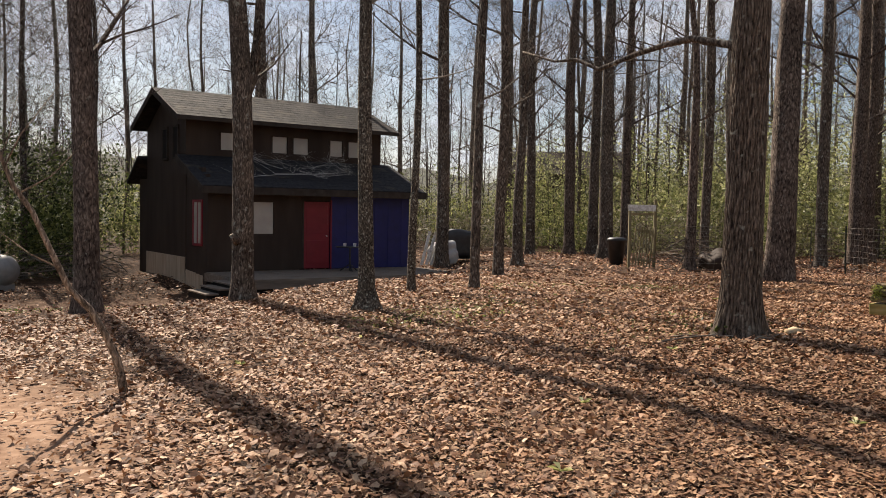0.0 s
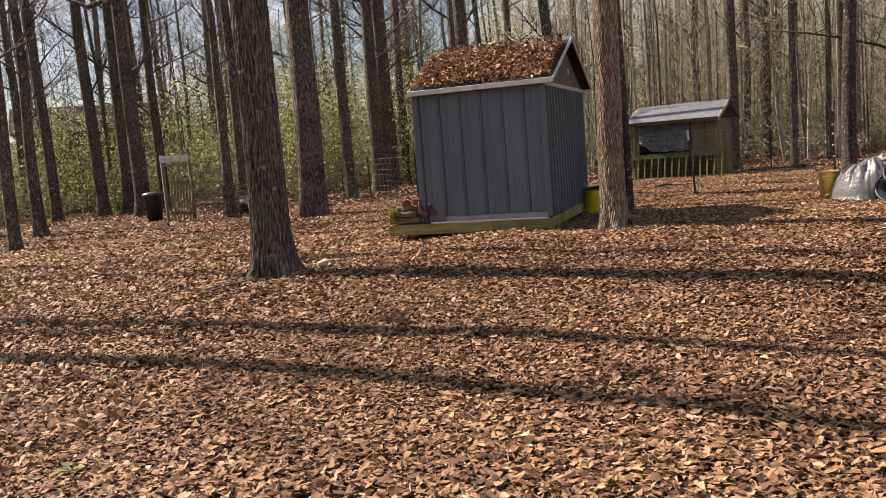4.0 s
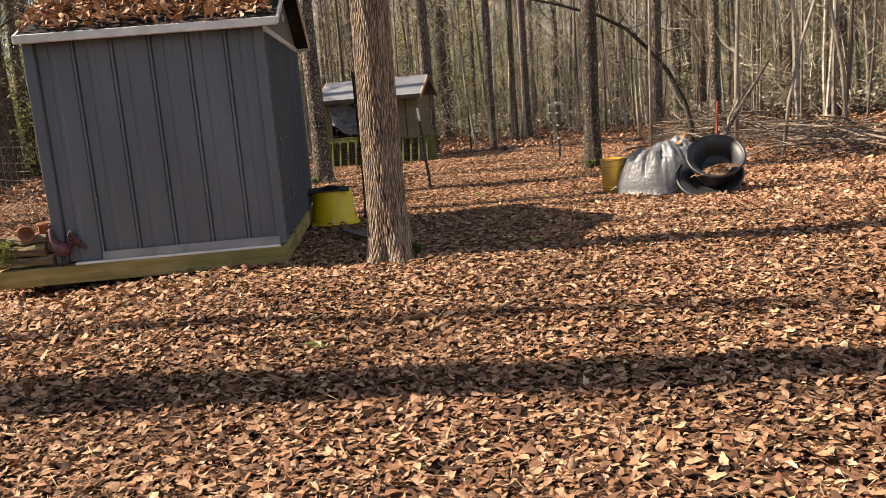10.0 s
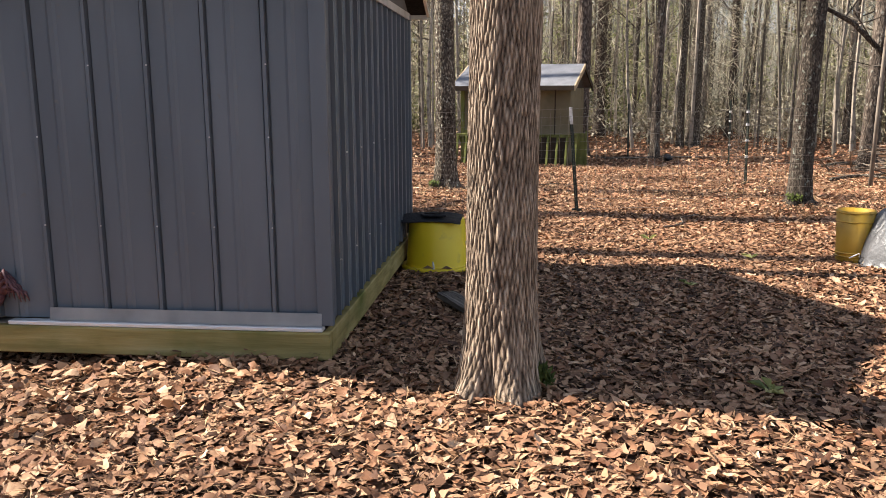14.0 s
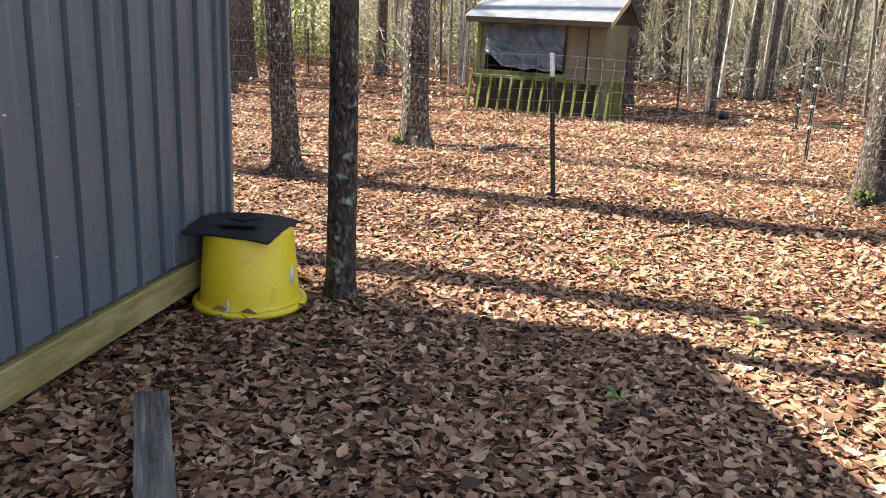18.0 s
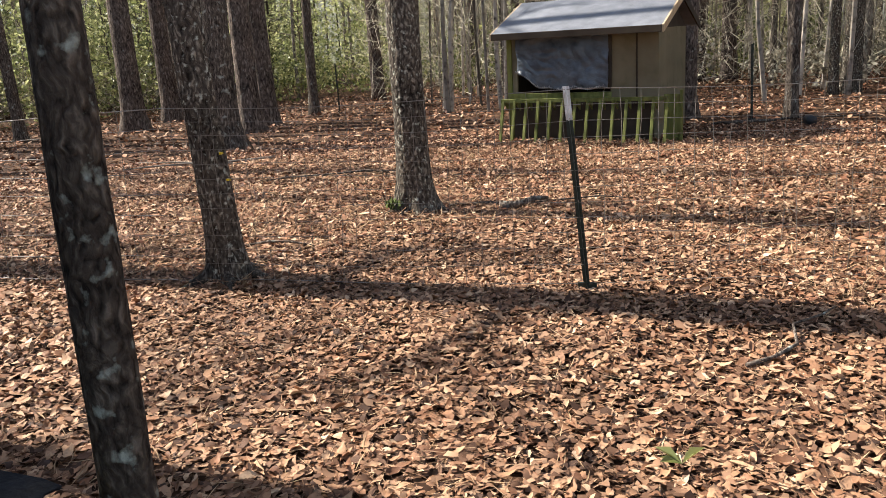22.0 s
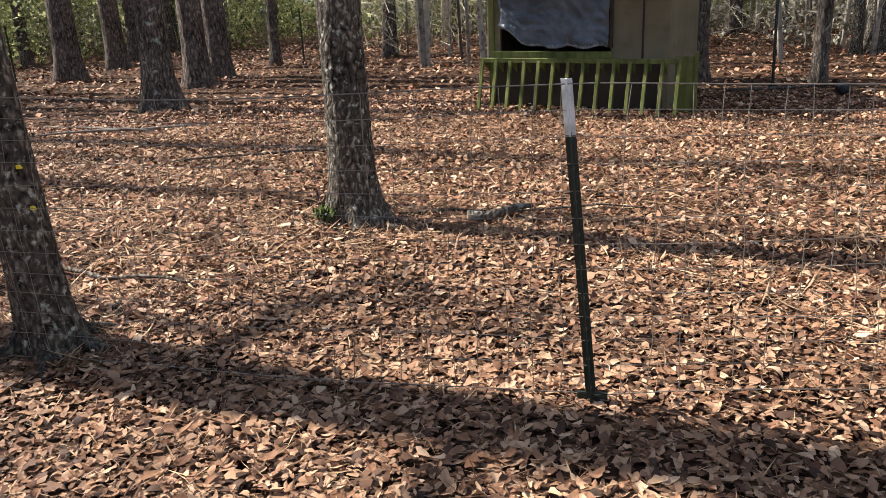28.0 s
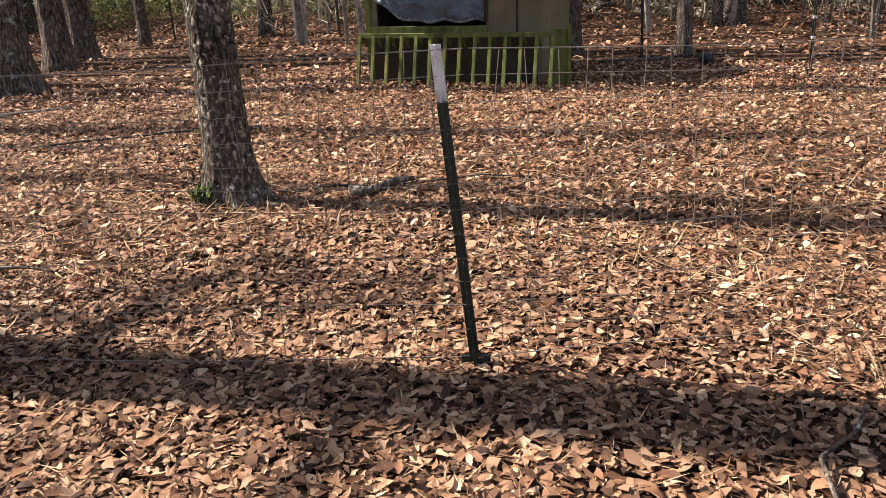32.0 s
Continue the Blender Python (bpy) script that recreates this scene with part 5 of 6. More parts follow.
def wire_fence(a, b, label, rows=9, top=1.23, step=0.155, thick=0.0017, sag=0.03, seed=1, group="woven wire fence"):
    rng = random.Random(seed)
    fence = thing("wire_fence", label, "fence", (a[0], a[1], 0), group)
    length = math.hypot(b[0] - a[0], b[1] - a[1])
    ux, uy = (b[0] - a[0]) / length, (b[1] - a[1]) / length
    heights = [0.03 + (top - 0.03) * (k / (rows - 1)) ** 0.93 for k in range(rows)]
    n = max(4, int(length / 0.3))
    def at(s, h):
        x, y = ux * s, uy * s
        dip = sag * math.sin(math.pi * s / length) * (h / top)
        return (x + 0.012 * math.sin(3 * s + 5 * h) , y, float(ground_z(a[0] + x, a[1] + y)) + h - dip + 0.008 * math.sin(2.3 * s + 7 * h))
    for k, h in enumerate(heights):
        r = thick * (1.5 if k in (0, rows - 1) else 1.0)
        part("line_wire", tube([at(length * i / n, h) for i in range(n + 1)], [r] * (n + 1), 5, False), "wire", fence)
    for i in range(1, int(length / step)):
        s = i * step + rng.uniform(-0.01, 0.01)
        part("stay_wire", tube([at(s + rng.uniform(-0.012, 0.012), h) for h in heights[::2]], [thick] * len(heights[::2]), 4, False), "wire", fence)
    return fence


wire_fence((17.3, 3.6), (17.4, 0.76), "woven wire fence in front of the run, slightly sagging", rows=13, step=0.105, thick=0.0015, seed=2)
wire_fence((17.4, 0.74), (18.05, -2.2), "woven wire fence between post and corner tree", rows=13, step=0.105, thick=0.0015, seed=3)
wire_fence((17.42, 6.6), (17.3, 3.6), "woven wire fence behind the shed", seed=4, step=0.3, thick=0.0026)
wire_fence((21.3, 9.5), (17.45, 6.6), "woven wire fence of the run", seed=5, step=0.4, thick=0.003)
wire_fence((19.25, 13.85), (21.3, 9.5), "woven wire fence beside the garden gate", seed=6, step=0.4, thick=0.003)
wire_fence((18.1, -2.2), (20.85, -2.1), "thin wire netting between corner tree and post", seed=7, step=0.4, thick=0.0017)
wire_fence((20.85, -2.1), (25.6, -2.95), "thin wire netting along the far side", seed=8, step=0.5, thick=0.0016)


# ---- hut with a tarp-covered window ----
def hut():
    h = thing("chicken_hut", "olive-brown plywood hut with a grey roof and a tarp-covered window", "hut", (25.28, 0.47, 0.06), rz=-12.5)
    W, D, H = 2.35, 1.9, 1.62
    # Lower front takes the dark colour to imitate shade behind the slats.
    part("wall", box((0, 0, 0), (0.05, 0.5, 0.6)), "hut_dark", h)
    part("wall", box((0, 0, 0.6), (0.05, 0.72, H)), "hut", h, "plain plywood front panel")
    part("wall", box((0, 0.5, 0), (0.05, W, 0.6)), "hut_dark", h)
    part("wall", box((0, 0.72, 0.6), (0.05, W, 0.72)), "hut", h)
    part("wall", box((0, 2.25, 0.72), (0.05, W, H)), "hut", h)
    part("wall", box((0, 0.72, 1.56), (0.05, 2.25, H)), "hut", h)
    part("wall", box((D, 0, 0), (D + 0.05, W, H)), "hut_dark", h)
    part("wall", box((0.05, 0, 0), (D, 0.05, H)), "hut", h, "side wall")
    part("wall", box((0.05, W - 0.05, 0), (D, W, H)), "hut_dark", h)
    part("floor_sheet", box((0.05, 0.05, 0.1), (D, W - 0.05, 0.16)), "hut_dark", h)
    part("joint_strip", box((-0.012, 0.3, 0.5), (-0.001, 0.325, H)), "hut_dark", h)
    part("corner_trim", box((-0.014, -0.014, 0), (0.06, 0.045, H)), "hut", h)
    part("corner_trim", box((-0.03, W - 0.02, 0), (0.05, W + 0.06, H), 0.004), "mossy", h)
    part("rail", box((-0.05, 0.7, 0.62), (-0.002, W, 0.72), 0.006), "mossy", h, "green window rail")
    mid, ridge, eave, over = D / 2 + 0.02, 2.1, 1.62, 0.36
    for x0 in (-over, D + over):
        part("roof_panel", prism([(x0, -0.14, eave), (mid, -0.14, ridge), (mid, -0.14, ridge + 0.05), (x0, -0.14, eave + 0.05)], (0, W + 0.31, 0)), "felt", h, "blue-grey roll-roofing slope")
    part("fascia", box((-over - 0.02, -0.14, eave - 0.05), (-over, W + 0.17, eave + 0.05), 0.004), "hut_dark", h)
    for yy in (-0.166, W + 0.172):
        part("bargeboard", prism([(-over, yy, eave - 0.06), (mid, yy, ridge - 0.07), (mid, yy, ridge + 0.05), (-over, yy, eave + 0.05)], (0, 0.024, 0)), "fresh", h, "pale bare bargeboard")
        part("bargeboard", prism([(D + over, yy, eave - 0.06), (mid, yy, ridge - 0.07), (mid, yy, ridge + 0.05), (D + over, yy, eave + 0.05)], (0, 0.024, 0)), "hut_dark", h)
    for yy in (0, W - 0.05):
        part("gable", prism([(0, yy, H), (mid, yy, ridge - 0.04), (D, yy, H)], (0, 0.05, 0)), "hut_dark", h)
    # hanging tarp, creased, with a ragged lower hem
    v, f, nx, nz = [], [], 56, 34
    for i in range(nx + 1):
        for j in range(nz + 1):
            s, t = i / nx, j / nz
            low = 0.78 + 0.3 * max(0, (s - 0.62) / 0.38) ** 1.6 + 0.02 * math.sin(23 * s)
            y = 0.73 + 1.5 * s + 0.02 * math.sin(6 * t) * s
            z = 1.6 + (low - 1.6) * t
            x = -0.03 - 0.05 * t * (1 + noise.noise((s * 4, t * 3, 2))) - 0.06 * abs(noise.noise((s * 8 + t * 3, t * 6, 5))) - 0.02 * abs(noise.noise((s * 22, t * 15, 8)))
            v.append((x, y, z))
    for i in range(nx):
        for j in range(nz):
            q = i * (nz + 1) + j
            f.append((q, q + 1, q + nz + 2, q + nz + 1))
    tarp = part("tarp", (v, f), "tarp_dark", h, "dark crinkled plastic sheet over the window", smooth=True)
    tarp.modifiers.new("thick", "SOLIDIFY").thickness = 0.004
    part("tarp_edge", box((-0.05, 0.69, 0.76), (-0.012, 0.735, 1.62), 0.004), "hut_dark", h)
    hv, hf = [], []
    for i in range(320):
        s = (i + 0.5) / 320
        low = 0.78 + 0.3 * max(0, (s - 0.62) / 0.38) ** 1.6 + 0.02 * math.sin(23 * s)
        y, w = 0.73 + 1.5 * s, 0.0028 + 0.0015 * math.sin(i * 2.1)
        up, drop = 0.015 + 0.06 * abs(noise.noise((i * 0.21, 1, 6))), 0.008 + 0.07 * abs(noise.noise((i * 0.33, 4, 2))) * abs(noise.noise((i * 0.05, 2, 2)))
        k = len(hv)
        hv += [(-0.135, y - w, low + up), (-0.135, y + w, low + up), (-0.125, y + w * 0.4 + 0.006 * math.sin(i), low - drop)]
        hf.append((k, k + 2, k + 1))
    part("tarp_hem", (hv, hf), "tarp_hem", h, "frayed silvery lower hem")
    # leaning slats in front
    for k in range(14):
        y = -0.2 + (W + 0.26) * k / 13
        part("slat", box((-0.02, -0.022, 0), (0.02, 0.022, 0.66), 0.004, pose(-0.42, y, -0.02, 0, 16, 0)), "mossy", h)
        part("slat_bracket", prism([(-0.02, y - 0.012, 0.56), (-0.23, y - 0.012, 0.6), (-0.02, y - 0.012, 0.45)], (0, 0.024, 0)), "mossy", h)
    part("slat_rail", box((-0.245, -0.2, 0.59), (-0.205, W + 0.1, 0.65), 0.005), "mossy", h)
    part("slat_rail", box((-0.25, -0.42, -0.02), (-0.21, -0.38, 0.74), 0.005), "mossy", h)
    part("side_board", box((-0.2, -0.38, 0), (-0.17, -0.14, 0.68), 0.004), "mossy", h)


hut()


# ---- two-storey cabin ----
def cabin():
    c = thing("cabin", "dark brown two-storey cabin with a red door and a blue wall", "house", (9.65, 21.9, -0.25), rz=-4.5)
    W, d1, d2 = 6.7, 1.85, 5.9
    he, hu, hr = 2.3, 4.4, 5.45
    low = -0.75

    def wall(lo, hi, name="wall", mat="siding", label=""):
        return part(name, box(lo, hi), mat, c, label)
    # lower front: panels between door and window openings
    wx0, wx1, ww0, ww1 = 1.28, 1.98, 1.0, 1.2
    wall((0, 0, 0), (ww0, 0.12, he + 0.2))
    wall((ww0, 0, 0), (wx1, 0.12, 1.02))
    wall((ww0, 0, 2.04), (wx1, 0.12, he + 0.2))
    wall((ww1 - 0.02, 0, 1.02), (wx0, 0.12, 2.04))
    wall((wx1, 0, 0), (2.92, 0.12, he + 0.2))
    wall((2.92, 0, 2.06), (3.86, 0.12, he + 0.2))
    wall((3.86, -0.004, 0), (W, 0.12, he + 0.2), mat="blue", label="wall painted deep blue")
    for k in range(1, 7):
        wall((0.47 * k if 0.47 * k < 2.9 else 2.85, -0.012, 2.05), (0.47 * k + 0.03 if 0.47 * k < 2.9 else 2.88, -0.001, he), "batten")
    for k in range(5):
        wall((4.4 + 0.5 * k, -0.014, 0.02), (4.42 + 0.5 * k, -0.005, he), "batten", "blue")
    door = part("door", box((2.95, 0.03, 0.02), (3.83, 0.08, 2.04), 0.005), "red", c, "dark red front door")
    for lo, hi in (((0.1, -0.008, 0.15), (0.8, 0.0, 0.85)), ((0.1, -0.008, 1.05), (0.8, 0.0, 1.9))):
        part("door_panel", box([a + b for a, b in zip(lo, (2.95, 0.03, 0.02))], [a + b for a, b in zip(hi, (2.95, 0.03, 0.02))], 0.004), "red", door)
    for x in (2.9, 3.835):
        part("door_trim", box((x, -0.02, 0), (x + 0.05, 0.0, 2.1)), "edge" if x < 3 else "red", c)
    part("knob", box((3.7, 0.0, 0.98), (3.75, 0.03, 1.03), 0.01), "trim", door)
    for x0, x1 in ((wx0, wx1), (ww0, ww1 - 0.02)):
        w = part("window", box((x0, 0.05, 1.02), (x1, 0.09, 2.04)), "pane", c, "window with a drawn pale blind")
        part("window_frame", box((x0, 0.02, 1.02), (x1, 0.05, 1.07)), "siding", w)
        part("window_frame", box((x0, 0.02, 1.99), (x1, 0.05, 2.04)), "siding", w)
    # lean-to side wall with a red window, main block walls
    wall((0, 0.12, low), (0.12, 0.5, 2.75))
    wall((0, 0.5, low), (0.12, 1.05, 0.75))
    wall((0, 0.5, 1.98), (0.12, 1.05, 2.95))
    wall((0, 1.05, low), (0.12, d1, 3.0))
    w = part("window", box((-0.012, 0.48, 0.77), (-0.004, 1.15, 1.96)), "pane", c, "narrow side window in a red frame")
    for lo, hi in (((-0.03, 0.4, 0.7), (0.03, 0.5, 2.03)), ((-0.03, 1.13, 0.7), (0.03, 1.23, 2.03)), ((-0.03, 0.5, 0.7), (0.03, 1.13, 0.78)), ((-0.03, 0.5, 1.95), (0.03, 1.13, 2.03)), ((-0.02, 0.78, 0.78), (0.03, 0.86, 1.95))):
        part("window_frame", box(lo, hi, 0.004), "red", w)
    wall((-0.02, d1, 0.3), (0.12, d2, hu), label="gable-end wall of dark boards")
    wall((0.12, d1, he + 0.6), (W, d1 + 0.12, 3.58))
    wall((0.12, d1, 4.1), (W, d1 + 0.12, hu + 0.1))
    wall((W - 0.12, d1 + 0.12, low), (W, d2, hu))
    part("wall", prism([(W - 0.12, 0.12, low), (W - 0.12, d1 + 0.12, low), (W - 0.12, d1 + 0.12, 3.2), (W - 0.12, 0.12, 2.5)], (0.12, 0, 0)), "siding", c)
    wall((0.12, d2 - 0.12, low), (W - 0.12, d2, hu), label="back wall")
    spans = [(1.0, 1.62), (2.68, 3.28), (3.4, 4.02), (4.72, 5.27), (5.4, 5.92)]
    last = 0.12
    for x0, x1 in spans:
        wall((last, d1, 3.58), (x0, d1 + 0.12, 4.1))
        w = part("window", box((x0, d1 + 0.06, 3.58), (x1, d1 + 0.1, 4.1)), "pane", c, "small upper window with a pale blind")
        for lo, hi in (((x0, d1 - 0.02, 3.58), (x0 + 0.04, d1 + 0.06, 4.1)), ((x1 - 0.04, d1 - 0.02, 3.58), (x1, d1 + 0.06, 4.1))):
            part("window_frame", box(lo, hi), "siding", w)
        last = x1
    wall((last, d1, 3.58), (W, d1 + 0.12, 4.1))
    mid = (d1 + d2) / 2
    for x in (-0.02, W - 0.12):
        part("gable", prism([(x, d1, hu), (x, mid, hr - 0.08), (x, d2, hu)], (0.12, 0, 0)), "siding", c)
    for y0 in (2.55, 3.6):
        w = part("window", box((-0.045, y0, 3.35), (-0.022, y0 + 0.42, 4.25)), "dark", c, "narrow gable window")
        for lo, hi in (((-0.07, y0 - 0.06, 3.28), (-0.02, y0, 4.32)), ((-0.07, y0 + 0.42, 3.28), (-0.02, y0 + 0.48, 4.32)), ((-0.07, y0, 3.28), (-0.02, y0 + 0.42, 3.34)), ((-0.07, y0, 4.26), (-0.02, y0 + 0.42, 4.32))):
            part("window_frame", box(lo, hi), "edge", w)
    # roofs
    o = 0.42
    def slope(y0, z0, y1, z1, mat, label, x0=-o, x1=W + o):
        r = part("roof", prism([(x0, y0, z0), (x0, y1, z1), (x0, y1, z1 + 0.1), (x0, y0, z0 + 0.1)], (x1 - x0, 0, 0)), mat, c, label)
        n = int(math.hypot(y1 - y0, z1 - z0) / 0.24)
        for k in range(n):
            t0, t1 = k / n, (k + 1) / n
            a0, b0 = y0 + (y1 - y0) * t0, z0 + (z1 - z0) * t0 + 0.1
            a1, b1 = y0 + (y1 - y0) * t1, z0 + (z1 - z0) * t1 + 0.1
            part("shingle_course", prism([(x0, a0, b0 + 0.004), (x0, a1, b1 + 0.004), (x0, a1, b1 + 0.006), (x0, a0, b0 + 0.01)], (x1 - x0, 0, 0)), mat, r)
    slope(d1 - 0.5, hu - 0.02, mid, hr, "shingle", "weathered grey-brown shingle roof")
    slope(d2 + 0.5, hu - 0.02, mid, hr, "shingle", "back slope of the shingle roof")
    slope(-0.45, he + 0.02, d1 + 0.02, 3.28, "shingle_dark", "dark shingle lean-to roof with fallen branches on it", -0.3, W + 0.35)
    slope(d2 + 1.3, 2.6, d2 - 0.02, 3.4, "shingle_dark", "small back lean-to roof", -0.35, W)
    wall((-0.02, d2, low), (0.1, d2 + 0.9, 2.75), label="back lean-to wall")
    part("fascia", box((-0.32, -0.48, he - 0.1), (W + 0.37, -0.455, he + 0.1)), "edge", c)
    part("fascia", box((-o - 0.02, d1 - 0.53, hu - 0.04), (W + o, d1 - 0.505, hu + 0.08)), "edge", c)
    for ya, za, yb, zb, xx in ((d1 - 0.5, hu, mid, hr, -o - 0.03), (d2 + 0.5, hu, mid, hr, -o - 0.03), (-0.45, he + 0.02, d1, 3.28, -0.34)):
        part("bargeboard", prism([(xx, ya, za - 0.1), (xx, yb, zb - 0.1), (xx, yb, zb + 0.1), (xx, ya, za + 0.1)], (0.028, 0, 0)), "edge", c)
    for k in range(16):
        y = d1 + (d2 - d1) * k / 16
        part("skirting_board", box((-0.05, y + 0.004, -0.95), (-0.022, y + (d2 - d1) / 16 - 0.004, 0.32)), "skirt", c)
    for k in range(5):
        part("skirting_board", box((-0.02, d1 - 0.3 * (k + 1) + 0.004, -0.85), (-0.001, d1 - 0.3 * k - 0.004, -0.05 - 0.02 * k)), "skirt", c)
    return c


cabin()


def porch():
    p = thing("porch_deck", "grey timber porch deck with three side steps", "deck", (9.65, 21.9, -0.25), rz=-4.5)
    for k in range(20):
        part("deck_board", box((-0.05, -3.0 + 0.1495 * k, -0.045), (6.9, -2.857 + 0.1495 * k, -0.006), 0.004), "deck", p)
    part("rim_beam", box((-0.05, -3.045, -0.25), (6.9, -3.005, -0.03), 0.005), "deck", p, "weathered front beam")
    part("rim_beam", box((-0.092, -3.045, -0.25), (-0.052, -0.02, -0.03), 0.005), "deck", p)
    # Near-black blocks below deck and treads are painted shade.
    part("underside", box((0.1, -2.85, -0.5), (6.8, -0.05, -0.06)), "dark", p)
    for k in range(3):
        x1 = -0.095 - 0.32 * k
        part("step", box((x1 - 0.33, -2.95, -0.14 - 0.11 * k), (x1, -1.55, -0.1 - 0.11 * k), 0.006), "deck", p, "worn grey tread")
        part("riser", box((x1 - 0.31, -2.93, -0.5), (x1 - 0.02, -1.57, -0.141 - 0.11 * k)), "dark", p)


porch()


def porch_table():
    t = thing("patio_table", "small dark metal patio table with white cups", "table", (13.55, 20.6, -0.255), rz=10)
    part("tabletop", lathe([(0, 0.7), (0.42, 0.7), (0.43, 0.715), (0.42, 0.73), (0, 0.73)], 24), "black", t)
    part("table_stem", tube([(0, 0, 0), (0, 0, 0.7)], [0.03, 0.03], 8), "black", t)
    for k in range(3):
        a = 2.1 * k
        part("leg", tube([(0, 0, 0.2), (0.3 * math.cos(a), 0.3 * math.sin(a), 0.0)], [0.02, 0.02], 6), "black", t)
    for k, (x, y) in enumerate(((0.1, -0.1), (-0.15, 0.05))):
        cup = thing("cup", "white cup on the patio table", "cup", (13.55 + x, 20.6 + y, 0.475))
        part("cup_body", lathe([(0, 0), (0.04, 0), (0.05, 0.1), (0.045, 0.1), (0.036, 0.01), (0, 0.01)], 14), "white", cup)


porch_table()


def covered_grill():
    g = thing("covered_grill", "barbecue grill under a black cover beside the cabin", "grill", (18.6, 21.6, float(bumpy_z(18.6, 21.6))), rz=-20)
    bm = box((-0.65, -0.3, 0.08), (0.65, 0.3, 1.0), 0.12)
    bmesh.ops.subdivide_edges(bm, edges=bm.edges[:], cuts=4, use_grid_fill=True)
    for v in bm.verts:
        v.co += Vector((noise.noise(v.co * 4), noise.noise(v.co * 4 + Vector((5, 0, 0))), 0)) * 0.05
        v.co.z += 0.12 * math.exp(-(v.co.x / 0.4) ** 2) * (v.co.z > 0.9)
    part("cover", bm, "black", g, smooth=True)
    for x in (-0.5, 0.5):
        part("leg", box((x - 0.03, -0.2, 0), (x + 0.03, -0.14, 0.1)), "black", g)
    s = thing("folded_tarp", "pale grey tarp bundle with white boards leaning beside the grill", "tarp", (17.7, 21.15, float(bumpy_z(17.7, 21.15))), rz=-20)
    bm = bmesh.new()
    bmesh.ops.create_icosphere(bm, subdivisions=4, radius=0.5)
    for v in bm.verts:
        q = v.co * 3
        v.co = Vector((v.co.x * 1.1, v.co.y * 0.7, (v.co.z + 0.45) * 0.85)) + v.co * 0.35 * noise.noise(q)
        v.co.z = max(0, v.co.z)
    part("tarp_body", bm, "tarp_pale", s, smooth=True)
    for k in range(3):
        part("leaning_board", box((-0.05, -0.01, 0.0), (0.05, 0.01, 1.15), 0.003, pose(-0.95 + 0.16 * k, -0.4, 0.0, 0, 14 + 3 * k, 0)), "white", s)


covered_grill()


def gas_tank():
    g = thing("gas_tank", "grey domestic propane tank lying on short feet", "gas tank", (5.2, 26.5, float(bumpy_z(5.2, 26.5))), rz=-66)
    prof = [(-0.78, 0.02), (-0.74, 0.2), (-0.64, 0.36), (-0.5, 0.44), (-0.3, 0.46), (0.3, 0.46), (0.5, 0.44), (0.64, 0.36), (0.74, 0.2), (0.78, 0.02)]
    part("tank_shell", tube([(x, 0, 0.6) for x, r in prof], [r for x, r in prof], 28), "tank", g, smooth=True)
    part("dome_lid", lathe([(0.0, 1.24), (0.1, 1.23), (0.17, 1.18), (0.18, 1.02)], 20), "tank", g, smooth=True)
    for x in (-0.45, 0.45):
        part("foot", box((x - 0.08, -0.28, -0.02), (x + 0.08, 0.28, 0.22), 0.01), "tank", g)


gas_tank()


# ---- garden gate with a sign board, bin ----
def garden_gate():
    z = float(bumpy_z(19.63, 14.57))
    g = thing("garden_gate", "slatted wooden garden gate under a sign board", "gate", (19.63, 14.57, z), rz=-38)
    g.scale = (0.87, 1.0, 1.13)
    for x, top in ((-0.42, 1.62), (0.42, 1.75)):
        part("gate_post", box((x - 0.045, -0.045, -0.2), (x + 0.045, 0.045, top), 0.008), "gate_wood", g, "weathered square gate post")
    part("sign_board", box((-0.5, -0.072, 1.44), (0.42, -0.05, 1.6), 0.006), "white", g, "pale blank sign board")
    part("cross_beam", box((-0.37, -0.03, 1.34), (0.37, 0.01, 1.4), 0.006), "gate_wood", g)
    leaf = part("gate_leaf", box((-0.36, -0.02, 0.9), (0.32, 0.01, 0.97), 0.004, pose(0, 0, 0, 0, 6, 8)), "gate_wood", g)
    part("gate_rail", box((-0.36, -0.02, 0.15), (0.32, 0.01, 0.22), 0.004, pose(0, 0, 0, 0, 6, 8)), "gate_wood", leaf)
    for k in range(7):
        x = -0.36 + 0.1 * k
        part("slat", box((x, -0.045, 0.04), (x + 0.045, -0.022, 1.04), 0.004, pose(0, 0, 0, 0, 6, 8)), "gate_wood", leaf)
    part("gate_stile", box((0.33, -0.09, 0.0), (0.38, -0.05, 1.06), 0.005, pose(0, 0, 0, 0, 3, 0)), "gate_wood", g)
    b = thing("rubbish_bin", "black plastic rubbish bin beside the garden gate", "bin", (20.23, 15.95, float(bumpy_z(20.23, 15.95))))
    part("bin_body", lathe([(0, 0.0), (0.2, 0.0), (0.27, 0.72), (0.29, 0.73), (0.29, 0.76), (0.26, 0.76), (0.19, 0.03), (0, 0.03)], 28), "black", b, smooth=True)
    part("bin_lid", lathe([(0.3, 0.74), (0.3, 0.78), (0.22, 0.83), (0, 0.84)], 28), "black", b, smooth=True)


garden_gate()


# ---- big dark building behind the wood ----
def far_hall():
    h = thing("storage_building", "large building with a brown roof behind the trees", "building", (44, 40.5, -0.6), rz=-46)
    part("wall", box((-3.4, -4, 0), (4.6, 4, 5.0)), "hut_dark", h, "dark brown wall")
    part("roof", prism([(-3.8, -4.5, 4.9), (-3.8, 0, 6.7), (-3.8, 4.5, 4.9)], (8.8, 0, 0)), "hall_roof", h, "brown pitched roof")


far_hall()


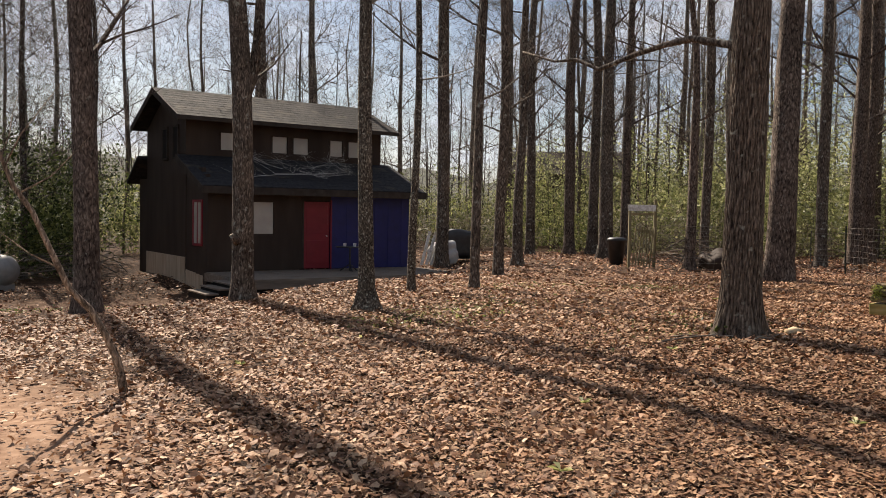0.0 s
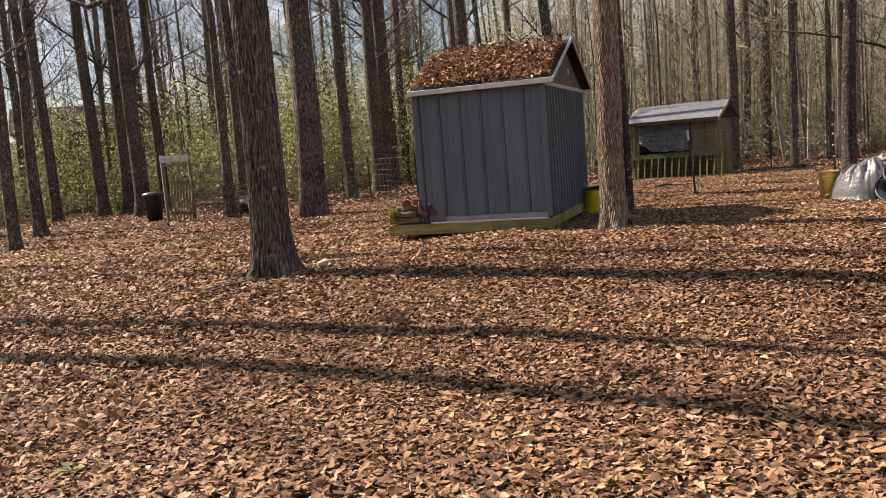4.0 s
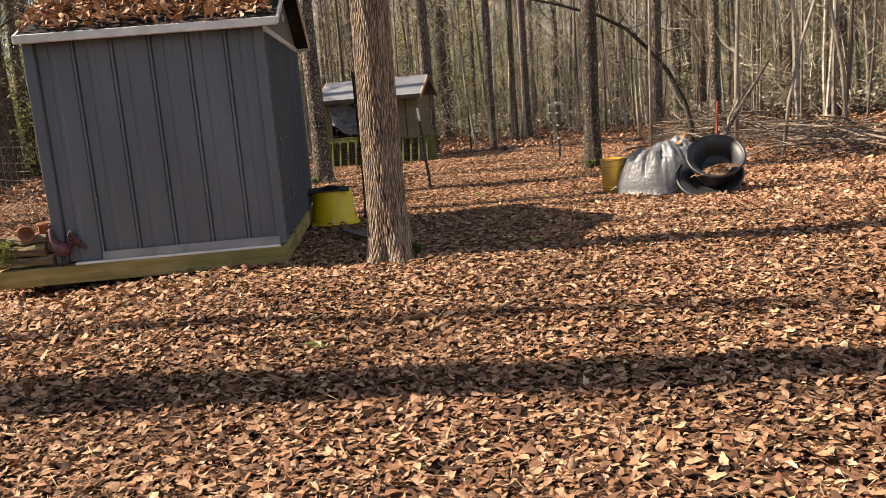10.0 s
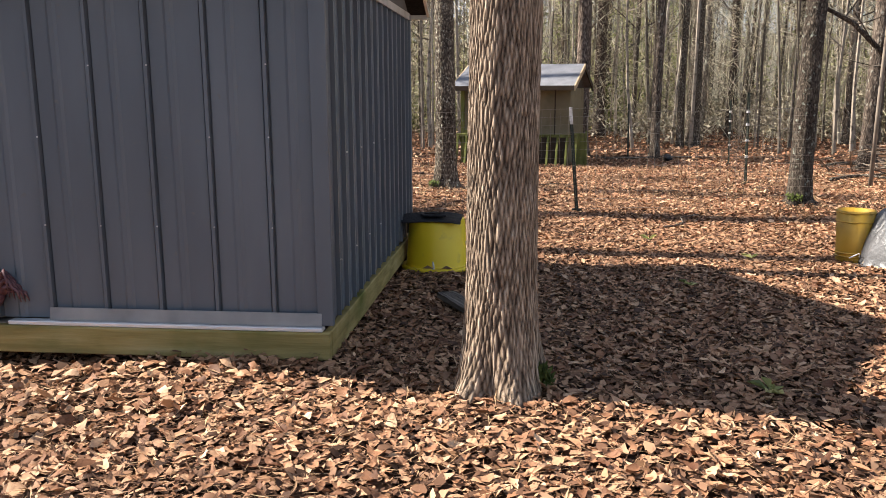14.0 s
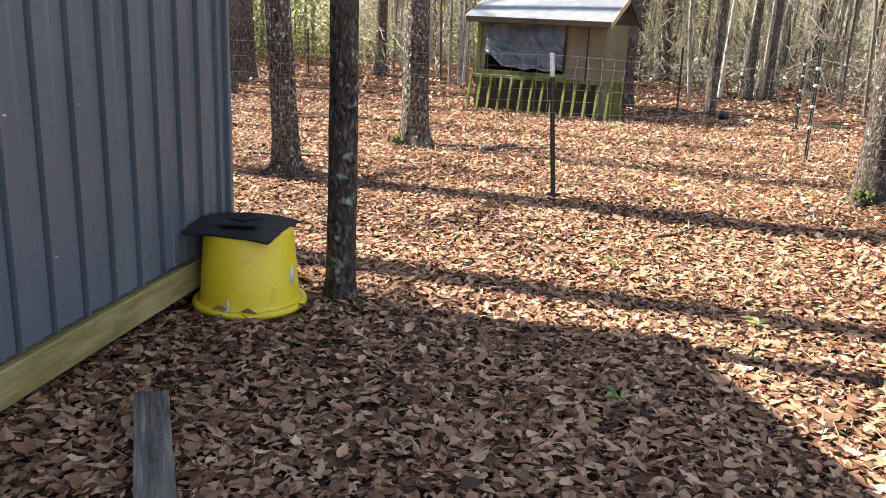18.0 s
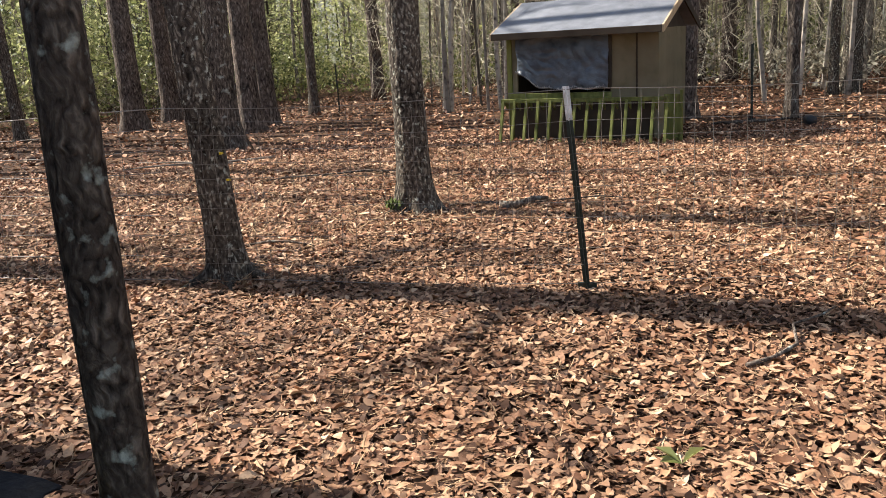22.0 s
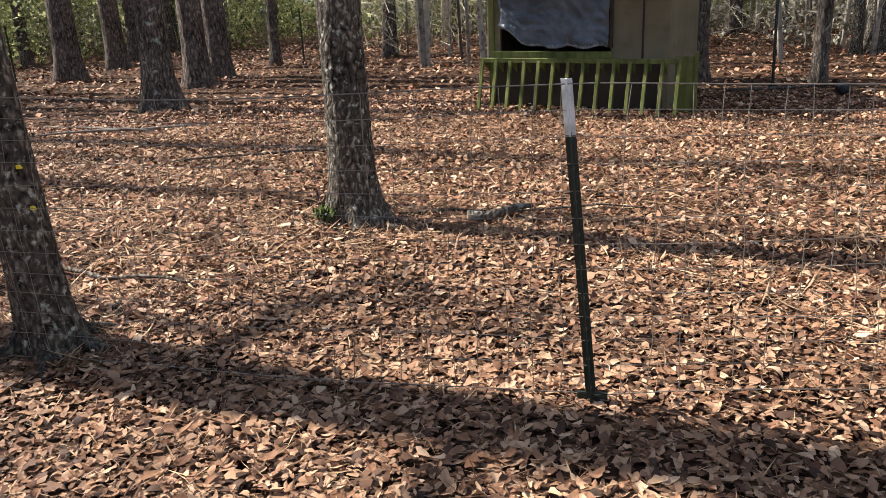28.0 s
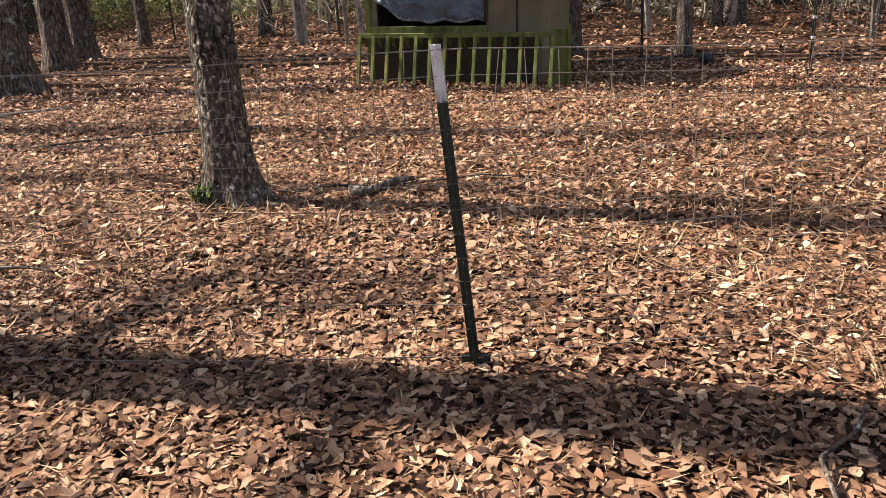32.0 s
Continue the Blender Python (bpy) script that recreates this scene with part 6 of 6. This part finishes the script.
# ---- yellow bucket, tarp-covered pile, black tubs, brush pile ----
def bucket():
    b = thing("yellow_bucket", "worn yellow plastic bucket beside the tarp", "bucket", (14.44, -1.35, float(bumpy_z(14.44, -1.35)) + 0.02))
    part("bucket_body", lathe([(0, 0), (0.125, 0), (0.13, 0.01), (0.15, 0.43), (0.146, 0.43), (0.126, 0.02), (0, 0.02)], 32), "ochre", b, smooth=True)
    for z in (0.05, 0.08, 0.34, 0.415):
        part("hoop", lathe([(0.131 + z * 0.045, z - 0.006), (0.138 + z * 0.045, z), (0.131 + z * 0.045, z + 0.008)], 32), "ochre", b)
    part("bail_handle", tube([(-0.14, 0, 0.06), (-0.19, 0.02, 0.1), (-0.14, 0.08, 0.05)], [0.005] * 3, 5), "white", b)


bucket()


def tarp_pile():
    z = float(bumpy_z(14.2, -1.8))
    t = thing("tarp_heap", "silver-grey tarp drawn over a low heap", "tarp", (14.22, -1.9, z), rz=-27)
    v, f, n = [], [], 96
    for i in range(n + 1):
        for j in range(n + 1):
            x, y = -0.5 + 1.0 * i / n, -0.68 + 1.34 * j / n
            r = math.hypot(x / 0.46, (y + 0.03) / 0.6)
            top = 0.56 - 0.16 * max(0, y) - 0.08 * max(0, y) ** 2
            h = top * max(0, 1 - r ** 3.4) ** 0.6
            h += 0.07 * math.exp(-((x - 0.05) ** 2 + (y + 0.38) ** 2) / 0.05) * max(0, 1.1 - r)
            th = math.atan2(y, x)
            down = min(1, r * 1.3)
            fold = abs(math.sin(th * 4.5 + 2.2 * noise.noise((x * 2, y * 2, 9)))) - 0.5
            pleat = abs(noise.noise((th * 6.0, r * 0.9, 3))) - 0.2
            h += (0.07 * noise.noise((x * 3, y * 3, 2)) + 0.06 * fold * down + 0.06 * pleat * down + 0.05 * (abs(noise.noise((x * 6 + y * 3, y * 5 - x * 4, 7))) - 0.2) + 0.03 * (abs(noise.noise((x * 15 + y * 6, y * 11 - x * 9, 5))) - 0.2)) * (0.25 + min(1, 3 * max(0, 1.05 - r)))
            v.append((x, y, max(0.012, h)))
    for i in range(n):
        for j in range(n):
            q = i * (n + 1) + j
            if math.hypot(v[q][0] / 0.48, (v[q][1] + 0.03) / 0.62) < 1.02 + 0.1 * noise.noise((v[q][0] * 6, v[q][1] * 6, 1)):
                f.append((q, q + n + 1, q + n + 2, q + 1))
    part("tarp_sheet", (v, f), "tarp_grey", t, smooth=True)
    c = thing("plywood_offcut", "brown plywood offcut lying on the tarp", "board", (14.17, -1.98, z + 0.6), rz=-40)
    part("sheet", box((-0.13, -0.19, 0), (0.13, 0.19, 0.022), 0.006, pose(0, 0, 0, -6, -26, 0)), "ply", c)
    bag = thing("plastic_bag", "crumpled violet-blue plastic bag between bucket and tarp", "bag", (14.45, -1.5, float(bumpy_z(14.45, -1.5))))
    bm = bmesh.new()
    bmesh.ops.create_icosphere(bm, subdivisions=4, radius=0.1)
    for p in bm.verts:
        p.co = Vector((p.co.x * 0.9, p.co.y * 0.8, (p.co.z + 0.1) * 1.9)) + p.co * 0.6 * noise.noise(p.co * 18)
    part("crumpled_film", bm, "blue_bag", bag)


tarp_pile()
M["dry"] = matter("dry straw", [(0.3, (0.17, 0.1, 0.05)), (0.7, (0.4, 0.27, 0.15))], scale=30, bump=1.0, bump_scale=50)


def straw_mesh(count, half, rise, seed):
    """A loose mat of short straws lying over a mound of the given half sizes."""
    rng = random.Random(seed)
    v, f = [], []
    for _ in range(count):
        x, y = rng.gauss(0, half[0] * 0.45), rng.gauss(0, half[1] * 0.45)
        z = rise * max(0, 1 - (x / half[0]) ** 2 - (y / half[1]) ** 2) * rng.uniform(0.7, 1.05)
        a, l = rng.uniform(0, 3.14), rng.uniform(0.02, 0.07)
        d = Vector((math.cos(a) * l, math.sin(a) * l, rng.uniform(-0.3, 0.4) * l))
        s = Vector((-math.sin(a), math.cos(a), 0)) * rng.uniform(0.002, 0.008)
        p, k = Vector((x, y, z)), len(v)
        v += [p - d, p + s, p + d, p - s + Vector((0, 0, 0.004))]
        f += [(k, k + 1, k + 3), (k + 1, k + 2, k + 3)]
    return v, f


def black_tubs():
    z = float(bumpy_z(13.5, -2.2))
    prof = [(0.0, -0.27), (0.13, -0.265), (0.165, -0.24), (0.185, -0.16), (0.205, -0.09), (0.245, -0.03), (0.285, -0.002), (0.305, 0.004), (0.318, -0.002), (0.318, -0.02), (0.3, -0.05), (0.265, -0.12), (0.24, -0.22), (0.225, -0.29), (0.21, -0.3), (0.0, -0.3)]
    facing = {"up": Vector((-0.65, 0.21, 0.73)), "side": Vector((-0.62, 0.26, 0.74))}
    for way, spot, label, seed in (("side", (13.57, -2.22, z + 0.24), "black rubber tub tipped up with the other one in it", 2), ("up", (13.5, -2.27, z + 0.45), "black rubber tub tilted on the other, holding straw", 1)):
        t = thing("rubber_tub", label, "tub", (spot[0], spot[1], z), "rubber tubs")
        turn = facing[way].to_track_quat("Z", "Y").to_matrix().to_4x4()
        shape = prof if way == "up" else [(r * 1.15, h * 0.4) for r, h in prof]
        body = part("tub_body", lathe(shape, 56), "black", t, smooth=True)
        body.matrix_basis = Matrix.Translation((0, 0, spot[2] - z)) @ turn
        grow = 1.0 if way == "up" else 1.15
        rim = part("rim", lathe([(r * grow, h) for r, h in ((0.292, 0.0), (0.303, 0.016), (0.318, 0.016), (0.328, 0.0), (0.322, -0.02), (0.308, -0.024))], 56), "black", t, "rolled black rim", smooth=True)
        rim.matrix_basis = body.matrix_basis.copy()
        if way == "up":
            low = Vector((0, 0, -1)) - facing[way] * -0.73
            low.normalize()
            s = part("straw", straw_mesh(900, (0.2, 0.13), 0.05, 5), "straw", t, "brown straw and leaves")
            at = Vector((0, 0, spot[2] - z)) + low * 0.17 - facing[way] * 0.055
            s.matrix_basis = Matrix.Translation(at) @ pose(0, 0, 0, 0, 0, 60) @ pose(0, 0, 0, 0, 12, 0)
            bed = part("straw_bed", lathe([(0, 0.012), (0.09, 0.006), (0.14, -0.012), (0.17, -0.05)], 24), "dry", t)
            bed.matrix_basis = Matrix.Translation(at) @ pose(0, 0, 0, 0, 0, 60) @ Matrix.Diagonal((1.15, 0.75, 1, 1))
    h = thing("straw_heap", "spilled dry straw and leaves between tarp and tubs", "straw", (13.86, -2.02, float(bumpy_z(13.86, -2.02))))
    part("straws", straw_mesh(1600, (0.2, 0.24), 0.26, 9), "straw", h)
    part("straw_core", lathe([(0, 0.23), (0.08, 0.19), (0.14, 0.1), (0.19, 0.0)], 28), "dry", h)


black_tubs()


def stick(p, q, r, material="twig", label="fallen dry stick on the leaves", name="fallen_stick", bend=0.1, seed=0, category="stick"):
    rng = random.Random(seed)
    p, q = Vector(p), Vector(q)
    pts = [p.lerp(q, k / 5) + Vector((rng.uniform(-1, 1), rng.uniform(-1, 1), rng.uniform(-0.3, 0.6))) * bend * (0 < k < 5) for k in range(6)]
    ob = part(name, tube(pts, [r * (1 - 0.12 * k) for k in range(6)], 7), material, smooth=True)
    return tagged(ob, label, category)


def brush_pile(cx, cy, count, spread, height, seed, label):
    rng = random.Random(seed)
    z = float(ground_z(cx, cy))
    b = thing("brush_pile", label, "brush pile", (cx, cy, z))
    for k in range(count):
        a, l = rng.uniform(0, 3.14), rng.uniform(0.8, 2.4)
        px, py = rng.gauss(0, spread[0] * 0.4), rng.gauss(0, spread[1] * 0.4)
        h = height * max(0.05, 1 - (px / spread[0]) ** 2 - (py / spread[1]) ** 2) * rng.random()
        d = Vector((math.cos(a), math.sin(a), rng.uniform(-0.2, 0.35))) * l / 2
        p, q = Vector((px, py, h + 0.1)) - d, Vector((px, py, h + 0.1)) + d
        p.z, q.z = max(0.0, p.z), max(0.0, q.z)
        r = rng.uniform(0.005, 0.02)
        m = (p + q) / 2 + Vector((rng.uniform(-0.1, 0.1), rng.uniform(-0.1, 0.1), rng.uniform(0, 0.15)))
        part("branch", tube([p, m, q], [r, r * 0.8, r * 0.3], 6), rng.choice(("twig", "bark_tan", "bark", "bark")), b)


brush_pile(8.0, 29.6, 110, (2.6, 1.3), 1.1, 63, "dark heap of branches beyond the cabin")
brush_pile(20.6, 13.6, 90, (1.6, 0.9), 0.7, 64, "tangle of dead branches behind the garden gate")
brush_pile(21.8, -5.6, 170, (2.4, 1.5), 0.5, 61, "heap of dead branches at the wood's edge")
brush_pile(17.4, -5.8, 120, (2.4, 1.2), 0.4, 62, "heap of dry sticks behind the tubs")


# ---- bent saplings and limbs ----
def limb_part(parent, pts, r0, r1, material, label="", name="limb", twigs=0, seed=0):
    """A bent limb with a few finer shoots."""
    rng = random.Random(seed)
    n = len(pts)
    stem = part(name, tube(pts, [r0 + (r1 - r0) * k / (n - 1) for k in range(n)], 9), material, parent, label, smooth=True)
    for k in range(2 * twigs):
        v, f = [], []
        i = rng.randrange(n // 3, n - 1)
        p = Vector(pts[i]).lerp(Vector(pts[i + 1]), rng.random())
        branch(v, f, p, (rng.uniform(-1, 1), rng.uniform(-1, 1), rng.uniform(-0.2, 1)), rng.uniform(0.5, 1.4), r1 * 0.8, rng, 0)
        part("twig", (v, f), material, parent)
    return stem


bent = thing("bent_sapling", "thin leaning sapling bent over the dirt patch", "sapling", (2.56, 7.6, float(bumpy_z(2.56, 7.6))))
limb_part(bent, [(0.0, 0, -0.06), (-0.03, 0, 0.14), (-0.08, 0, 0.34), (-0.17, 0, 0.54), (-0.3, 0.02, 0.78), (-0.47, 0.04, 0.97), (-0.61, 0.05, 1.29), (-0.76, 0.08, 1.65), (-0.9, 0.1, 1.86), (-1.01, 0.12, 2.16), (-1.12, 0.15, 2.7), (-1.2, 0.2, 3.4)],
          0.042, 0.012, "bark_tan", name="stem", twigs=3, seed=3)

limb_part(tree_c, [(0.0, 0.1, 3.35), (0.05, 0.3, 3.5), (0.08, 0.85, 3.66), (0.08, 1.25, 3.64), (0.1, 1.75, 3.58), (0.1, 2.35, 3.46), (0.12, 2.8, 3.66), (0.1, 3.2, 3.68), (0.05, 3.8, 3.9)], 0.055, 0.014, "bark", "long low limb", twigs=9, seed=4)

limb_part(knotted_oak, [(-0.12, 0, 3.9), (-0.05, -0.05, 4.25), (0.12, -0.08, 4.7), (0.24, -0.1, 5.5), (0.3, -0.12, 6.8), (0.42, -0.2, 8.6), (0.6, -0.3, 11.0), (0.7, -0.3, 14.0)], 0.15, 0.04, "bark", "second stem of the fork", name="fork_stem", twigs=8, seed=6)
part("knot", tube([(-0.2, -0.12, 1.28), (-0.3, -0.16, 1.33), (-0.36, -0.18, 1.42)], [0.1, 0.075, 0.05], 10), "bark", knotted_oak, "stub of a broken limb", smooth=True)

arch = thing("arched_sapling", "dark sapling arching over the brush pile", "sapling", (21.0, -4.9, float(bumpy_z(21.0, -4.9))))
limb_part(arch, [(0, 0, -0.1), (0, 0.02, 0.5), (0, 0.15, 0.98), (0, 0.49, 1.63), (0, 0.91, 2.12), (0, 1.3, 2.5), (0, 1.85, 2.8), (0, 2.6, 3.05), (0.1, 3.3, 3.25), (0.1, 4.1, 3.4)], 0.06, 0.018, "bark_dark", name="stem", twigs=6, seed=5)

for k, (x, y, dx, dy, h, r) in enumerate(((19.6, -5.2, 0.7, -0.5, 5.0, 0.05), (20.6, -3.9, 0.2, -0.2, 5.2, 0.035), (18.2, -6.6, 0.4, 0.7, 4.6, 0.04), (17.4, -5.0, 0.9, -1.2, 3.0, 0.035))):
    s = thing("sapling", "slender pale sapling leaning over dry brush", "sapling", (x, y, float(bumpy_z(x, y))), "saplings by the brush")
    limb_part(s, [(0, 0, -0.1), (dx * 0.15, dy * 0.15, h * 0.3), (dx * 0.5, dy * 0.5, h * 0.65), (dx, dy, h), (dx * 1.6, dy * 1.6, h * 1.35)], r, r * 0.35, "twig", name="stem", twigs=5, seed=20 + k)

# leaning poles by the tubs
M["red_rust"] = matter("faded red paint", [(0.3, (0.2, 0.035, 0.03)), (0.7, (0.32, 0.08, 0.065))], scale=10, bump=0.2)
red = tagged(part("red_pole", tube([(0, 0, -0.1), (0.04, -0.02, 0.42), (0.1, -0.06, 1.0)], [0.02, 0.02, 0.018], 10), "red_rust", smooth=True), "faded red pole stuck in the ground behind the tubs", "pole")
red.matrix_world = pose(16.95, -3.72, float(bumpy_z(16.95, -3.72)))
stick((16.7, -3.4, float(bumpy_z(16.7, -3.4))), (17.6, -4.9, 1.75), 0.045, "bark_pale", "grey dead pole leaning out of the brush", "leaning_pole", 0.03, 31, "pole")
stick((16.5, -3.55, float(bumpy_z(16.5, -3.55))), (17.9, -4.5, 1.3), 0.025, "twig", "thin dead pole leaning out of the brush", "leaning_pole", 0.04, 32, "pole")


# ---- sticks, roots, small finds on the ground ----
def lying(x0, y0, x1, y1, r, material, label, seed, name="fallen_stick", lift=0.03):
    return stick((x0, y0, float(bumpy_z(x0, y0)) + r + lift), (x1, y1, float(bumpy_z(x1, y1)) + r + lift), r, material, label, name, 0.05, seed)


lying(7.96, 5.6, 9.3, 5.02, 0.012, "twig", "long pale twig lying at the oak's foot", 41)
lying(8.35, 5.75, 9.0, 4.85, 0.009, "twig", "thin pale twig lying at the oak's foot", 42)
lying(8.6, 4.84, 9.35, 4.72, 0.009, "twig", "thin pale twig lying at the oak's foot", 43)
lying(16.24, -0.1, 17.1, -0.62, 0.012, "bark", "curved brown stick on the leaves", 44)
lying(19.75, 1.78, 20.05, 1.38, 0.045, "bark", "short thick piece of dead branch in the run", 45)
lying(19.9, 2.3, 20.2, 0.6, 0.014, "bark", "thin dead branch lying in the run", 46)
lying(18.5, 4.1, 18.3, 3.0, 0.016, "bark", "dead branch lying inside the fence", 47)
lying(22.3, 3.2, 21.6, 5.2, 0.02, "bark", "dead branch lying in the run", 48)
lying(24.0, 6.2, 23.0, 8.2, 0.022, "twig", "grey dead branch below the pine", 49)
lying(23.4, 6.6, 23.9, 8.6, 0.018, "twig", "grey dead branch below the pine", 50)
lying(12.6, -1.3, 13.0, -1.6, 0.008, "twig", "small pale twig on the leaves", 51)
lying(9.2, 0.9, 9.5, 0.55, 0.006, "twig", "small pale twig on the leaves", 52)
lying(6.6, -1.2, 7.4, -1.9, 0.01, "bark", "brown stick on the leaves", 53)
lying(26.9, -0.4, 27.6, -2.8, 0.03, "bark", "low fallen log behind the hut", 54)
lying(21.4, -3.6, 23.5, -6.0, 0.035, "bark_pale", "grey fallen branch before the brush pile", 55)
lying(20.6, -5.0, 22.8, -4.0, 0.03, "bark_pale", "grey fallen branch before the brush pile", 56)
lying(26.0, -6.6, 24.2, -4.4, 0.06, "bark_pale", "pale fallen pole in the wood", 57)


def root(tree, pts, r, material, label=""):
    part("root", tube(pts, [r * (1 - 0.2 * k) for k in range(len(pts))], 8), material, tree, label, smooth=True)


for tr, mat, dd in ((tree_g, "bark_dark", 0.13), (tree_h, "bark_dark", 0.12), (tree_e, "bark_dark", 0.1)):
    for k, a in enumerate((-1.5, -0.4, 0.9, 2.4, 3.7)):
        ca, sa = math.cos(a), math.sin(a)
        root(tr, [(ca * dd * 0.6, sa * dd * 0.6, 0.16), (ca * dd * 1.35, sa * dd * 1.35, 0.06), (ca * dd * 2.4, sa * dd * 2.4, 0.015), (ca * dd * 3.6, sa * dd * 3.6, -0.03)], 0.055, mat)


def moss_clump(tree, x, y, z, r, seed):
    rng = random.Random(seed)
    v, f = [], []
    for k in range(60):
        a, q = rng.uniform(0, 6.28), r * math.sqrt(rng.random())
        px, py = x + q * math.cos(a), y + q * math.sin(a)
        pz = z + rng.uniform(-0.02, 0.05)
        b0 = len(v)
        s = rng.uniform(0.012, 0.03)
        v += [(px - s, py, pz), (px + s, py, pz), (px, py + s, pz + 0.01), (px + rng.uniform(-s, s), py + rng.uniform(-s, s), pz + s * 1.6)]
        f += [(b0, b0 + 1, b0 + 3), (b0 + 1, b0 + 2, b0 + 3), (b0 + 2, b0, b0 + 3)]
    part("moss", (v, f), "moss", tree, "green moss at the foot")


moss_clump(tree_c, -0.22, 0.12, 0.08, 0.12, 1)
moss_clump(tree_g, -0.16, 0.12, 0.1, 0.09, 2)
moss_clump(tree_e, -0.12, 0.1, 0.1, 0.1, 3)
moss_clump(tree_d, -0.02, -0.15, 0.05, 0.06, 4)

bark_chip = tagged(part("bark_piece", tube([(0, 0, 0.03), (0.14, -0.06, 0.045), (0.3, -0.1, 0.03)], [0.03, 0.05, 0.02], 7, wobble=lambda a, i: 1 + 0.3 * math.sin(2 * a + i)), "fresh", smooth=True), "pale weathered piece of wood beside the oak", "wood piece")
bark_chip.matrix_world = pose(9.2, 4.75, float(bumpy_z(9.2, 4.75)) + 0.03, 0, 0, 10)

for k, (y, z) in enumerate(((3.4, 1.08), (3.37, 0.9))):
    ins = thing("fence_insulator", "small yellow plastic insulator nailed to the tree", "insulator", (17.365, y - 0.22, z), "insulators on the tree")
    part("clip_body", box((-0.006, -0.012, -0.008), (0.01, 0.006, 0.008), 0.002), "yellow", ins)
    part("clip_hook", tube([(0.0, -0.011, 0.0), (-0.006, -0.022, 0.008), (-0.006, -0.027, -0.004)], [0.003] * 3, 6), "yellow", ins)

bb = thing("black_bucket", "small black bucket lying on its side at the wood's edge", "bucket", (26.7, -1.9, float(bumpy_z(26.7, -1.9)) + 0.09), rz=100)
ob = part("bucket_body", lathe([(0, 0), (0.07, 0), (0.09, 0.2), (0.085, 0.2), (0.066, 0.012), (0, 0.012)], 20), "black", bb, smooth=True)
ob.matrix_basis = pose(0, 0, 0, 90, 0, 0)

# Plain dark mound put in place of a brushwood tangle.
heap = thing("dark_heap", "smooth dark mound standing in for brushwood beside the garden gate", "heap", (20.9, 12.9, float(bumpy_z(20.9, 12.9))), rz=30)
bm = bmesh.new()
bmesh.ops.create_icosphere(bm, subdivisions=4, radius=0.5)
for v in bm.verts:
    v.co = Vector((v.co.x * 1.6, v.co.y, max(0, v.co.z + 0.25) * 0.8)) + v.co * 0.3 * noise.noise(v.co * 3)
part("cover", bm, "siding", heap, smooth=True)


# dead branch lying on the cabin's lean-to roof
rb = thing("fallen_branch", "pale leafless branch lying on the lean-to roof", "branch", (12.4, 21.95, 2.28), rz=-4.5)
rv, rf = [], []
rng = random.Random(77)
for (p, q) in (((-1.4, -0.3, 0.12), (1.6, 0.9, 0.78)), ((-0.6, 0.0, 0.3), (1.9, 0.2, 0.42)), ((-0.2, 0.4, 0.48), (-1.5, 1.0, 0.8)), ((0.5, 0.5, 0.55), (2.2, 1.2, 0.95)), ((0.3, 0.3, 0.45), (0.9, -0.3, 0.15)), ((-1.6, 0.9, 0.78), (0.2, 1.1, 0.88))):
    branch(rv, rf, Vector(p), Vector(q) - Vector(p), (Vector(q) - Vector(p)).length, 0.02, rng, 2)
rv = [(x, y, max(0.14 + (y + 0.45) * 0.42, 0.14 + (y + 0.45) * 0.42 + 0.3 * (z - 0.14 - (y + 0.45) * 0.42))) for x, y, z in rv]
part("twig_spray", (rv, rf), "pale_twig", rb)


# ---- small green sprigs and a few yellow-green leaves among the litter ----
def sprig(x, y, seed, size=0.09):
    rng = random.Random(seed)
    v, f = [], []
    for k in range(7):
        a, l = rng.uniform(0, 6.28), size * rng.uniform(0.6, 1.2)
        ca, sa = math.cos(a), math.sin(a)
        b0 = len(v)
        v += [(0, 0, 0.01), (ca * l * 0.5 - sa * l * 0.2, sa * l * 0.5 + ca * l * 0.2, l * 0.5), (ca * l, sa * l, l * 0.45), (ca * l * 0.5 + sa * l * 0.2, sa * l * 0.5 - ca * l * 0.2, l * 0.5)]
        f += [(b0, b0 + 1, b0 + 2), (b0, b0 + 2, b0 + 3)]
    s = tagged(part("green_sprig", (v, f), "green_leaf"), "small green sprig growing through the leaves", "plant", "sprigs on the forest floor")
    s.matrix_world = pose(x, y, float(bumpy_z(x, y)) + 0.04)


for k, (x, y) in enumerate(((6.1, 2.6), (8.9, 1.9), (7.6, 5.2), (10.9, 0.3), (14.3, -0.5), (5.2, 4.4), (13.2, 0.2), (3.6, 3.2), (15.2, 0.2), (9.6, 6.6), (12.0, 7.4), (4.0, 8.2))):
    sprig(x, y, 300 + k)


def grass_tufts():
    rng = np.random.default_rng(9)
    n = 7000
    cx, cy = np.array([3.2, 6.3, 8.5, 14.2, 12.6, 9.6]), np.array([19.3, 19.9, 10.2, 10.6, 12.2, 6.0])
    k = rng.integers(0, 6, n)
    x, y = cx[k] + rng.normal(0, 0.9, n), cy[k] + rng.normal(0, 0.6, n)
    return x, y, floor_at(x, y)


scatter("grass_patch", 7000, lambda r, n: grass_tufts(), 0.07, "green_leaf", "thin green grass patches on bare soil", 81, simple=2, lift=0.01, tilt=0.9)
